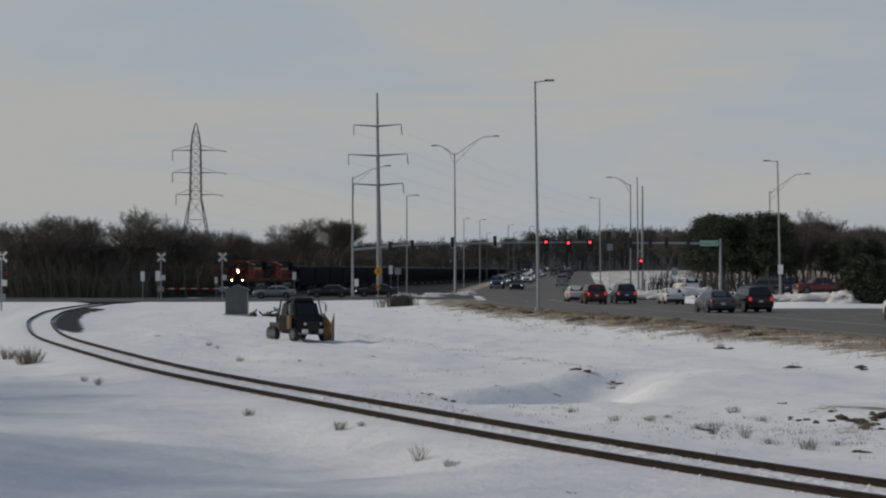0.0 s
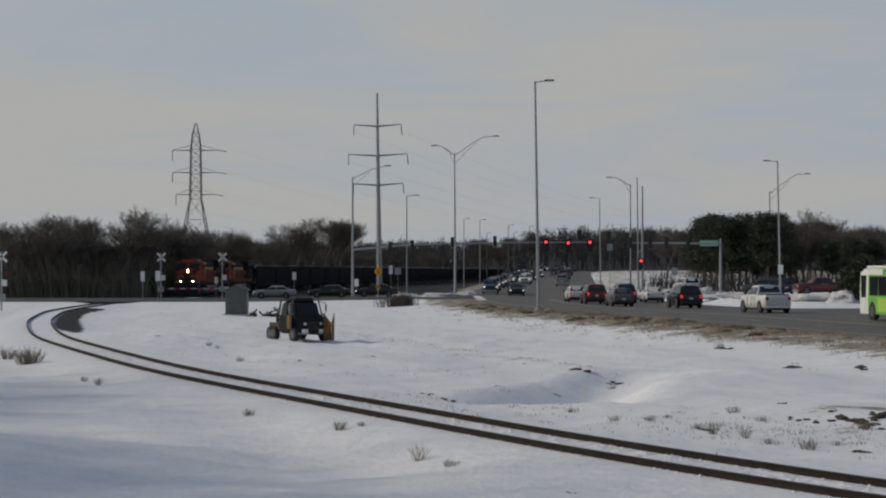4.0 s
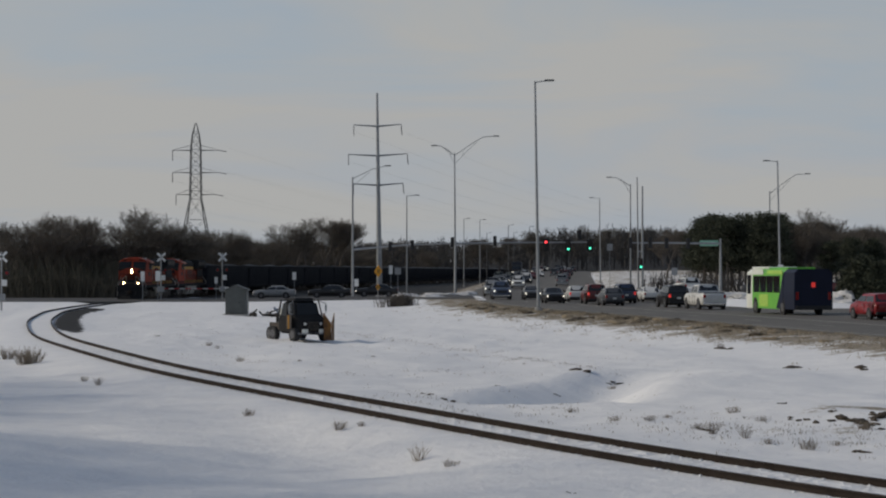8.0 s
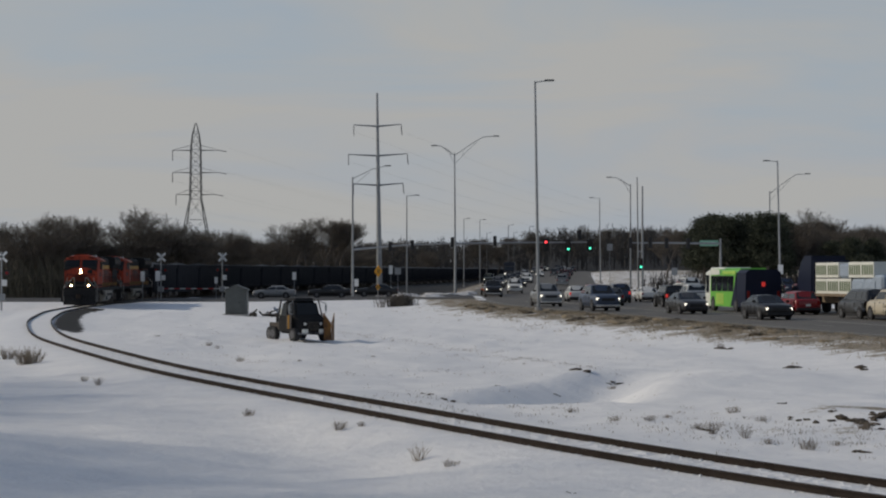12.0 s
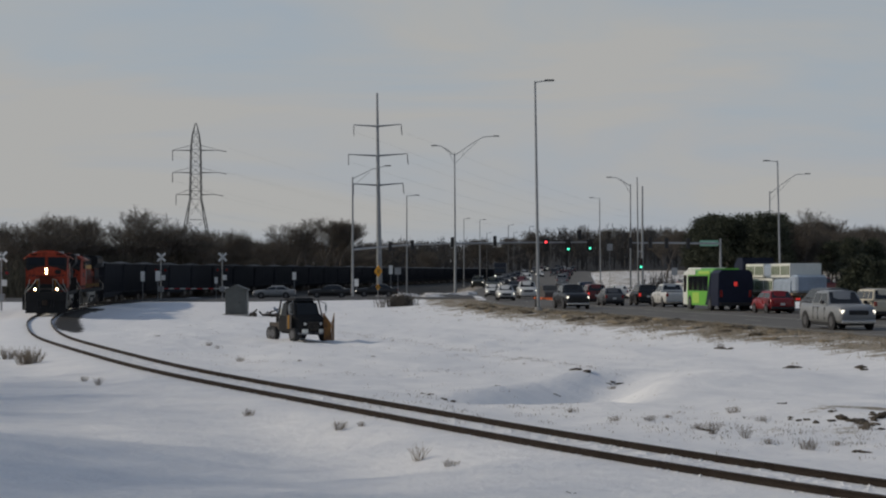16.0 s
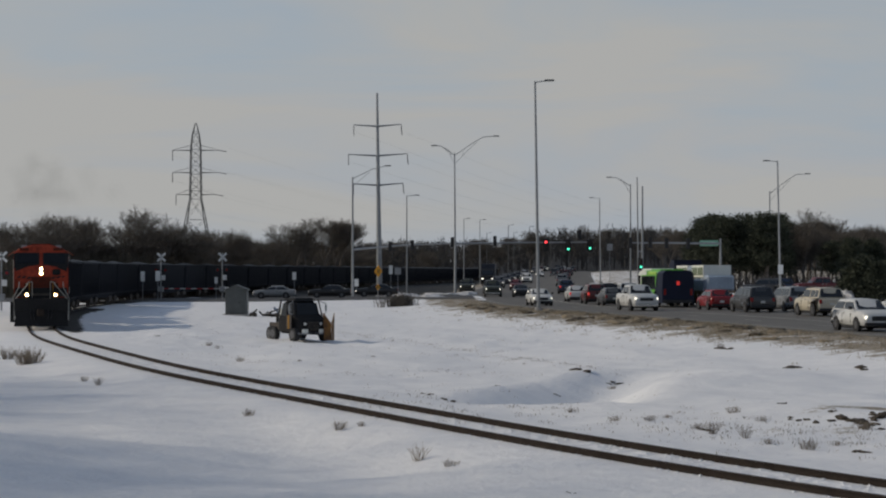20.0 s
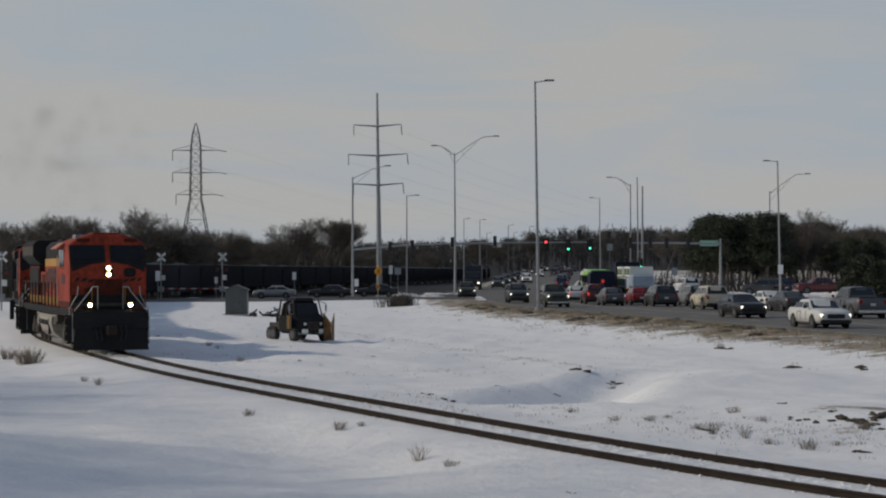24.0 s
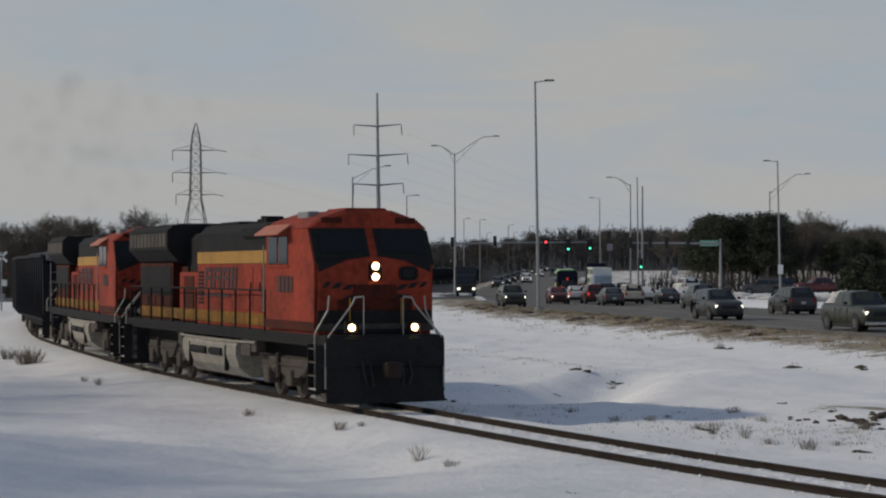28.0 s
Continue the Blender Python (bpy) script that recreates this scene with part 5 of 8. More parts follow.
# vehicles that move on the main road: kind, colour, lane, way, then rows of seconds and distance ahead
TRAFFIC = [
    ("hatch", "white", "L", 1, [(0, 203.8), (28, 203.8)]),
    ("suv", "maroon", "L", 1, [(0, 189.8), (28, 189.8)]),
    ("hatch", "grey", "L", 1, [(0, 145.0), (1, 155.2), (2, 165.8), (3.5, 174.5), (5.5, 178.8), (8, 179.8), (28, 179.8)]),
    ("suv", "black", "M", 1, [(0, 147.8), (1, 154.5), (2, 160.2), (3.5, 165.5), (5.5, 169.0), (8, 170.5), (12, 171.0), (14.5, 178.5), (16, 182.5), (17, 187.0), (19, 199.5), (21, 212.0), (24, 232.5), (28.0, 259.8)]),
    ("pickup", "white", "M", 1, [(0.0, 117.8), (1, 124.8), (2, 131.8), (3.5, 142.0), (5.5, 152.5), (6, 155.0), (7, 158.0), (8, 160.0), (10, 161.2), (12, 162.8), (14.5, 168.5), (16, 171.5), (18, 177.8), (19, 185.0), (20, 191.2), (21, 201.5), (23.5, 225.2), (28.0, 268.0)]),
    ("sedan", "white", "N", 1, [(0, 189.0), (1, 194.2), (2, 197.8), (3.5, 199.5), (5.5, 201.2), (12, 202.8), (14.5, 213.5), (16, 226.8), (28.0, 332.8)]),
    ("suv", "navy", "M", 1, [(0, 194.5), (11, 194.5), (12.5, 199.5), (14.5, 214.2), (16, 228.8), (28.0, 344.8)]),
    ("bus", "-", "M", 1, [(0.0, 95.5), (5.5, 126.6), (6, 129.4), (7, 135.2), (8, 139.8), (9, 143.4), (10, 146.2), (11, 148.5), (12, 149.8), (14.5, 152.5), (16, 156.2), (17, 159.2), (18, 162.5), (19, 167.5), (20, 172.8), (21, 180.8), (23.5, 208.0), (25, 227.2), (28.0, 265.8)]),
    ("hatch", "red", "M", 1, [(0.0, 94.0), (8, 124.0), (9, 127.8), (10, 132.0), (11, 135.2), (12, 138.0), (12.5, 139.0), (15, 141.8), (16, 142.5), (17, 145.8), (19, 151.0), (20, 157.0), (21, 163.5), (21.5, 166.5), (23.5, 181.2), (24, 185.0), (25, 197.8), (26, 204.5), (28, 225.2)]),
    ("flatbed", "-", "N", 1, [(0.0, 67.8), (9, 121.8), (10, 127.8), (11, 133.8), (12, 139.5), (12.5, 141.2), (14.5, 148.2), (15, 150.5), (16, 154.8), (17, 159.5), (18, 163.8), (19, 170.8), (20, 177.5), (21, 187.2), (23.5, 210.0), (25, 225.5), (28.0, 256.5)]),
    ("van", "darkgrey", "M", 1, [(0.0, 95.5), (11, 123.0), (12, 125.5), (12.5, 126.8), (14.5, 129.8), (17, 134.2), (18, 137.5), (19, 142.2), (20, 147.5), (21, 152.8), (21.5, 155.8), (23.5, 170.5), (24, 175.0), (25, 185.0), (26, 192.5), (28, 208.0)]),
    ("suv", "cream", "M", 1, [(0.0, 110.9), (14.5, 123.0), (16, 124.2), (17, 126.2), (18, 127.2), (19, 129.2), (20, 133.5), (21, 138.8), (21.5, 141.8), (23.5, 153.8), (24, 158.2), (25, 168.5), (26, 174.5), (27, 181.2), (28, 190.2)]),
    ("sedan", "white", "N", 1, [(0.0, 8.8), (20, 128.8), (21, 134.8), (21.5, 137.8), (23.5, 151.0), (24, 155.5), (25, 165.2), (26, 175.8), (27, 188.2), (28, 204.2)]),
    ("sedan", "darkgrey", "N", 1, [(0.0, -40.2), (21, 127.8), (21.5, 131.8), (23.5, 146.0), (24, 150.5), (25, 159.8), (26, 168.8), (27, 179.8), (28, 191.2)]),
    ("pickup", "grey", "M", 1, [(0.0, -5.0), (22.5, 118.8), (23.5, 124.2), (24, 126.8), (25, 134.5), (26, 143.0), (27, 151.8), (28, 161.0)]),
    ("suv", "darkgrey", "M", 1, [(0.0, -106.8), (26, 120.8), (27, 129.5), (28, 139.0)]),
    ("van", "silver", "N", 1, [(0.0, 82.8), (16, 126.8), (18, 132.2), (19, 146.0), (20, 149.8), (21, 153.8), (23.5, 173.8), (25, 188.2), (28, 223.8)]),
    ("sedan", "black", "B", -1, [(0.0, 298.5), (7, 221.5), (8, 193.0), (9, 175.5), (10, 158.8), (11, 141.8), (12, 124.0), (12.5, 114.5), (28.0, -180.0)]),
    ("sedan", "darkgrey", "B", -1, [(0.0, 308.5), (8, 220.5), (9, 195.0), (10, 174.2), (11, 157.2), (12, 140.8), (12.5, 132.2), (28.0, -131.2)]),
    ("pickup", "bluegrey", "A", -1, [(0.0, 311.0), (8, 223.0), (9, 195.8), (10, 180.8), (11, 166.8), (12, 152.8), (12.5, 145.2), (14.5, 114.2), (15, 106.0), (28.0, -108.5)]),
    ("pickup", "silver", "A", -1, [(0.0, 335.5), (10, 225.5), (11, 195.8), (12, 174.5), (12.5, 165.5), (14.5, 134.8), (15, 124.8), (16, 103.2), (28.0, -154.8)]),
    ("pickup", "black", "A", -1, [(0.0, 373.8), (14.5, 214.2), (15, 190.8), (16, 162.5), (17, 137.5), (18, 114.8), (28.0, -112.8)]),
    ("trailer", "-", "A", -1, [(0.0, 387.8), (14.5, 228.2), (15, 204.0), (16, 171.5), (17, 148.2), (18, 125.2), (19, 99.2), (28.0, -134.8)]),
    ("hatch", "white", "A", -1, [(0.0, 393.2), (16, 217.2), (17, 175.2), (18, 149.2), (19, 125.2), (20, 99.8), (28.0, -104.2)]),
    ("pickup", "white", "B", -1, [(0.0, 402.0), (18, 204.0), (19, 175.5), (20, 153.8), (21, 133.8), (21.5, 123.2), (28.0, -13.2)]),
    ("sedan", "white", "A", -1, [(0.0, 419.8), (18, 221.8), (19, 198.8), (20, 179.0), (21, 161.2), (21.5, 152.8), (23.5, 116.5), (24, 105.8), (28.0, 19.8)]),
    ("sedan", "black", "B", -1, [(0.0, 459.5), (21, 228.5), (21.5, 198.0), (23.5, 140.8), (24, 128.2), (25, 105.2), (28.0, 36.2)]),
    ("pickup", "darkgreen", "A", -1, [(0.0, 464.8), (21.5, 228.2), (23.5, 180.0), (24, 171.0), (25, 155.2), (26, 138.2), (27, 119.2), (28, 100.2)]),
    ("suv", "darkgrey", "A", -1, [(0.0, 482.2), (22.5, 234.8), (23.5, 209.2), (24, 196.8), (25, 176.5), (26, 158.8), (27, 141.5), (28, 123.2)]),
    ("hatch", "maroon", "B", -1, [(0.0, 515.8), (27, 218.8), (28, 191.0)]),
    ("suv", "darkgreen", "Z", -1, [(0.0, 496.5), (26, 210.5), (27, 189.0), (28, 172.8)]),
    ("boxtruck", "-", "Z", -1, [(0, 620), (15, 430), (18, 390), (21, 345), (23.5, 310), (25, 290), (26, 272), (28, 240)]),
]

# ---- poles, signals, signs ----
def at_ground(x, y):
    return float(ground_z(np.array([x]), np.array([y]))[0])


def tube(bm, pts, r0, r1, n=8):
    for i, (a, b) in enumerate(zip(pts, pts[1:])):
        k0, k1 = i / (len(pts) - 1), (i + 1) / (len(pts) - 1)
        rod(bm, a, b, r0 + (r1 - r0) * k0, r0 + (r1 - r0) * k1, n)
    return bm


def street_lamp(x, y, h, arms, z=None, base=True, material="steel", name="street_lamp", label="tall grey steel street lamp beside the road", lean=0.0):
    """arms: (dx, rise, flat) for each bracket. lean: degrees out of plumb, to -x."""
    P = thing(name, label, "street lamp", "street lamps along the road", pose(x, y, at_ground(x, y) if z is None else z, 0, -lean, 0))
    bm = B()
    tube(bm, [(0, 0, -0.1), (0, 0, h * 0.5), (0, 0, h)], 0.13, 0.07)
    part("pole", bm, material, P)
    if base:
        bm = B()
        rod(bm, (0, 0, -0.2), (0, 0, 0.25), 0.28, 0.28, 12)
        box(bm, -0.2, 0.2, -0.2, 0.2, 0.25, 0.29)
        part("footing", bm, "concrete", P)
    for dx, rise, flat in arms:
        s = 1 if dx > 0 else -1
        bm = B()
        if flat:
            rail_line(bm, [(0, 0, h - 0.08), (dx, 0, h + rise)], 0.04)
        else:
            rail_line(bm, [(0, 0, h - 0.3), (dx * 0.45, 0, h + rise * 0.6), (dx * 0.7, 0, h + rise * 0.95), (dx, 0, h + rise)], 0.04)
            rail_line(bm, [(0, 0, h - 1.3), (dx * 0.3, 0, h + rise * 0.1), (dx * 0.55, 0, h + rise * 0.68)], 0.025)
            rail_line(bm, [(dx * 0.2, 0, h - 0.3), (dx * 0.2, 0, h + rise * 0.1)], 0.02)
        part("bracket", bm, material, P)
        bm = B()
        q = [(dx - s * 0.25, -0.13), (dx + s * 0.45, -0.1), (dx + s * 0.45, 0.1), (dx - s * 0.25, 0.13)]
        loft(bm, [[(a, b, h + rise - 0.06) for a, b in q], [(a, b, h + rise + 0.07) for a, b in q]])
        part("lamp_head", bm, "pole_dark", P)
    return P


def monopole(x, y, h):
    z = at_ground(x, y)
    P = thing("transmission_pole", "tall grey steel power transmission pole with three crossarms", "power pole", "", pose(x, y, z, 0, -0.75, 0))
    bm = B()
    tube(bm, [(0, 0, -0.2), (0, 0, h * 0.5), (0, 0, h)], 0.42, 0.14, 12)
    part("pole", bm, "steel", P)
    for zz, w in ((h - 4.45, 3.25), (h - 8.5, 4.03), (h - 12.55, 3.4)):
        bm = B()
        for s in (-1, 1):
            tube(bm, [(0, 0, zz - 0.12), (s * w, 0, zz + 0.12)], 0.13, 0.06)
        part("crossarm", bm, "steel", P)
        for s in (-1, 1):
            bm = B()
            rod(bm, (s * w, 0, zz + 0.12), (s * w + (0.12 if s > 0 else 0.0), 0, zz - 1.4), 0.045)
            for i in range(8):
                rod(bm, (s * (w + 0.02), 0, zz - 0.15 - i * 0.13), (s * (w + 0.02), 0, zz - 0.2 - i * 0.13), 0.09)
            part("insulator", bm, "pole_dark", P)
    return P


def lattice_tower(x, y, h):
    z = at_ground(x, y)
    P = thing("lattice_tower", "tall grey lattice steel power transmission tower", "pylon", "", Matrix.Translation((x, y, z)))
    prof = [(0, 5.4), (h * 0.53, 1.42), (h * 0.85, 1.22), (h * 0.93, 0.85), (h, 0.15)]
    def wd(zz):
        return float(np.interp(zz, [a for a, _ in prof], [b for _, b in prof]))
    for sx in (-1, 1):
        for sy in (-1, 1):
            bm = B()
            tube(bm, [(sx * w, sy * w, zz) for zz, w in prof], 0.14, 0.09, 5)
            part("leg", bm, "pole_dark", P)
    bm = B()
    levels = [0, 6, 11.5, 16.5, h * 0.53] + [h * 0.53 + i * (h * 0.36 / 7) for i in range(1, 8)] + [h * 0.95]
    for a, b in zip(levels, levels[1:]):
        wa, wb = wd(a), wd(b)
        for s in (-1, 1):
            rod(bm, (-wa, s * wa, a), (wb, s * wb, b), 0.035, n=4)
            rod(bm, (wa, s * wa, a), (-wb, s * wb, b), 0.035, n=4)
            rod(bm, (s * wa, -wa, a), (s * wb, wb, b), 0.035, n=4)
            rod(bm, (s * wa, wa, a), (s * wb, -wb, b), 0.035, n=4)
            rod(bm, (-wb, s * wb, b), (wb, s * wb, b), 0.035, n=4)
    part("bracing", bm, "pole_dark", P)
    for zz, w in ((h * 0.832, 5.9), (h * 0.694, 5.9), (h * 0.558, 5.0)):
        for s in (-1, 1):
            bm = B()
            b0 = wd(zz)
            for sy in (-1, 1):
                rod(bm, (s * b0, sy * b0, zz), (s * w, 0, zz), 0.085, 0.045, n=4)
                rod(bm, (s * wd(zz + 1.3), sy * b0, zz + 1.3), (s * w, 0, zz + 0.05), 0.03, n=4)
            part("crossarm", bm, "pole_dark", P)
            bm = B()
            e = (s * w, 0, zz - 2.6) if s < 0 else (s * (w + 1.9), 0, zz - 0.35)
            rod(bm, (s * w, 0, zz), e, 0.10, n=5)
            part("insulator", bm, "pole_dark", P)
    return P


SWITCH_DISCS = []


def signal_head(P, x, z, state, facing=-1, cells=3, name="signal_head", y=0.0):
    """state: 'red' lit all along, 'turn' red that goes green, 'back' seen from behind."""
    bm = B()
    box(bm, x - 0.22, x + 0.22, y - 0.12, y + 0.12, z - 0.62, z + 0.62, 0.03)
    box(bm, x - 0.36, x + 0.36, y + 0.125, y + 0.14, z - 0.78, z + 0.78, 0.01) if state != "back" else None
    o = part(name, bm, "black", P, "black three-lamp traffic signal")
    for i, c in enumerate(("red", "yellow", "green")):
        zz = z + 0.38 - i * 0.38
        if state == "back":
            bm = B()
            rod(bm, (x, y + 0.12, zz), (x, y + 0.34, zz + 0.02), 0.17, 0.15, 12)
            part("visor", bm, "black", o)
            continue
        bm = B()
        rod(bm, (x, y - 0.12, zz), (x, y - 0.14, zz), 0.15, n=16)
        lit = (state in ("red", "turn") and c == "red") or (state == "turn" and c == "green")
        part("lens", bm, ("sig_" + c) if lit else "sig_off", o, "lit lens" if lit else "dark lens")
        bm = B()
        for a in range(7):
            t0, t1 = math.pi * a / 7, math.pi * (a + 1) / 7
            p = [(x + 0.17 * math.cos(t), y - 0.12, zz + 0.17 * math.sin(t)) for t in (t0, t1)]
            loft(bm, [[p[0], p[1], (p[1][0], y - 0.36, p[1][2]), (p[0][0], y - 0.36, p[0][2])],
                      [(u * 1.0 + (u - x) * 0.06, v, w + (w - zz) * 0.06) for u, v, w in (p[0], p[1], (p[1][0], y - 0.36, p[1][2]), (p[0][0], y - 0.36, p[0][2]))]])
        part("visor", bm, "black", o)
        # added disc, not a signal part: covers the glowing lens while it is off
        if state == "turn" and c in ("red", "green"):
            bm = B()
            rod(bm, (0, 0, -0.16), (0, -0.012, -0.16), 0.165, n=16)
            sh = part("lens_shutter", bm, "sig_off", o)
            sh.matrix_basis = Matrix.Translation((x, y - 0.16, zz + 0.16))
            SWITCH_DISCS.append((sh, Vector((x, y - 0.16, zz + 0.16)), c))
    return o


def mast_arm(x, y, h_pole, arm_z, arm_len, heads, label, lamp=None, sign=None, rise=0.5):
    z = at_ground(x, y)
    P = thing("traffic_signal_mast", label, "traffic signal", "traffic signals at the crossing", Matrix.Translation((x, y, z)))
    bm = B()
    tube(bm, [(0, 0, -0.1), (0, 0, h_pole)], 0.18, 0.10, 10)
    part("pole", bm, "steel", P)
    bm = B()
    box(bm, -0.3, 0.3, -0.3, 0.3, -0.2, 0.2, 0.05)
    part("footing", bm, "concrete", P)
    bm = B()
    tube(bm, [(0, 0, arm_z), (arm_len * 0.5, 0, arm_z + rise * 0.7), (arm_len, 0, arm_z + rise)], 0.14, 0.07, 8)
    part("mast_arm", bm, "steel", P)
    for u, dz, state in heads:
        signal_head(P, u, arm_z + rise * min(1, u / arm_len) + dz, state, y=-0.2)
    if lamp:
        bm = B()
        rail_line(bm, [(0, 0, h_pole - 0.2), (lamp * 0.6, 0, h_pole + 1.0), (lamp, 0, h_pole + 1.4)], 0.04)
        rail_line(bm, [(0, 0, h_pole - 1.2), (lamp * 0.5, 0, h_pole + 0.6)], 0.025)
        part("lamp_bracket", bm, "steel", P)
        bm = B()
        box(bm, lamp - 0.2, lamp + 0.6, -0.14, 0.14, h_pole + 1.34, h_pole + 1.48, 0.03)
        part("lamp_head", bm, "pole_dark", P)
    if sign:
        bm = B()
        box(bm, sign[0], sign[1], -0.03, 0.0, arm_z - 0.3, arm_z + 0.38, 0.01)
        sg = part("street_name_sign", bm, "signgreen", P, "green street name sign")
        bm = B()
        box(bm, sign[0] + 0.35, sign[1] - 0.35, -0.045, -0.03, arm_z - 0.08, arm_z + 0.16)
        part("name_bar", bm, "white", sg, "white bar of unreadable text")
    return P


def crossing_signal(x, y, label, gate=0.0, flip=1):
    P = thing("crossing_signal", label, "crossing signal", "railway crossing signals", Matrix.Translation((x, y, at_ground(x, y))))
    bm = B()
    rod(bm, (0, 0, -0.1), (0, 0, 5.2), 0.075, n=8)
    part("mast", bm, "steel", P)
    bm = B()
    for a in (45, -45):
        box(bm, -0.62, 0.62, -0.115, -0.09, -0.11, 0.11, 0, 0, Matrix.Translation((0.05, 0, 4.75)) @ pose(0, 0, 0, 0, a, 0))
    part("crossbuck", bm, "white", P, "white crossbuck sign")
    bm = B()
    box(bm, -0.62, 0.62, -0.06, 0.06, 3.3, 3.36)
    part("lamp_bar", bm, "black", P)
    for s in (-1, 1):
        bm = B()
        rod(bm, (s * 0.5, -0.08, 3.33), (s * 0.5, -0.12, 3.33), 0.26, n=16)
        lp = part("lamp_backing", bm, "black", P)
        bm = B()
        rod(bm, (s * 0.5, -0.12, 3.33), (s * 0.5, -0.2, 3.33), 0.12, n=12)
        part("lamp_lens", bm, "tail", lp)
    bm = B()
    box(bm, -0.3, 0.3, -0.25, 0.25, 0.9, 1.5, 0.04)
    part("gate_mechanism", bm, "steel", P)
    bm = B()
    box(bm, 0.05, 0.5, -0.12, -0.09, 2.2, 2.75, 0.01)
    part("notice_plate", bm, "white", P)
    if gate:
        n = 10
        for i in range(n):
            bm = B()
            a, b = 0.3 + (abs(gate) - 0.3) * i / n, 0.3 + (abs(gate) - 0.3) * (i + 1) / n
            sgn = 1 if gate > 0 else -1
            x0, x1 = sorted((sgn * a, sgn * b))
            box(bm, x0, x1, -0.16, -0.13, 1.19, 1.27)
            part("gate_arm_stripe", bm, "signred" if i % 2 else "white", P)
        bm = B()
        x0, x1 = sorted((0, -0.9 if gate > 0 else 0.9))
        box(bm, x0, x1, -0.2, 0.0, 1.05, 1.4, 0.03)
        part("counterweight", bm, "white", P)
    return P


def post_sign(x, y, h, w, hs, material, name, label, diamond=False, z=None):
    P = thing(name, label, "sign", "", Matrix.Translation((x, y, at_ground(x, y) if z is None else z)))
    bm = B()
    box(bm, -0.03, 0.03, -0.03, 0.03, -0.1, h)
    part("post", bm, "steel", P)
    bm = B()
    if diamond:
        box(bm, -w / 2, w / 2, -0.05, -0.03, -w / 2, w / 2, 0, 0, Matrix.Translation((0, 0, h - w * 0.7)) @ pose(0, 0, 0, 0, 45, 0))
    else:
        box(bm, -w / 2, w / 2, -0.05, -0.03, h - hs, h)
    pl = part("sign_plate", bm, material, P)
    return P


# first street lamps along the near side, then those beyond
street_lamp(6.97, 152.5, 16.8, [(0.95, 0.04, True)], label="very tall slim steel street lamp on the road verge", lean=0.85)
street_lamp(1.49, 250, 17.1, [(-2.36, 0.9, False), (4.9, 2.0, False)], label="twin-arm steel street lamp at the crossing", lean=0.35)
street_lamp(-5.4, 312, 14.9, [(1.4, 0.05, True)])
street_lamp(4.8, 480, 15.6, [(1.0, 0.05, True)])
street_lamp(8.3, 470, 14.5, [(1.0, 0.05, True)])
street_lamp(28.4, 377, 15.3, [(-1.4, 0.05, True)], lean=0.6)
street_lamp(25.3, 282, 14.2, [(-2.8, 0.9, False)], label="steel street lamp with curved arm at the crossing")
street_lamp(26.1, 279, 15.0, [], name="steel_pole", label="tall plain steel pole at the crossing", lean=0.7)
street_lamp(36.3, 225, 14.5, [(-1.1, 0.05, True)], lean=1.1)
street_lamp(43.0, 275, 13.0, [(4.9, 2.3, False)])
for X, Y, H in ((13, 620, 15), (17.5, 560, 14), (23, 680, 15), (29, 700, 15), (33, 640, 13)):
    street_lamp(X, Y, H, [(1.0, 0.05, True)], material="pole_dark")
monopole(-8.69, 287, 28.0)
lattice_tower(-62.7, 530, 41.0)
mast_arm(-11.33, 262, 15.3, 6.2, 12.9, [(4.7, 0.1, "back"), (7.5, 0.1, "back"), (12.5, 0.15, "back")], "steel traffic signal mast with long arm and street lamp", lamp=4.2, rise=0.8)
mast_arm(1.5, 262, 7.2, 6.4, 17.3, [(5.0, 0.3, "back"), (11.4, -0.3, "red"), (14.2, -0.45, "turn"), (15.6, 0.95, "back"), (16.9, -0.4, "turn")], "steel traffic signal mast with red lights over the road", rise=0.2)
mast_arm(25.0, 262, 13.2, 5.0, -0.5, [(-0.2, -1.55, "turn")], "steel signal pole with a lit side light", rise=0.0)
mast_arm(32.25, 243, 6.3, 5.72, -10.6, [(-10.5, 0.0, "back"), (-8.2, 0.0, "back"), (-6.3, 0.0, "back"), (-3.8, 0.0, "back")], "steel signal mast with green street sign", sign=(-2.4, -0.25), rise=0.1)
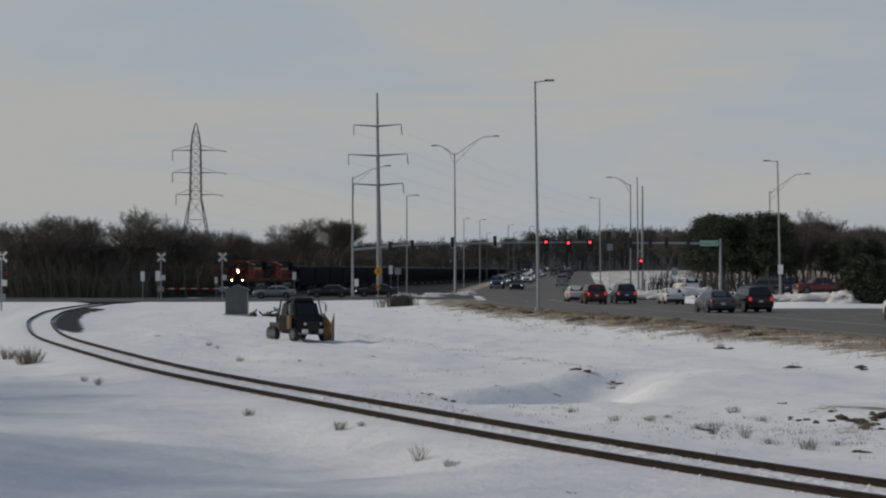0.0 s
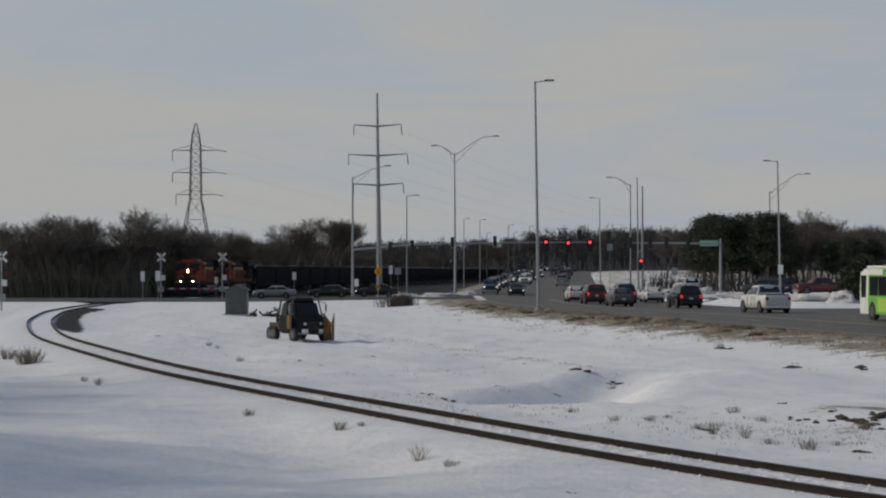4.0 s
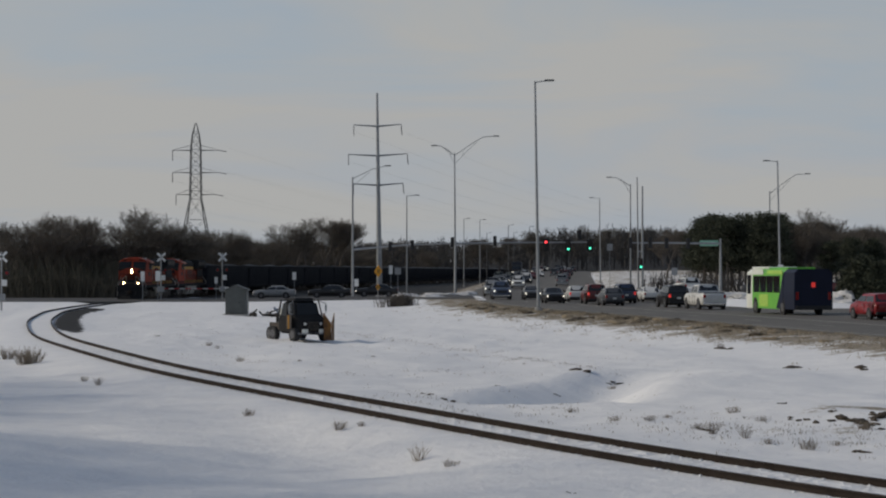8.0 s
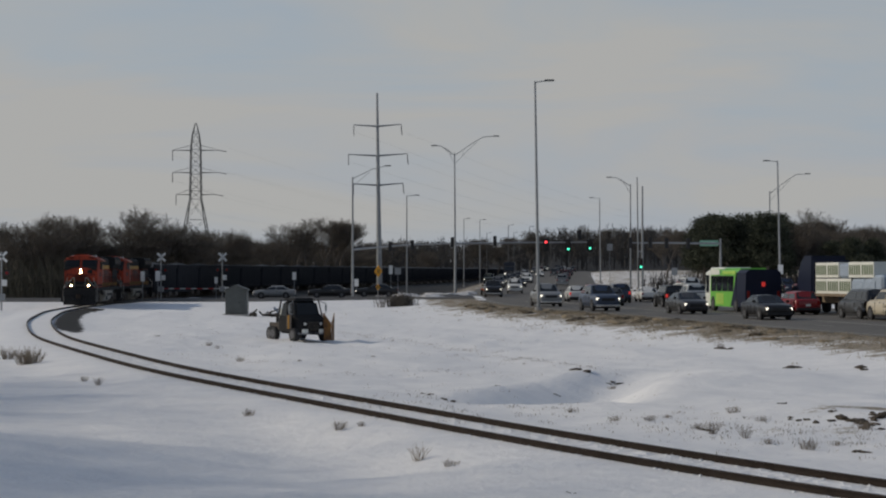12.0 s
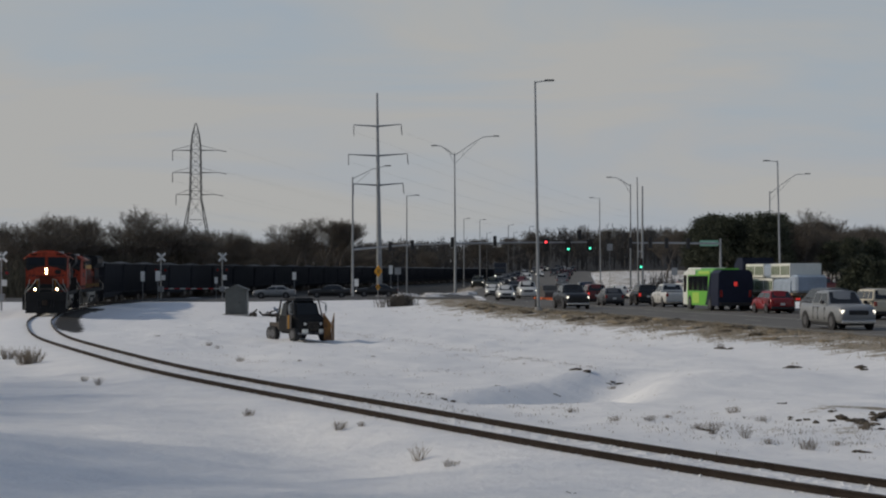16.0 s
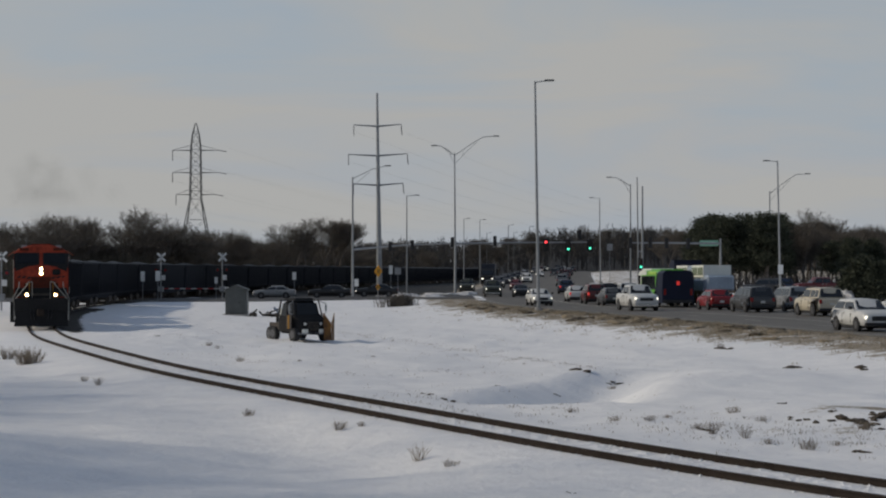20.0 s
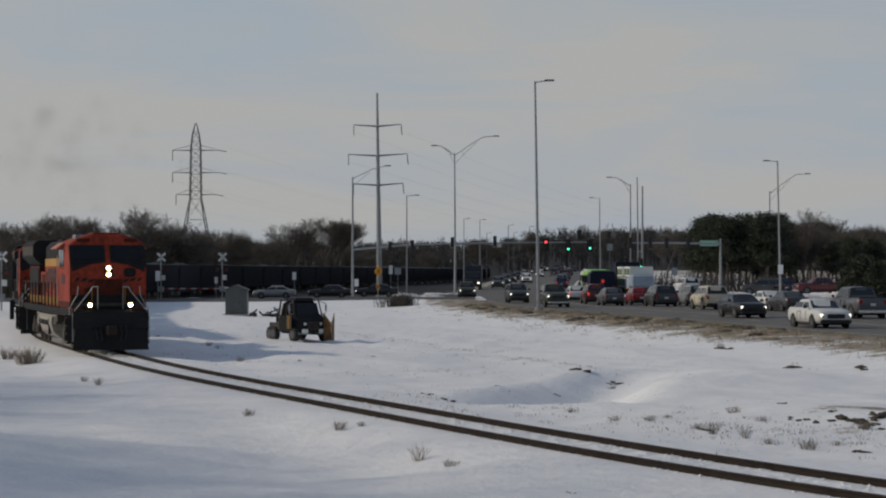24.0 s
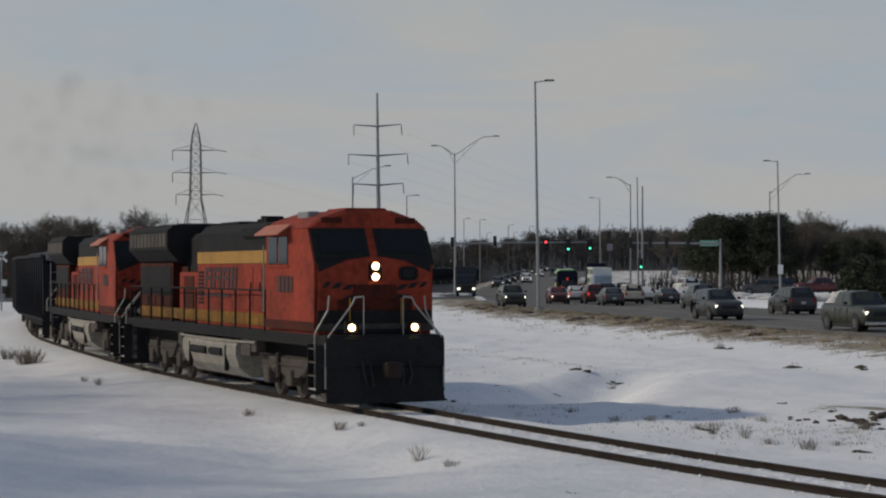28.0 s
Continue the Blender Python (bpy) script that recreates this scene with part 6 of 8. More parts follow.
# railway crossing
crossing_signal(-31.3, 232, "grey railway crossing signal with white crossbuck and lowered gate")
crossing_signal(-24.6, 233, "grey railway crossing signal with crossbuck and striped lowered gate arm", gate=-6.6)
crossing_signal(-38.65, 183, "grey railway crossing signal with white crossbuck in snow")
for x, y, h, w, hs, mt, nm, lb, dm in ((-31.6, 220, 3.2, 0.42, 1.05, "white", "road_sign", "white upright plate sign on a post", False), (-30.0, 220, 3.2, 0.5, 1.05, "white", "road_sign", "white upright plate sign on a post", False),
                             (-16.5, 232, 3.0, 0.42, 0.85, "white", "road_sign", "white regulatory sign behind the street", False), (-6.9, 222, 3.6, 0.95, 0.9, "signyellow", "warning_sign", "yellow diamond warning sign", True),
                             (-6.9, 221.5, 1.6, 0.5, 0.5, "signyellow", "warning_sign", "small yellow diamond sign near the ground", True), (-6.0, 240, 3.6, 0.42, 1.0, "white", "road_sign", "white sign on a post", False),
                             (-5.4, 250, 3.7, 0.75, 0.75, "steel", "road_sign", "grey back of a road sign", False), (-10.6, 256, 2.6, 0.5, 0.9, "white", "road_sign", "white sign on a pole", False),
                             (23.8, 215, 3.1, 0.6, 0.8, "steel", "road_sign", "white road sign at the far kerb", False), (36.0, 223, 3.3, 0.55, 1.0, "white", "road_sign", "white road sign at the far kerb", False),
                             (-25.5, 235, 2.5, 0.35, 0.7, "white", "road_sign", "small white sign near the railway", False), (22.5, 282, 6.4, 0.75, 0.9, "steel", "road_sign", "grey lane sign over the road", False)):
    sg = post_sign(x, y, h, w, hs, mt, nm, lb, dm)
    if dm:
        sg.matrix_basis = sg.matrix_basis @ pose(0, 0, 0, 0, 0, 52)
        bm = B()
        for q in (-0.12, 0.12):
            box(bm, q - 0.05, q + 0.05, -0.056, -0.05, h - w * 0.7 - 0.22 * w, h - w * 0.7 + 0.22 * w)
        part("symbol", bm, "black", sg)


def relay_shed(x, y):
    P = thing("relay_hut", "grey metal railway relay hut with gabled roof in snow", "shed", "", Matrix.Translation((x, y, at_ground(x, y))))
    bm = B()
    box(bm, -0.86, 0.86, -0.9, 0.9, 0.1, 2.05, 0.02)
    w = part("wall", bm, "shed", P)
    for k in range(9):
        bm = B()
        box(bm, -0.8 + k * 0.19, -0.77 + k * 0.19, -0.915, -0.902, 0.15, 2.0)
        part("siding_rib", bm, "shed", w)
    bm = B()
    slab(bm, [(-0.98, 2.03), (0, 2.42), (0.98, 2.03), (0.98, 2.10), (0, 2.5), (-0.98, 2.10)], -1.0, 1.0)
    part("roof", bm, "shed", P)
    bm = B()
    slab(bm, [(-0.86, 2.04), (0.86, 2.04), (0, 2.4)], -0.88, 0.88)
    part("gable", bm, "shed", P)
    bm = B()
    box(bm, -1.1, 1.1, -1.1, 1.1, -0.2, 0.1, 0.02)
    part("plinth", bm, "concrete", P)
    bm = B()
    box(bm, -0.4, 0.4, -0.925, -0.905, 0.2, 1.9, 0.01)
    d = part("door", bm, "shed", P)
    bm = B()
    box(bm, 0.25, 0.32, -0.95, -0.92, 1.0, 1.12)
    part("handle", bm, "black", d)


relay_shed(-16.75, 170)


def plow_truck(x, y):
    P = thing("utility_vehicle", "black enclosed utility vehicle with yellow snow blade, parked in snow", "utility vehicle", "", pose(x, y, at_ground(x, y) - 0.06, 0, 0, -58))
    P.scale = (1.06, 1.06, 1.08)
    bm = B()
    st = [(-0.95, 0.70, 0.42, 1.15), (-0.85, 0.78, 0.36, 1.25), (0.55, 0.78, 0.34, 1.22), (1.0, 0.72, 0.36, 1.0), (1.12, 0.58, 0.42, 0.85)]
    loft(bm, [ring(a, b, c, d) for a, b, c, d in st])
    part("body", bm, "loco_black", P)
    bm = B()
    loft(bm, [[(0.62, -0.74, 1.15), (0.62, 0.74, 1.15), (0.38, 0.64, 1.93), (0.38, -0.64, 1.93)], [(-0.86, -0.74, 1.15), (-0.86, 0.74, 1.15), (-0.78, 0.64, 1.93), (-0.78, -0.64, 1.93)]])
    bmesh.ops.bevel(bm, geom=[e for e in bm.edges if max(v.co.z for v in e.verts) > 1.5], offset=0.16, segments=3, affect="EDGES")
    part("cab_glass", bm, "loco_glass", P)
    bm = B()
    loft(bm, [[(0.36, -0.60, 1.86), (0.36, 0.60, 1.86), (0.2, 0.42, 2.0), (0.2, -0.42, 2.0)], [(-0.84, -0.60, 1.86), (-0.84, 0.60, 1.86), (-0.7, 0.42, 2.0), (-0.7, -0.42, 2.0)]])
    part("roof", bm, "loco_black", P)
    for s in (-1, 1):
        for a, b, z, r in ((0.64, 0.42, 1.15, 0.035), (-0.1, -0.15, 1.2, 0.035), (-0.9, -0.82, 1.15, 0.045)):
            bm = B()
            rail_line(bm, [(a, s * 0.755, z), (b, s * 0.66, 1.92)], r)
            part("cab_pillar", bm, "black", P)
        bm = B()
        box(bm, -0.78, 0.5, s * 0.785 - 0.02, s * 0.785 + 0.02, 0.45, 1.18, 0.02)
        part("door", bm, "loco_black", P)
        bm = B()
        rail_line(bm, [(0.55, s * 0.74, 1.25), (0.6, s * 0.98, 1.3), (0.6, s * 0.98, 1.75), (0.45, s * 0.68, 1.85)], 0.018)
        box(bm, 0.58, 0.62, s * 0.98 - 0.05, s * 0.98 + 0.05, 1.4, 1.68, 0.01)
        part("mirror", bm, "steel", P)
        bm = B()
        rod(bm, (1.08, s * 0.42, 0.82), (1.15, s * 0.42, 0.82), 0.07, n=10)
        part("headlamp", bm, "head", P)
        for xx in (-1.35, -1.72):
            wheel(P, xx, s * 0.72, 0.33, 0.24)
        wheel(P, 0.75, s * 0.78, 0.33, 0.26)
    bm = B()
    for i in range(6):
        box(bm, 1.10, 1.14, -0.3, 0.3, 0.52 + i * 0.07, 0.55 + i * 0.07)
    part("grille", bm, "underframe", P)
    bm = B()
    rail_line(bm, [(1.0, -0.78, 0.38), (1.16, -0.6, 0.38), (1.16, 0.6, 0.38), (1.0, 0.78, 0.38)], 0.05)
    part("bumper", bm, "steel", P, "dull steel tube bumper")
    bm = B()
    box(bm, -1.95, -0.95, -0.68, 0.68, 0.5, 0.66, 0.02)
    for yy in (-0.68, 0.68):
        box(bm, -1.95, -0.95, yy - 0.02, yy + 0.02, 0.66, 0.85)
    part("cargo_bed", bm, "underframe", P)
    bm = B()
    rod(bm, (-1.08, -0.45, 0.66), (-1.08, -0.45, 1.5), 0.13, n=12)
    part("tank", bm, "cratewhite", P, "pale upright tank")
    bm = B()
    rail_line(bm, [(-1.9, -0.3, 0.7), (-1.95, -0.3, 1.25), (-2.1, -0.2, 1.1), (-2.2, -0.1, 0.9)], 0.06)
    rail_line(bm, [(-1.9, 0.3, 0.7), (-2.1, 0.1, 0.75), (-2.3, 0.0, 0.7)], 0.07)
    part("boom", bm, "underframe", P)
    bm = B()
    for s in (-1, 1):
        v = [(1.58, 0.78 + s * 0.02, 0.05), (1.3, 0.78 + s * 0.27, 0.05), (1.28, 0.78 + s * 0.29, 1.32), (1.52, 0.78 + s * 0.02, 0.85)]
        loft(bm, [v, [(a - 0.06, b, c) for a, b, c in v]])
    part("snow_blade", bm, "rustyellow", P, "yellow rust-streaked snow blade")
    bm = B()
    for s in (-1, 1):
        rail_line(bm, [(1.0, s * 0.3, 0.45), (1.35, 0.5 + s * 0.3, 0.35)], 0.05)
        rail_line(bm, [(1.12, s * 0.7, 0.42), (1.2, -s * 0.1, 0.36)], 0.045)
    part("blade_arm", bm, "black", P)
    bm = B()
    box(bm, 0.35, 0.80, -1.0, -0.94, 0.60, 1.22, 0.02)
    part("marker_board", bm, "underframe", P, "pale marker board with yellow stripe")
    bm = B()
    box(bm, 0.50, 0.66, -1.014, -1.002, 0.60, 1.22)
    part("marker_stripe", bm, "dirty_yellow", P)
    for a in (-0.45, 0.45):
        bm = B()
        box(bm, 1.14, 1.22, a - 0.16, a + 0.16, 0.40, 0.58, 0.03)
        part("work_lamp", bm, "cratewhite", P)
    bm = B()
    loft(bm, [[(1.0, -0.7, 1.0), (1.0, 0.7, 1.0), (0.62, 0.72, 1.24), (0.62, -0.72, 1.24)], [(1.02, -0.66, 0.98), (1.02, 0.66, 0.98), (0.64, 0.68, 1.22), (0.64, -0.68, 1.22)]])
    part("bonnet", bm, "loco_black", P)


plow_truck(-7.1, 105)


def scrap_pile(x, y):
    P = thing("equipment_pile", "pile of dark implements and bars lying in snow", "equipment", "", Matrix.Translation((x, y, at_ground(x, y))))
    rg = random.Random(77)
    for i in range(16):
        bm = B()
        a = Vector((rg.uniform(-1.6, 1.4), rg.uniform(-0.6, 0.6), rg.uniform(0.05, 0.35)))
        b = a + Vector((rg.uniform(-0.9, 0.9), rg.uniform(-0.3, 0.3), rg.uniform(-0.05, 0.45)))
        b.z = max(b.z, 0.02)
        rod(bm, a, b, rg.uniform(0.03, 0.1), n=6)
        part("bar", bm, rg.choice(["underframe", "black", "tarp", "black"]), P)
    for i in range(4):
        bm = B()
        cx = rg.uniform(-1.4, 1.2)
        box(bm, cx - 0.25, cx + 0.3, -0.3, 0.3, -0.05, rg.uniform(0.15, 0.4), 0.04)
        part("crate", bm, rg.choice(["black", "underframe"]), P)


scrap_pile(-14.2, 166)

# cars that stand still on the side street and in the lots
for kind, col, x, y, a, lit, where in (("sedan", "black", -12.9, 238, 180, False, "waiting at the crossing"), ("sedan", "silver", -19.3, 239, 180, False, "waiting at the crossing"), ("sedan", "black", -7.6, 240, 180, True, "waiting at the crossing"),
                                  ("suv", "darkgrey", 35.5, 232, 170, False, "parked in the snowy lot"), ("pickup", "maroon", 42.5, 236, 190, False, "parked in the snowy lot"), ("suv", "silver", 56, 245, 175, False, "parked in the snowy lot"),
                                  ("sedan", "grey", 60, 246, 180, False, "parked in the snowy lot"), ("sedan", "white", 52, 246, 90, False, "parked in the snowy lot"), ("suv", "white", 27, 232, 100, False, "waiting on the far road"),
                                  ("suv", "navy", 39.0, 242, 100, False, "parked in the snowy lot")):
    car(kind, col, lit, pose(x, y, 0.1 + 0.3 * float(smooth(-25, 2, x)) if x < 3 else at_ground(x, y), 0, 0, a), where, "standing cars")
for i in range(26):
    y = 320 + i * 17 + random.uniform(-4, 4)
    ln = random.choice([0.0, 3.1, 0.0, 6.2, 9.6])
    way = -1 if ln < 5 else 1
    car(random.choice(["suv", "sedan", "suv", "pickup"]), random.choice(["white", "black", "grey", "silver", "darkgrey", "maroon"]), way < 0, lane_pose(ln, y, way), "in slow traffic on the distant road", "distant cars")

# ---- trees ----
def seg_mesh(segs, sides=3):
    """A mesh of tapered sticks: (a, b, ra, rb)."""
    a = np.array([s[0] for s in segs]); b = np.array([s[1] for s in segs])
    ra = np.array([s[2] for s in segs])[:, None]; rb = np.array([s[3] for s in segs])[:, None]
    d = b - a
    d /= np.maximum(np.linalg.norm(d, axis=1, keepdims=True), 1e-9)
    ref = np.where(np.abs(d[:, 2:3]) > 0.9, np.array([[1.0, 0, 0]]), np.array([[0, 0, 1.0]]))
    u = np.cross(d, ref)
    u /= np.linalg.norm(u, axis=1, keepdims=True)
    v = np.cross(d, u)
    vs = []
    for c, r in ((a, ra), (b, rb)):
        for k in range(sides):
            t = math.tau * k / sides
            vs.append(c + r * (u * math.cos(t) + v * math.sin(t)))
    n = len(segs)
    V = np.stack(vs, 1).reshape(-1, 3)
    base = np.arange(n)[:, None] * 2 * sides
    F = [base + np.array([[k, (k + 1) % sides, sides + (k + 1) % sides, sides + k]]) for k in range(sides)]
    return V, np.concatenate(F)


def mesh_part(name, V, F, material, parent):
    me = bpy.data.meshes.new(name)
    me.from_pydata(V.tolist(), [], F.tolist())
    me.materials.append(M[material])
    ob = new(name, me)
    ob.parent = parent
    return ob


def bare_tree(seed, h, spread=0.55, forks=4, depth=6):
    rg = random.Random(seed)
    big, fine = [], []

    def grow(p, d, ln, r, lev):
        n = 3 if lev < 2 else 2
        for k in range(n):
            d2 = (d + Vector((rg.gauss(0, 0.12), rg.gauss(0, 0.12), rg.gauss(0.03, 0.08)))).normalized()
            q = p + d2 * ln / n
            r2 = r * (0.86 if lev < depth else 0.7)
            (big if lev < 3 else fine).append((tuple(p), tuple(q), r, r2))
            if lev < depth and (k > 0 or lev > 0):
                for _ in range(rg.choice((1, 2)) if lev < 3 else rg.choice((1, 2, 2))):
                    ang = rg.uniform(0, math.tau)
                    t = Vector((math.cos(ang), math.sin(ang), 0))
                    nd = (d2 * (1 - spread) + t * spread * rg.uniform(0.7, 1.3) + Vector((0, 0, 0.18))).normalized()
                    grow(q, nd, ln * rg.uniform(0.55, 0.78), r2 * rg.uniform(0.45, 0.65), lev + 1)
            p, d, r = q, d2, r2
        if lev < depth:
            grow(p, d, ln * 0.66, r, lev + 1)

    grow(Vector((0, 0, -0.3)), Vector((0, 0, 1)), h * 0.36, h * 0.020, 0)
    T = thing("bare_tree", "leafless grey-brown deciduous tree in winter", "tree", "bare trees")
    zs = max(s[1][2] for s in big + fine)
    k = h / zs
    V, F = seg_mesh(big, 6)
    mesh_part("trunk", V * k, F, "bark", T)
    fine = [(a, b, max(ra * 0.8, 0.012 / k), max(rb * 0.8, 0.008 / k)) for a, b, ra, rb in fine]
    V, F = seg_mesh(fine, 3)
    mesh_part("crown", V * k, F, "twig", T)
    return T


def clumps(rg, centres, size, n, flat=0.6, blade=1.0):
    """Many small leaf blades scattered in blobs."""
    vs, fs = [], []
    for c in centres:
        for _ in range(n):
            o = np.array([rg.gauss(0, 1), rg.gauss(0, 1), rg.gauss(0, flat)]) * size * 0.55
            d1 = np.array([rg.gauss(0, 1), rg.gauss(0, 1), rg.gauss(0, 0.6)])
            d2 = np.array([rg.gauss(0, 1), rg.gauss(0, 1), rg.gauss(0, 0.6)])
            d1, d2 = d1 / np.linalg.norm(d1) * size * 0.35 * blade, d2 / np.linalg.norm(d2) * size * 0.14 * blade
            i = len(vs)
            p = np.array(c) + o
            vs += [p - d1, p + d2, p + d1, p - d2]
            fs.append((i, i + 1, i + 2, i + 3))
    return np.array(vs), np.array(fs)


def pine(seed, h):
    rg = random.Random(seed)
    T = thing("pine_tree", "dark green pine tree with bare lower trunk", "tree", "pine trees")
    cs = []
    segs = [((0, 0, -0.3), (0.1, 0, h * 0.5), h * 0.022, h * 0.016), ((0.1, 0, h * 0.5), (0, 0.1, h * 0.97), h * 0.016, 0.03)]
    for _ in range(46):
        z = h * rg.uniform(0.30, 0.97)
        a = rg.uniform(0, math.tau)
        ln = h * 0.34 * (1.12 - (z / h)) ** 0.6 * rg.uniform(0.6, 1.1)
        e = (math.cos(a) * ln, math.sin(a) * ln, z + ln * rg.uniform(0.05, 0.35))
        segs.append(((0, 0, z), e, 0.05, 0.02))
        for k in (0.45, 0.7, 0.9, 1.05):
            cs.append((e[0] * k, e[1] * k, z + (e[2] - z) * k + 0.1))
    V, F = seg_mesh(segs, 6)
    mesh_part("trunk", V, F, "bark", T)
    V, F = clumps(rg, cs, h * 0.10, 46, 0.5, 0.6)
    mesh_part("crown", V, F, "needle", T)
    return T


def juniper(seed, h, w):
    rg = random.Random(seed)
    T = thing("juniper_bush", "dense dark evergreen bush in snow", "bush", "evergreen bushes")
    cs = []
    for _ in range(260):
        z = rg.uniform(0.0, 1.0)
        rr = w * (1 - 0.65 * z ** 1.6) * math.sqrt(rg.uniform(0.2, 1)) * rg.uniform(0.8, 1.1)
        a = rg.uniform(0, math.tau)
        cs.append((math.cos(a) * rr, math.sin(a) * rr, z * h))
    V, F = seg_mesh([((0, 0, -0.2), (0, 0, h * 0.7), 0.12, 0.05)] + [((0, 0, 0.3), (c[0] * 0.8, c[1] * 0.8, c[2]), 0.03, 0.01) for c in cs[::6]], 5)
    mesh_part("trunk", V, F, "bark", T)
    V, F = clumps(rg, cs, h * 0.16, 64, 1.0)
    mesh_part("crown", V, F, "needle", T)
    return T


def brush(name, label, spots, h, seed, fat=1.0, stems=26, wide=1.5, material="twig"):
    """A thicket of thin upright stems, as one mass."""
    rg = random.Random(seed)
    segs = []
    for x, y in spots:
        z = at_ground(x, y)
        for _ in range(stems):
            px, py = x + rg.gauss(0, wide), y + rg.gauss(0, wide)
            hh = h * rg.uniform(0.35, 1.0)
            p = Vector((px, py, z - 0.1))
            d = Vector((rg.gauss(0, 0.22), rg.gauss(0, 0.22), 1))
            q = p + d * hh * 0.5
            e = q + (d + Vector((rg.gauss(0, 0.3), rg.gauss(0, 0.3), 0))) * hh * 0.5
            segs += [(tuple(p), tuple(q), 0.05 * fat, 0.04 * fat), (tuple(q), tuple(e), 0.04 * fat, 0.02 * fat)]
            for _ in range(3):
                f = q + Vector((rg.gauss(0, 0.5), rg.gauss(0, 0.5), abs(rg.gauss(0, 0.5)))) * hh * 0.35
                segs.append((tuple(q), tuple(f), 0.03 * fat, 0.015 * fat))
    V, F = seg_mesh(segs, 3)
    me = bpy.data.meshes.new(name)
    me.from_pydata(V.tolist(), [], F.tolist())
    me.materials.append(M[material])
    tagged(new(name, me), label, "undergrowth", kind="stuff")


def crowns(name, label, spots, h, seed):
    """Far trees as one mass: a stem and a rounded cloud of twigs for each."""
    rg = random.Random(seed)
    z = ground_z(np.array([p[0] for p in spots]), np.array([p[1] for p in spots]))
    segs = []
    for (x, y), g in zip(spots, z):
        hh, w = h * rg.uniform(0.65, 1.05), rg.uniform(2.6, 4.6)
        top = Vector((x, y, g + hh * 0.55))
        segs.append(((x, y, g - 0.5), tuple(top), 0.28, 0.16))
        for _ in range(46):
            d = Vector((rg.gauss(0, 1), rg.gauss(0, 1), rg.gauss(0, 1))).normalized() * rg.uniform(0.35, 1.0)
            p = top + Vector((d.x * w, d.y * w, d.z * hh * 0.46))
            q = p + Vector((d.x + rg.gauss(0, 0.4), d.y + rg.gauss(0, 0.4), abs(d.z) + 0.6)) * rg.uniform(0.6, 1.6)
            segs.append((tuple(p), tuple(q), 0.13, 0.05))
    V, F = seg_mesh(segs, 3)
    me = bpy.data.meshes.new(name)
    me.from_pydata(V.tolist(), [], F.tolist())
    me.materials.append(M["woods"])
    tagged(new(name, me), label, "woods", kind="stuff")


def place(protos, x, y, s, z=None):
    t = random.choice(protos)
    m = pose(x, y, (at_ground(x, y) if z is None else z), 0, 0, random.uniform(0, 360))
    if t.get("used"):
        o = copy_thing(t, m)
    else:
        o, t["used"] = t, 1
        o.matrix_basis = m
    o.scale = (s, s, s)
    return o


_far = TRACK[(TRACK[:, 1] > 206) & (TRACK[:, 1] < 900)]
_bearing = _far[:, 0] / _far[:, 1]


def behind_train(x, y):
    """How far back a plant on this line of sight must stand to be behind the railway."""
    b = x / y
    return float(np.interp(-b, -_bearing, _far[:, 1])) + 12 if -0.165 < b < 0.02 else 0.0


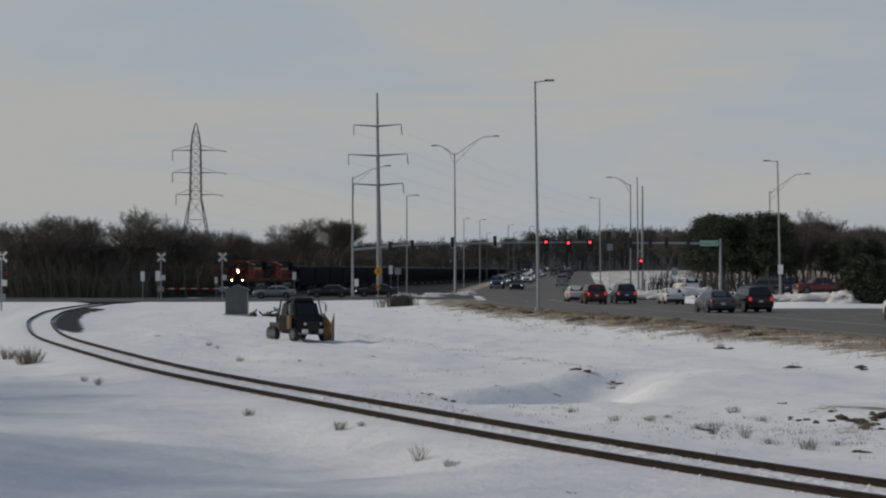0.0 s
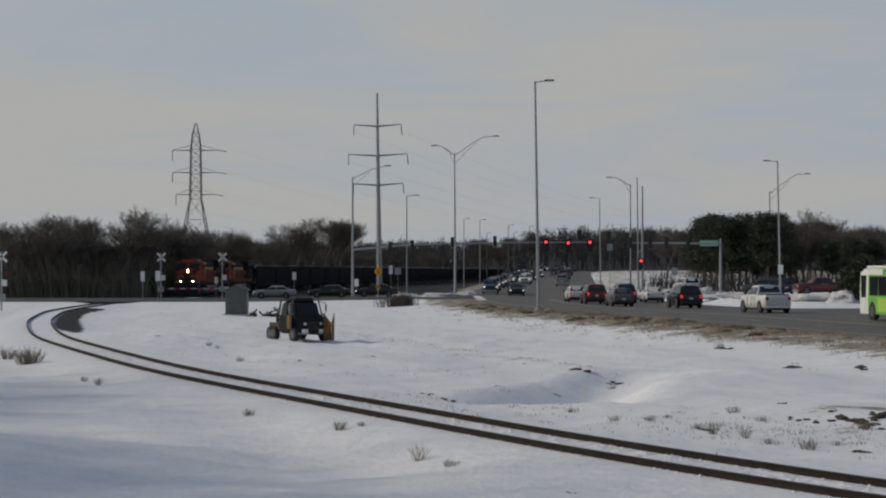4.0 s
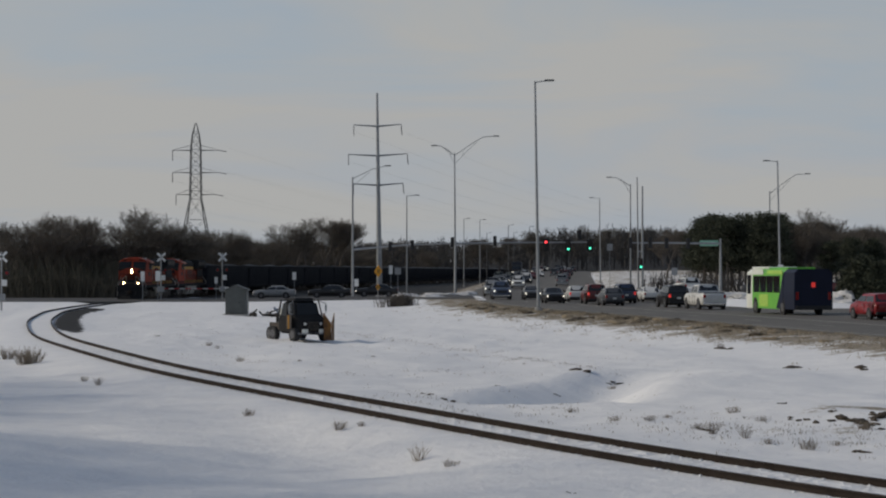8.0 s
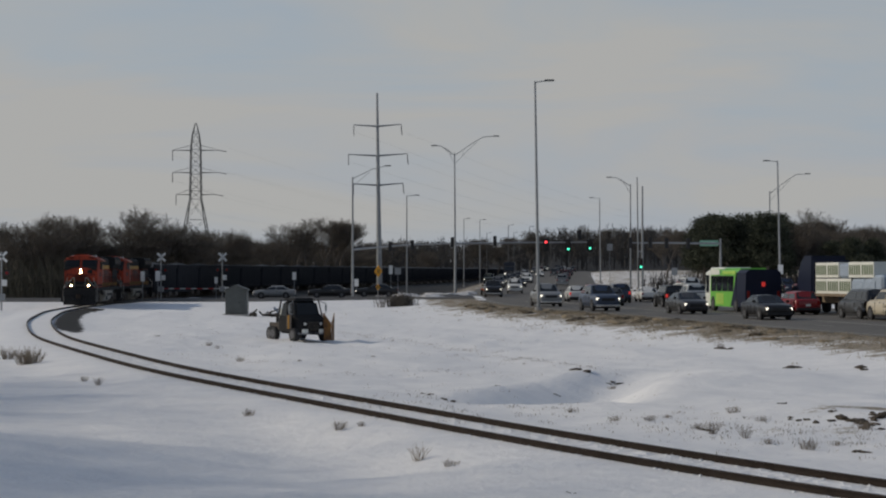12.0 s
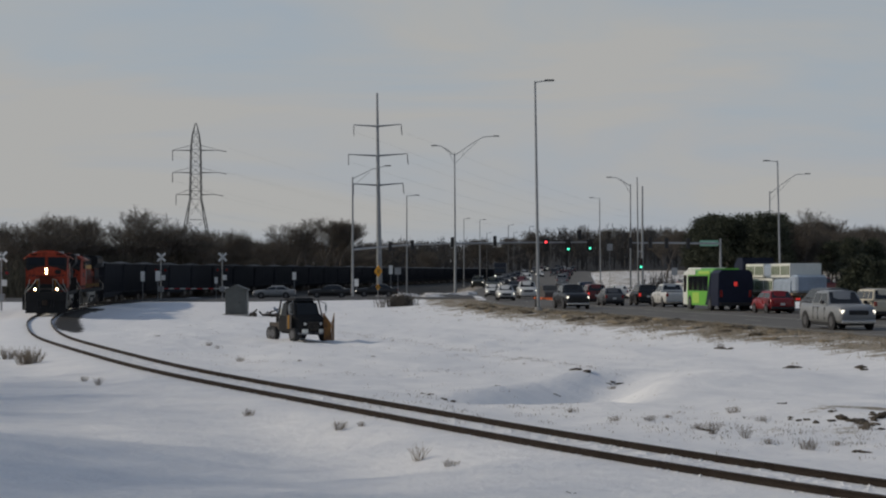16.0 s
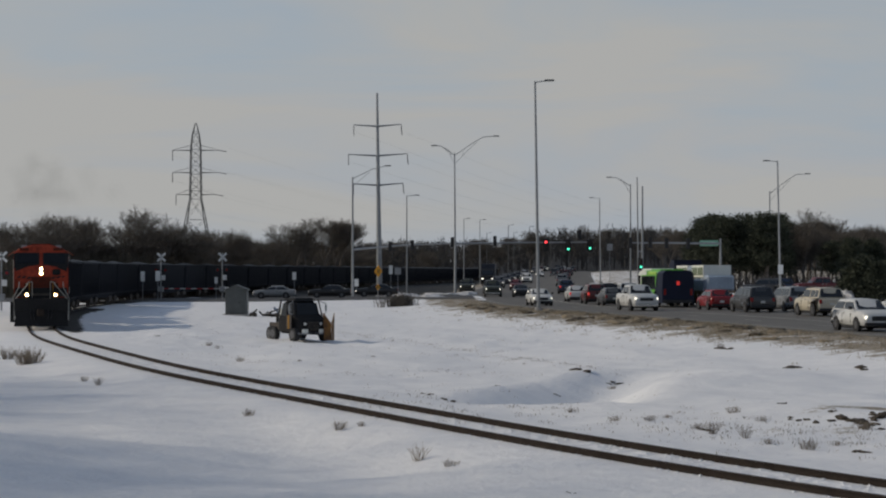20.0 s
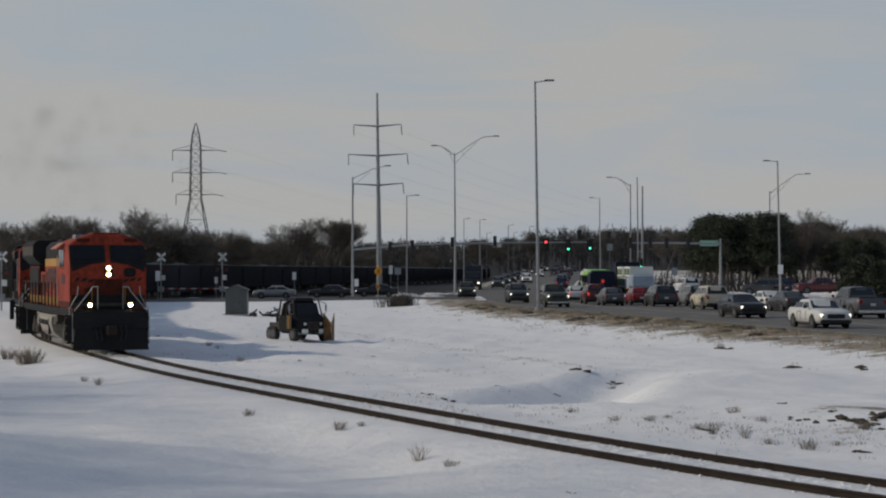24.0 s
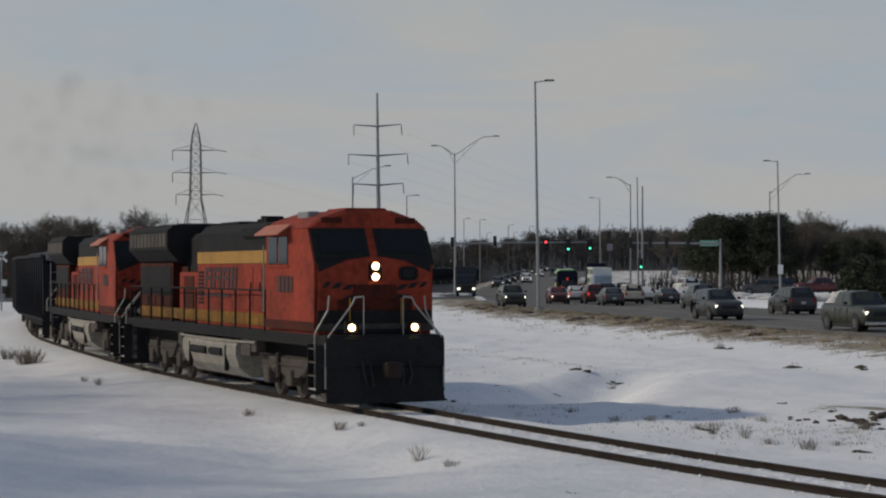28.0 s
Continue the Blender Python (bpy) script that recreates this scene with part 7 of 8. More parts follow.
def plant():
    trees = [bare_tree(11, 12), bare_tree(12, 12, 0.62), bare_tree(13, 12, 0.5), bare_tree(14, 12, 0.66)]
    # the two great trees and the wood behind the railway
    for px, top, y in ((95, 372, 262), (250, 360, 275), (330, 385, 280), (60, 395, 268), (135, 392, 270), (215, 388, 282), (285, 395, 276), (12, 412, 262), (170, 415, 280), (385, 405, 300), (430, 408, 420), (565, 382, 330),
                       (520, 395, 340), (600, 392, 350), (480, 408, 345), (445, 412, 420), (130, 380, 268), (70, 384, 272), (38, 392, 266), (180, 396, 274), (225, 370, 280), (272, 368, 284), (305, 376, 282), (352, 390, 288), (405, 402, 292), (110, 378, 276), (545, 386, 338), (585, 388, 345)):
        y = max(y, behind_train((px - 784) / 3700.0, 1.0))
        x = (px - 784) * y / 3700
        h = 3.25 + (480 - top) * y / 3700 - at_ground(x, y)
        place(trees, x, y, h / 12)
    rg = random.Random(5)
    for i in range(125):
        px = rg.uniform(-80, 800)
        y = max(262, behind_train((px - 784) / 3700.0, 1.0)) + rg.uniform(0, 70)
        x = (px - 784) * y / 3700
        if abs(track_dist(np.array([x]), np.array([y]))[0]) < 7 or x > float(lane_x(y)) - 9:
            continue
        top = 436 if px < 400 else (445 if px > 640 else 432)
        h = 3.25 + (480 - top + rg.uniform(-14, 8)) * y / 3700 - at_ground(x, y)
        place(trees, x, y, h / 12)
    for i in range(90):
        y = rg.uniform(700, 1200)
        x = (rg.uniform(380, 1568) - 784) * y / 3700
        place(trees, x, y, rg.uniform(0.85, 1.25))
    far = []
    for i in range(1700):
        y = rg.uniform(690, 1300)
        x = (rg.uniform(-60, 1640) - 784) * y / 3700
        if track_dist(np.array([x]), np.array([y]))[0] > 8:
            far.append((x, y))
    crowns("far_woods", "distant leafless woods on the low hill", far, 13.0, 8)
    spots = []
    for i in range(420):
        px = rg.uniform(-100, 800)
        y = max(258, behind_train((px - 784) / 3700.0, 1.0)) + rg.uniform(0, 35)
        x = (px - 784) * y / 3700
        if abs(track_dist(np.array([x]), np.array([y]))[0]) > 5:
            spots.append((x, y))
    brush("undergrowth", "dense leafless undergrowth along the wood", spots, 6.0, 3, 0.7, 34, 1.8, "scrub")
    # pines and bushes beyond the road
    pines = [pine(21, 9), pine(22, 9), pine(23, 9)]
    for i in range(32):
        y = rg.uniform(258, 290)
        px = rg.uniform(1226, 1400)
        x = (px - 784) * y / 3700
        top = 384 + max(0.0, 1252 - px) * 0.6 + rg.uniform(-3, 26)
        h = 3.25 + (480 - top + rg.uniform(-16, 6)) * y / 3700 - at_ground(x, y)
        place(pines, x, y, h / 9)
    for px, top, y in ((1430, 368, 306), (1405, 376, 304), (1455, 374, 308), (1480, 384, 306), (1350, 392, 310), (1515, 402, 306), (1560, 396, 306), (1540, 398, 310), (1180, 402, 420)):
        x = (px - 784) * y / 3700
        place(trees, x, y, (3.25 + (480 - top) * y / 3700 - at_ground(x, y)) / 12)
    for i in range(34):
        y = rg.uniform(264, 306)
        px = rg.uniform(1330, 1610)
        x = (px - 784) * y / 3700
        top = 378 + 0.30 * abs(px - 1432) + rg.uniform(-4, 18)
        place(trees, x, y, (3.25 + (480 - top) * y / 3700 - at_ground(x, y)) / 12)
    for i in range(12):
        y = rg.uniform(258, 280)
        px = rg.uniform(1350, 1600)
        x = (px - 784) * y / 3700
        place(pines, x, y, (3.25 + (480 - 425 + rg.uniform(-20, 14)) * y / 3700 - at_ground(x, y)) / 9)
    # unseen stems added past the left of the view shade the near snow
    spots = [(rg.uniform(-42, -37), rg.uniform(55, 69)) for _ in range(70)]
    brush("side_woods", "unseen stems added left of view to shade the snow", spots, 18.5, 17, 3.0, 6, 1.2)
    spots = [(rg.uniform(-41, -37), rg.uniform(31, 48)) for _ in range(66)]
    brush("side_woods", "unseen stems added left of view to shade the snow", [s for s in spots if s[1] > 42], 16.5, 18, 3.2, 8, 1.2)
    brush("side_woods", "unseen stems added left of view to shade the snow", [s for s in spots if s[1] <= 43], 21.5, 19, 3.7, 11, 1.2)
    # unseen stems added behind the viewpoint to dim surfaces that face it
    brush("rear_woods", "unseen stems added behind the viewpoint to dim the light", [(rg.uniform(-90, 90), rg.uniform(-75, -45)) for _ in range(500)], 15.0, 12, 3.0, 8, 3.0)
    # scrub and trunks under the pines
    spots = []
    for i in range(150):
        y = rg.uniform(246, 275)
        x = (rg.uniform(1150, 1600) - 784) * y / 3700
        spots.append((x, y))
    brush("pine_scrub", "bare scrub and thin trunks under the pines", spots, 3.0, 14, 1.2, 3, 1.0, "woods")
    # low shrubs on the corner by the crossing
    brush("corner_shrub", "grey leafless shrubs poking out of ploughed snow", [(-4.6 + rg.uniform(-1.6, 1.4), 206 + rg.uniform(-1, 1)) for _ in range(16)], 1.5, 23, 0.6, 20, 0.35, "twig")
    jun = [juniper(31, 3.2, 1.3)]
    for px, top, y in ((1528, 466, 170), (1506, 482, 171), (1552, 474, 169), (1585, 468, 171)):
        x = (px - 784) * y / 3700
        place(jun, x, y, (3.25 + (480 - top) * y / 3700 - at_ground(x, y)) / 3.2)


plant()


# ---- weeds, straw, clods and snow heaps ----
def weed_tuft(seed, h, w, n):
    rg = random.Random(seed)
    T = thing("weed_tuft", "dry straw-coloured weed tuft sticking out of snow", "weed", "weeds in the snow")
    segs = []
    for _ in range(n):
        a, r = rg.uniform(0, math.tau), w * rg.uniform(0, 0.5)
        p = Vector((math.cos(a) * r, math.sin(a) * r, -0.05))
        d = Vector((math.cos(a) * rg.uniform(0, 0.8), math.sin(a) * rg.uniform(0, 0.8), 1)).normalized()
        q = p + d * h * rg.uniform(0.3, 0.7)
        e = q + (d + Vector((rg.gauss(0, 0.4), rg.gauss(0, 0.4), -0.1))).normalized() * h * rg.uniform(0.2, 0.5)
        segs += [(tuple(p), tuple(q), 0.008, 0.006), (tuple(q), tuple(e), 0.006, 0.003)]
        if rg.random() < 0.6:
            f = q + Vector((rg.gauss(0, 0.3), rg.gauss(0, 0.3), 0.25)) * h * 0.5
            segs.append((tuple(q), tuple(f), 0.006, 0.003))
    V, F = seg_mesh(segs, 3)
    mesh_part("dead_plant", V, F, "weed", T)
    return T


def ground_spot(px, py):
    """Where a line of sight at that bearing and dip meets the snow."""
    y = 60.0
    for _ in range(12):
        x = (px - 784) * y / 3700
        y = 3700 * (EYE_Z - at_ground(x, y)) / (py - 480)
    return (px - 784) * y / 3700, y


def scatter():
    tufts = [weed_tuft(41, 0.5, 0.5, 60), weed_tuft(42, 0.35, 0.6, 44), weed_tuft(43, 0.6, 0.3, 30)]
    for px, py, s in ((50, 645, 2.6), (56, 643, 2.2), (44, 646, 2.0), (15, 632, 1.9), (740, 820, 1.0), (795, 825, 0.8), (602, 800, 0.8), (640, 797, 0.45), (440, 742, 0.7), (175, 682, 0.9), (150, 675, 0.7), (1040, 738, 1.0), (1090, 745, 0.8),
                      (1300, 730, 1.0), (1350, 738, 0.8), (1260, 768, 1.0), (1235, 760, 0.9), (1320, 775, 0.8), (1430, 795, 0.9), (1480, 790, 0.8), (1150, 745, 0.8), (1180, 740, 0.6), (1010, 730, 0.8),
                      (1360, 785, 0.5), (425, 640, 0.8), (530, 640, 0.5), (660, 632, 0.5), (280, 600, 0.9), (370, 610, 0.8), (385, 622, 0.7), (1275, 615, 0.8), (1085, 665, 0.8), (920, 635, 0.5), (1530, 760, 0.9)):
        x, y = ground_spot(px, py)
        t = random.choice(tufts)
        m = pose(x, y, at_ground(x, y), 0, 0, random.uniform(0, 360))
        if t.get("used"):
            o = copy_thing(t, m)
        else:
            o, t["used"] = t, 1
            o.matrix_basis = m
        o.scale = (s * 0.62, s * 0.62, s * 0.6)
    # stubble along the berm and the road bank, as one mass
    rg = random.Random(9)
    segs = []

    def blades(x, y, n, h):
        z = at_ground(x, y)
        for _ in range(n):
            p = Vector((x + rg.gauss(0, 0.12), y + rg.gauss(0, 0.12), z - 0.03))
            q = p + Vector((rg.gauss(0, 0.4), rg.gauss(0, 0.4), 1)) * h * rg.uniform(0.3, 1)
            segs.append((tuple(p), tuple(q), 0.008, 0.003))
    for _ in range(420):
        px, py = rg.uniform(640, 1568), 0
        py = 690 + (px - 640) * 0.085 + rg.gauss(14, 16)
        blades(*ground_spot(px, py), rg.choice((2, 4, 7)), 0.10)
    # row of blades standing in for a faint dark track line
    for i in range(260):
        u = rg.random()
        px, py = 595 + 470 * u, 588 + 66 * u + rg.gauss(0, 1.2)
        blades(*ground_spot(px, py), 3, 0.11)
    for _ in range(430):
        px, py = rg.triangular(130, 1500, 330), rg.uniform(552, 670)
        x, y = ground_spot(px, py)
        if float(track_dist(np.array([x]), np.array([y]))[0]) > 1.5:
            blades(x, y, rg.choice((2, 3, 5)), 0.12)

    def stuff(name, label, material):
        V, F = seg_mesh(segs, 3)
        me = bpy.data.meshes.new(name)
        me.from_pydata(V.tolist(), [], F.tolist())
        me.materials.append(M[material])
        tagged(new(name, me), label, "dry grass", kind="stuff")
        segs.clear()
    stuff("dry_stubble", "sparse dry grass stubble poking through snow", "weed")
    # matted dead grass on the bank of the main road, in clumps
    yy = np.array([rg.triangular(60, 228, 110) for _ in range(4200)])
    xx = lane_x(yy) + ROAD_L - np.array([abs(rg.gauss(0.2, 3.0)) + 0.4 for _ in yy])
    zz = ground_z(xx, yy)
    for x, y, z in zip(xx, yy, zz):
        if noise.noise(Vector((x * 0.5, y * 0.16, 3.0))) + rg.gauss(0, 0.12) < -0.16:
            continue
        for _ in range(rg.choice((2, 4, 7))):
            p = Vector((x + rg.gauss(0, 0.15), y + rg.gauss(0, 0.15), z - 0.03))
            q = p + Vector((rg.gauss(0, 0.8), rg.gauss(0, 0.8), 1)) * rg.uniform(0.04, 0.20)
            segs.append((tuple(p), tuple(q), 0.014, 0.005))
    stuff("verge_grass", "matted straw-coloured dead grass on the road bank", "straw")
    # crumbs of snow against the rails
    vs, fs = [], []
    oct_v = np.array([(1, 0, 0), (0, 1, 0), (-1, 0, 0), (0, -1, 0), (0, 0, 1), (0, 0, -1)], float)
    oct_f = [(0, 1, 4), (1, 2, 4), (2, 3, 4), (3, 0, 4), (1, 0, 5), (2, 1, 5), (3, 2, 5), (0, 3, 5)]
    for s0 in np.arange(TRACK_S[-1] - 110, TRACK_S[-1] - 12, 0.17):
        p, q = track_at(s0), track_at(s0 + 0.2)
        n = Vector((q.y - p.y, p.x - q.x, 0)).normalized()
        for side in (-0.7525, 0.7525):
            for g in (-1, 1):
                if rg.random() < 0.75:
                    r = rg.uniform(0.02, 0.06)
                    c = p + n * (side + g * (0.07 + rg.uniform(0, 0.08)))
                    b = len(vs)
                    vs.extend((oct_v * (r * rg.uniform(0.8, 1.6), r, r * rg.uniform(0.4, 0.7)) + (c.x, c.y, -0.135)).tolist())
                    fs.extend(tuple(b + k for k in f) for f in oct_f)
        for _ in range(3):
            r = rg.uniform(0.06, 0.20)
            c = p + n * rg.uniform(-0.6, 0.6)
            b = len(vs)
            vs.extend((oct_v * (r * rg.uniform(0.8, 1.5), r, r * rg.uniform(0.12, 0.24)) + (c.x, c.y, -0.132)).tolist())
            fs.extend(tuple(b + k for k in f) for f in oct_f)
    me = bpy.data.meshes.new("snow_crumb")
    me.from_pydata(vs, [], fs)
    me.materials.append(M["crumb"])
    tagged(new("snow_crumb", me), "crumbled snow lying against the rails", "snow", kind="stuff")

    def lump(name, label, category, group, x, y, w, d, h, material, seed, rough=0.25):
        r2 = random.Random(seed)
        bm = B()
        bmesh.ops.create_icosphere(bm, subdivisions=4 if w > 1 else 2, radius=1)
        o = Vector((r2.uniform(0, 90), r2.uniform(0, 90), r2.uniform(0, 90)))
        for v in bm.verts:
            k = 1 + rough * noise.fractal(v.co * 1.6 + o, 1.0, 2.0, 6)
            v.co = Vector((v.co.x * w * k, v.co.y * d * k, max(v.co.z, -0.3) * h * k))
        for f in bm.faces:
            f.smooth = True
        ob = part(name, bm, material)
        ob.matrix_basis = Matrix.Translation((x, y, at_ground(x, y)))
        return tagged(ob, label, category, group)
    # dark clods by the track
    k = 0
    for px, py, w in ((1440, 748, 0.30), (1405, 738, 0.2), (1245, 762, 0.22), (1508, 741, 0.36), (1528, 742, 0.4), (1545, 740, 0.4), (1562, 738, 0.4), (1525, 800, 0.22), (1540, 757, 0.25), (1470, 728, 0.15), (1390, 722, 0.14), (985, 715, 0.14), (850, 706, 0.12), (790, 700, 0.25), (760, 698, 0.18),
                      (920, 718, 0.1), (880, 714, 0.12), (1010, 872, 0.07), (1085, 660, 0.3), (1035, 661, 0.45), (1275, 612, 0.4), (1290, 618, 0.3), (1400, 628, 0.5), (1130, 572, 0.5), (1070, 570, 0.4), (1530, 626, 0.5), (875, 546, 0.6), (930, 545, 0.5)):
        k += 1
        x, y = ground_spot(px, py)
        for c in range(4):
            k += 1
            lump("soil_clod", "dark frozen soil clod with straw in snow", "soil clod", "soil clods", x + rg.gauss(0, w * 0.45), y + rg.gauss(0, w * 0.8), w * rg.uniform(0.2, 0.45), w * 0.5, w * 0.13, M["soil"], k, 0.95)
    # torn sod and clods thrown up on the road bank
    for _ in range(130):
        y = rg.triangular(84, 205, 125)
        x = float(lane_x(y)) + ROAD_L - abs(rg.gauss(1.9, 1.3)) - 0.3
        k += 1
        w = rg.uniform(0.18, 0.5)
        lump("sod_clod", "torn brown sod clod lying on the road bank", "soil clod", "sod on the bank", x, y, w, w * 1.3, w * rg.uniform(0.16, 0.34), M["soil"] if rg.random() < 0.45 else M["sod"], k, 0.8)
    # ploughed snow heaps beyond the road
    for px, y, w, h in ((1180, 215, 3.0, 0.9), (1225, 222, 2.4, 0.8), (1290, 196, 2.6, 0.4), (1330, 192, 2.2, 0.45), (1370, 190, 2.4, 0.35), (1440, 178, 3.4, 0.4), (1475, 172, 3.0, 0.62), (1500, 170, 1.6, 0.8), (1530, 172, 3.5, 0.4), (1085, 262, 3, 0.6), (1045, 270, 2.6, 0.5)):
        k += 1
        x = (px - 784) * y / 3700
        lump("snow_mound", "ploughed heap of crusted snow beside the road", "snow heap", "snow heaps", x, y, w, 1.5, h, M["snowpile"], k, 0.7)
    for px, py, w, h, lb in ((790, 524, 2.8, 0.35, 1), (760, 527, 1.6, 0.25, 1), (825, 522, 1.2, 0.4, 1), (690, 524, 2.0, 0.5, 0), (720, 526, 1.3, 0.4, 0)):
        k += 1
        y = 3700 * 2.95 / (py - 480)
        x = (px - 784) * y / 3700
        lump("snow_mound", "dirty ploughed snow on the corner island", "snow heap", "snow heaps", x, y, w, 1.5, h, M["snowpile"], k, 0.5)


M["soil"] = mat("frozen soil", (0.035, 0.028, 0.022), 0.95, 0, 0.5, 4, 30, 0.8, second=(0.10, 0.08, 0.055))
M["sod"] = mat("dry sod", (0.13, 0.10, 0.065), 0.95, 0, 0.4, 4, 24, 0.8, second=(0.36, 0.30, 0.21))
M["crumb"] = mat("clean crumbled snow", (0.80, 0.805, 0.815), 0.8, 0, 0.1, 2.5, 14, 0.3)
M["snowpile"] = mat("ploughed snow", (0.42, 0.41, 0.40), 0.8, 0, 0.25, 2.5, 14, 0.8, second=(0.76, 0.76, 0.77))
scatter()


def wire(a, b, sag, r=0.007):
    a, b = Vector(a), Vector(b)
    pts = [a.lerp(b, i / 14) - Vector((0, 0, sag * 4 * (i / 14) * (1 - i / 14))) for i in range(15)]
    bm = B()
    loft(bm, [[(p.x - r, p.y, p.z - r), (p.x + r, p.y, p.z - r), (p.x, p.y, p.z + r)] for p in pts])
    tagged(part("power_cable", bm, "pole_dark"), "thin sagging overhead power cable", "cable", "power cables")


for dz, w in ((22.3, 3.35), (18.2, 4.05), (14.1, 3.35)):
    for s in (-1, 1):
        wire((-8.6 + s * w, 287, dz), (118 + s * w, 900, dz + 3), 5)
for dz, w in ((34.7, 7.6), (28.3, 7.6), (21.9, 6.8)):
    wire((-62.5 + w, 530, dz), (90 + w, 1500, dz + 8), 9, 0.009)
    wire((-62.5 - w * 0.78, 530, dz - 2.2), (90 - w, 1500, dz + 6), 9, 0.009)

# exhaust smoke: loose clusters of soot flecks that leave the stack one after the other
def make_smoke(count):
    smoke = tagged(new("exhaust_smoke"), "thin grey diesel exhaust smoke drifting off above the locomotive", "smoke", kind="stuff")
    rg = random.Random(61)
    vs, fs = [], []
    for _ in range(800):
        c = Vector((rg.gauss(0, 0.42), rg.gauss(0, 0.42), rg.gauss(0, 0.42)))
        if c.length > 1.05:
            continue
        a, b = Vector((rg.gauss(0, 1), rg.gauss(0, 1), rg.gauss(0, 1))).normalized() * 0.010, Vector((rg.gauss(0, 1), rg.gauss(0, 1), rg.gauss(0, 1))).normalized() * 0.010
        i = len(vs)
        vs += [tuple(c - a), tuple(c + b), tuple(c + a), tuple(c - b + a * 0.3)]
        fs += [(i, i + 1, i + 2), (i, i + 2, i + 3)]
    me = bpy.data.meshes.new("puff")
    me.from_pydata(vs, [], fs)
    me.materials.append(M["smoke"])
    puffs = []
    for _ in range(count):
        o = new("puff", me)
        o.parent = smoke
        puffs.append(o)
    return puffs


M["smoke"] = mat("sooty smoke", (0.21, 0.20, 0.18), 1.0, 0, 0.2, 1, 8, 0, spec=0.0)
PUFFS = make_smoke(44)

# ---- what moves ----
FRONT_ROWS = [(0, 857), (5.5, 909), (9, 943), (12.5, 977), (16, 1010.5), (20, 1048), (23.5, 1080), (25, 1094.0), (26, 1102.7), (27, 1111.3), (28, 1119.7)]


def front_at(t):
    return float(np.interp(t, [a for a, _ in FRONT_ROWS], [b for _, b in FRONT_ROWS]))


def roll_wheels(v, grid, ys):
    """Turn a car's wheels by the way it goes, while it is near enough to be seen."""
    ws = [c for c in v.children if c.name.startswith("wheel") and not c.name.startswith("wheel_arch")]
    fs = np.arange(0, 28.001, 1 / 30)
    y = np.interp(fs, grid, ys)
    step = np.where((y > 80) & (y < 260), np.abs(np.gradient(y)), 0.0)
    for w in ws:
        p = w.matrix_basis.translation.copy()
        turn = np.minimum(step / p.z, radians(82))
        ang = np.cumsum(turn)
        rows, last = [], None
        for i, a in enumerate(ang):
            if last is None or i == len(ang) - 1 or a - last > radians(70) or (i + 1 < len(ang) and ang[i + 1] - last > radians(84)) or (turn[i] > 0.001) != (turn[min(i + 1, len(ang) - 1)] > 0.001):
                rows.append((float(fs[i]), Matrix.Translation(p) @ Matrix.Rotation(a, 4, "Y")))
                last = a
        if len(rows) > 2:
            walk(w, rows)


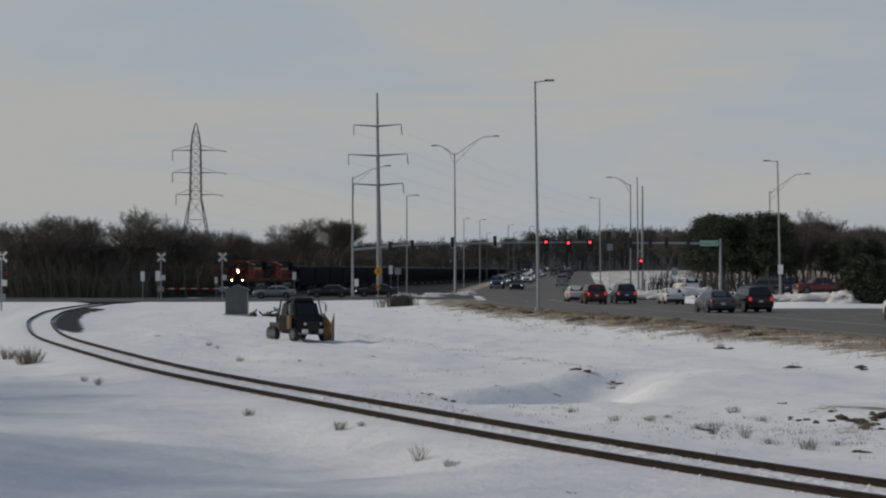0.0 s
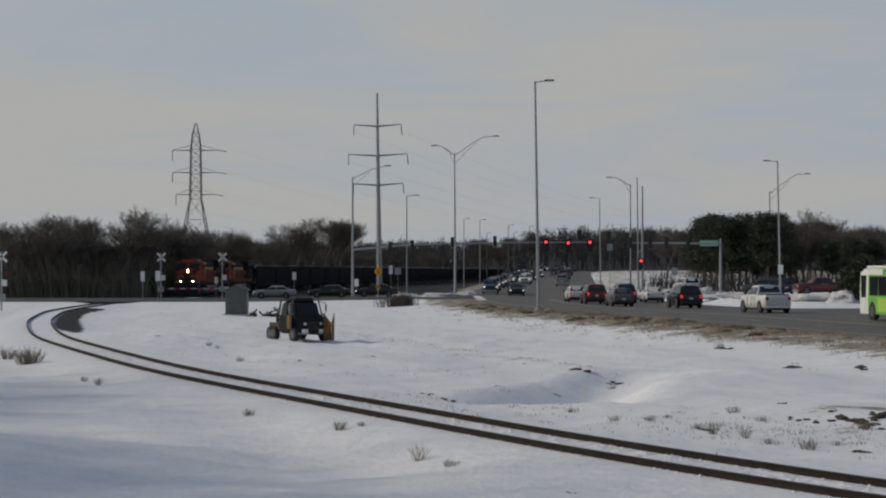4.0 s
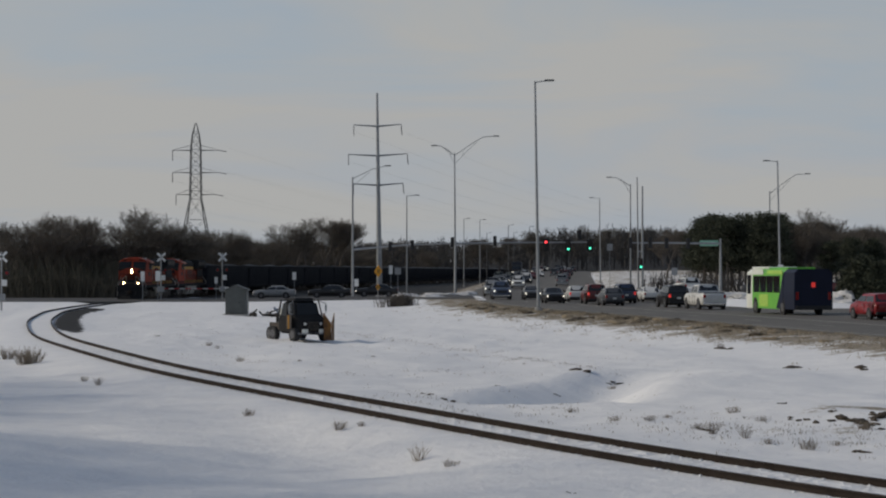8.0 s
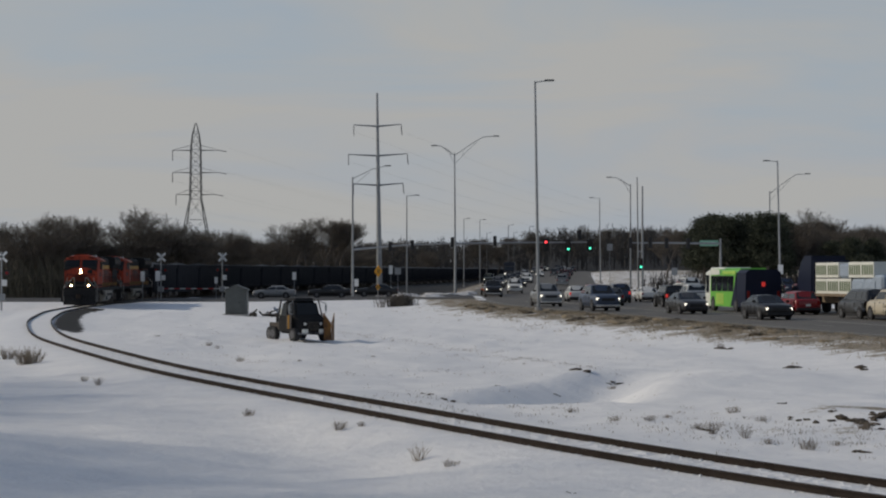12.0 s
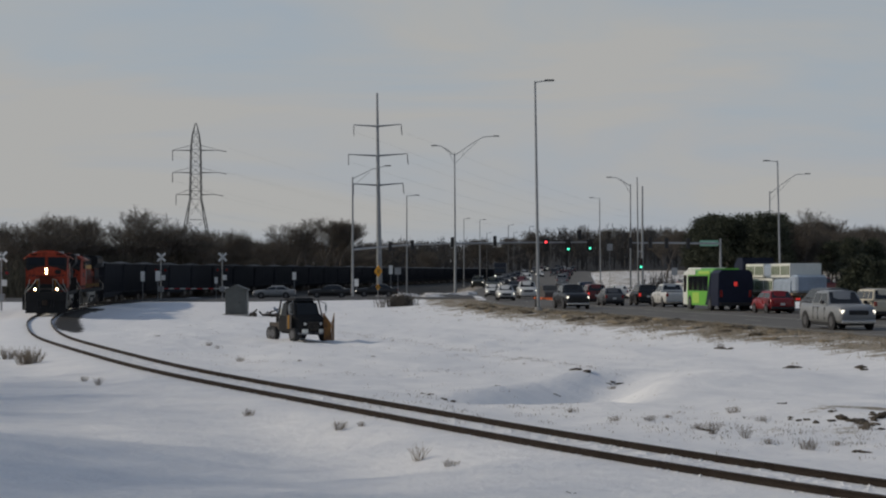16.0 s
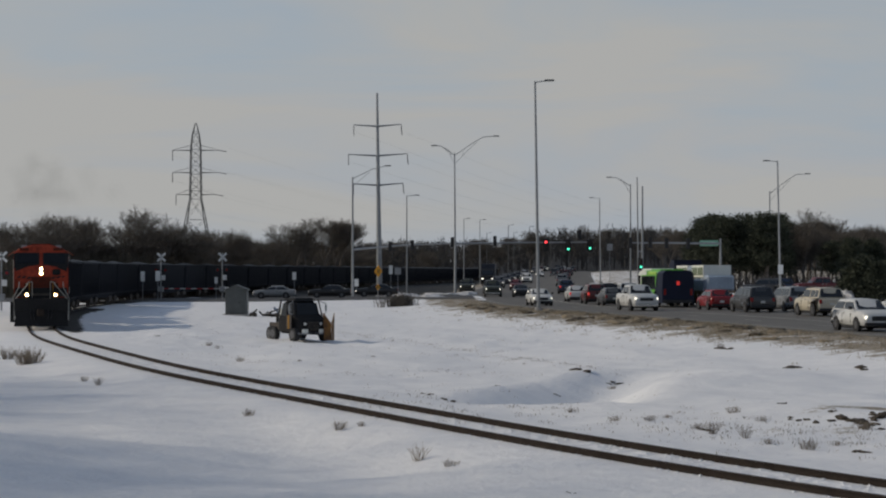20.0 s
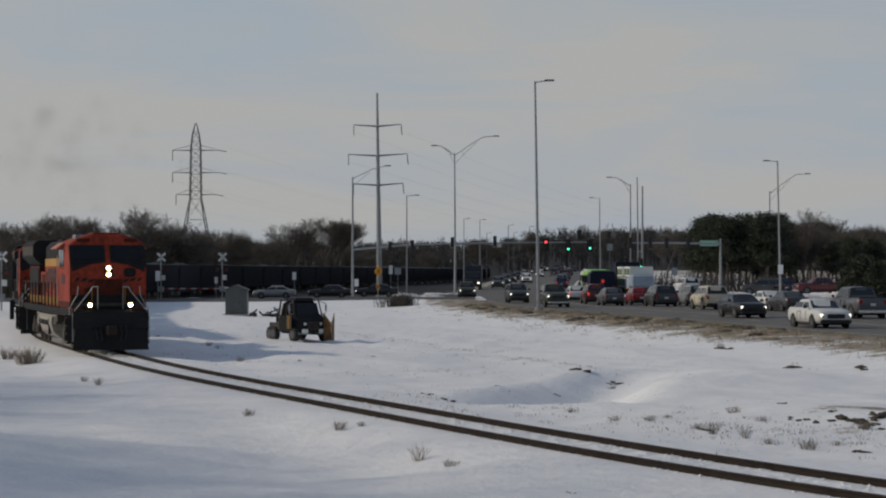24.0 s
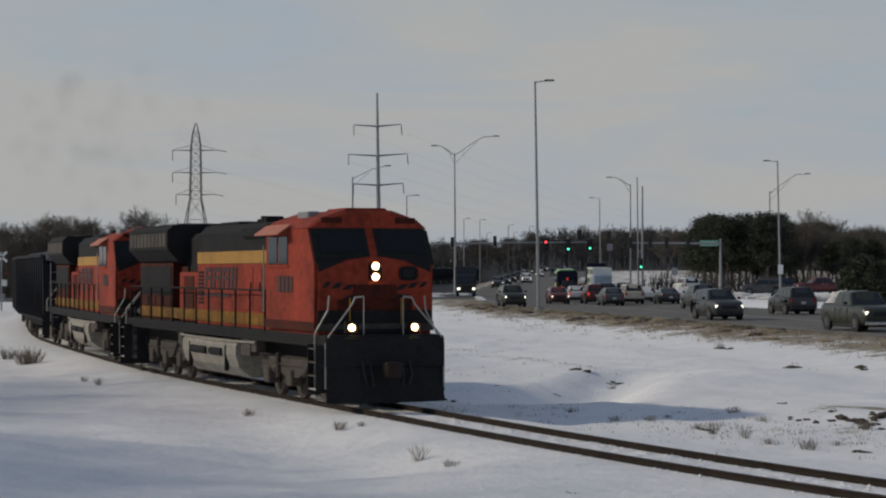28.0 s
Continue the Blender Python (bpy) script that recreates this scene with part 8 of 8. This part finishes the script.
def motions():
    # the train follows the curve on its bogies
    for ob, back, half in TRAIN:
        rows, turns = [], {}
        bs = bogie_parts(ob)
        for t in np.arange(0, 28.01, 0.7):
            c = front_at(t) - back
            a, b = track_at(c + half), track_at(c - half)
            d = a - b
            yaw = math.degrees(math.atan2(d.y, d.x))
            m = (a + b) / 2
            rows.append((float(t), pose(m.x, m.y, 0, 0, 0, yaw)))
            for (g, _), s in zip(bs, (half, -half)):
                e = track_at(c + s + 1.2) - track_at(c + s - 1.2)
                dy = (math.degrees(math.atan2(e.y, e.x)) - yaw + 180) % 360 - 180
                turns.setdefault(g, []).append((float(t), pose(s, 0, 0, 0, 0, dy)))
        walk(ob, rows)
        for g, r in turns.items():
            walk(g, r)
        # wheels of the leading vehicles roll
        if back < 90:
            ts = np.arange(0, 28.001, 1 / 15)
            for g, ws in bs:
                for w in ws:
                    p = w.matrix_basis.translation.copy()
                    walk(w, [(float(t), Matrix.Translation(p) @ Matrix.Rotation(front_at(t) / p.z, 4, "Y")) for t in ts])
    # smoke rides in the engine until it leaves the stack, then spreads and drifts
    rg = random.Random(62)
    drift_t = [17.0, 18.0, 19.0, 20.0, 21.0, 23.5, 25.0, 27.0, 28.0]
    drift_x = [-28.3, -28.3, -28.7, -28.6, -28.6, -27.6, -26.6, -25.6, -25.0]
    drift_z = [6.6, 7.4, 8.6, 9.3, 10.0, 11.5, 12.0, 12.4, 12.8]
    wide = [0.6, 1.1, 1.8, 2.3, 2.7, 3.8, 4.5, 5.2, 5.6]
    for k, o in enumerate(PUFFS):
        free = 17.2 + k * 0.07
        off = Vector((rg.gauss(0, 0.62), rg.gauss(0, 0.8), rg.gauss(0, 0.55)))
        rows = []
        for t in np.arange(0, 28.01, 0.4):
            c = front_at(t) - 11.3
            a, b = track_at(c + 2.2), track_at(c + 1.2)
            ride = Vector(((a.x + b.x) / 2, (a.y + b.y) / 2, 3.1))
            w = float(np.interp(t, drift_t, wide))
            cloud = Vector((float(np.interp(t, drift_t, drift_x)), 150.0, float(np.interp(t, drift_t, drift_z)))) + off * w
            u = float(smooth(free, free + 1.3, t))
            p = ride.lerp(cloud, u)
            rows.append((float(t), pose(p.x, p.y, p.z, 0, 0, 25.0 * math.sin(k + 0.2 * t))))
        walk(o, rows)
    # road traffic
    made = []
    for kind, color, lane, way, st in TRAFFIC:
        ts, ys = [a for a, _ in st], [b for _, b in st]
        first = lane_pose(lane, ys[0], way)
        if kind == "bus":
            v = bus()
        elif kind == "flatbed":
            v = flatbed()
        elif kind == "boxtruck":
            v = box_truck()
        elif kind == "trailer":
            v = low_trailer()
        else:
            v = car(kind, color, way < 0, first, "driving on the main road" if ys[0] != ys[-1] else "waiting in the turning lane", "moving cars", brake=ys[0] == ys[-1] or (kind, color) in (("suv", "black"), ("suv", "navy")) and way > 0)
        made.append((v, lane, way, ts, ys))
    for v, lane, way, ts, ys in made:
        grid = np.arange(0, 28.01, 0.1)
        fine = np.interp(grid, ts, ys)
        pad = np.concatenate([2 * fine[0] - fine[6:0:-1], fine, 2 * fine[-1] - fine[-2:-8:-1]])
        fine = np.convolve(pad, np.ones(13) / 13, "valid")
        walk(v, [(float(grid[i]), lane_pose(lane, float(fine[i]), way)) for i in range(0, len(grid), 7)])
        roll_wheels(v, grid, fine)
    # signal lamps: added discs swing over red and off green to stand for switching
    for sh, p, c in SWITCH_DISCS:
        up, down = Matrix.Translation(p) @ pose(0, 0, 0, -88, 0, 0), Matrix.Translation(p)
        a, b = (up, down) if c == "red" else (down, up)
        walk(sh, [(0.0, a), (6.4, a), (6.6, b), (28.0, b)])


motions()
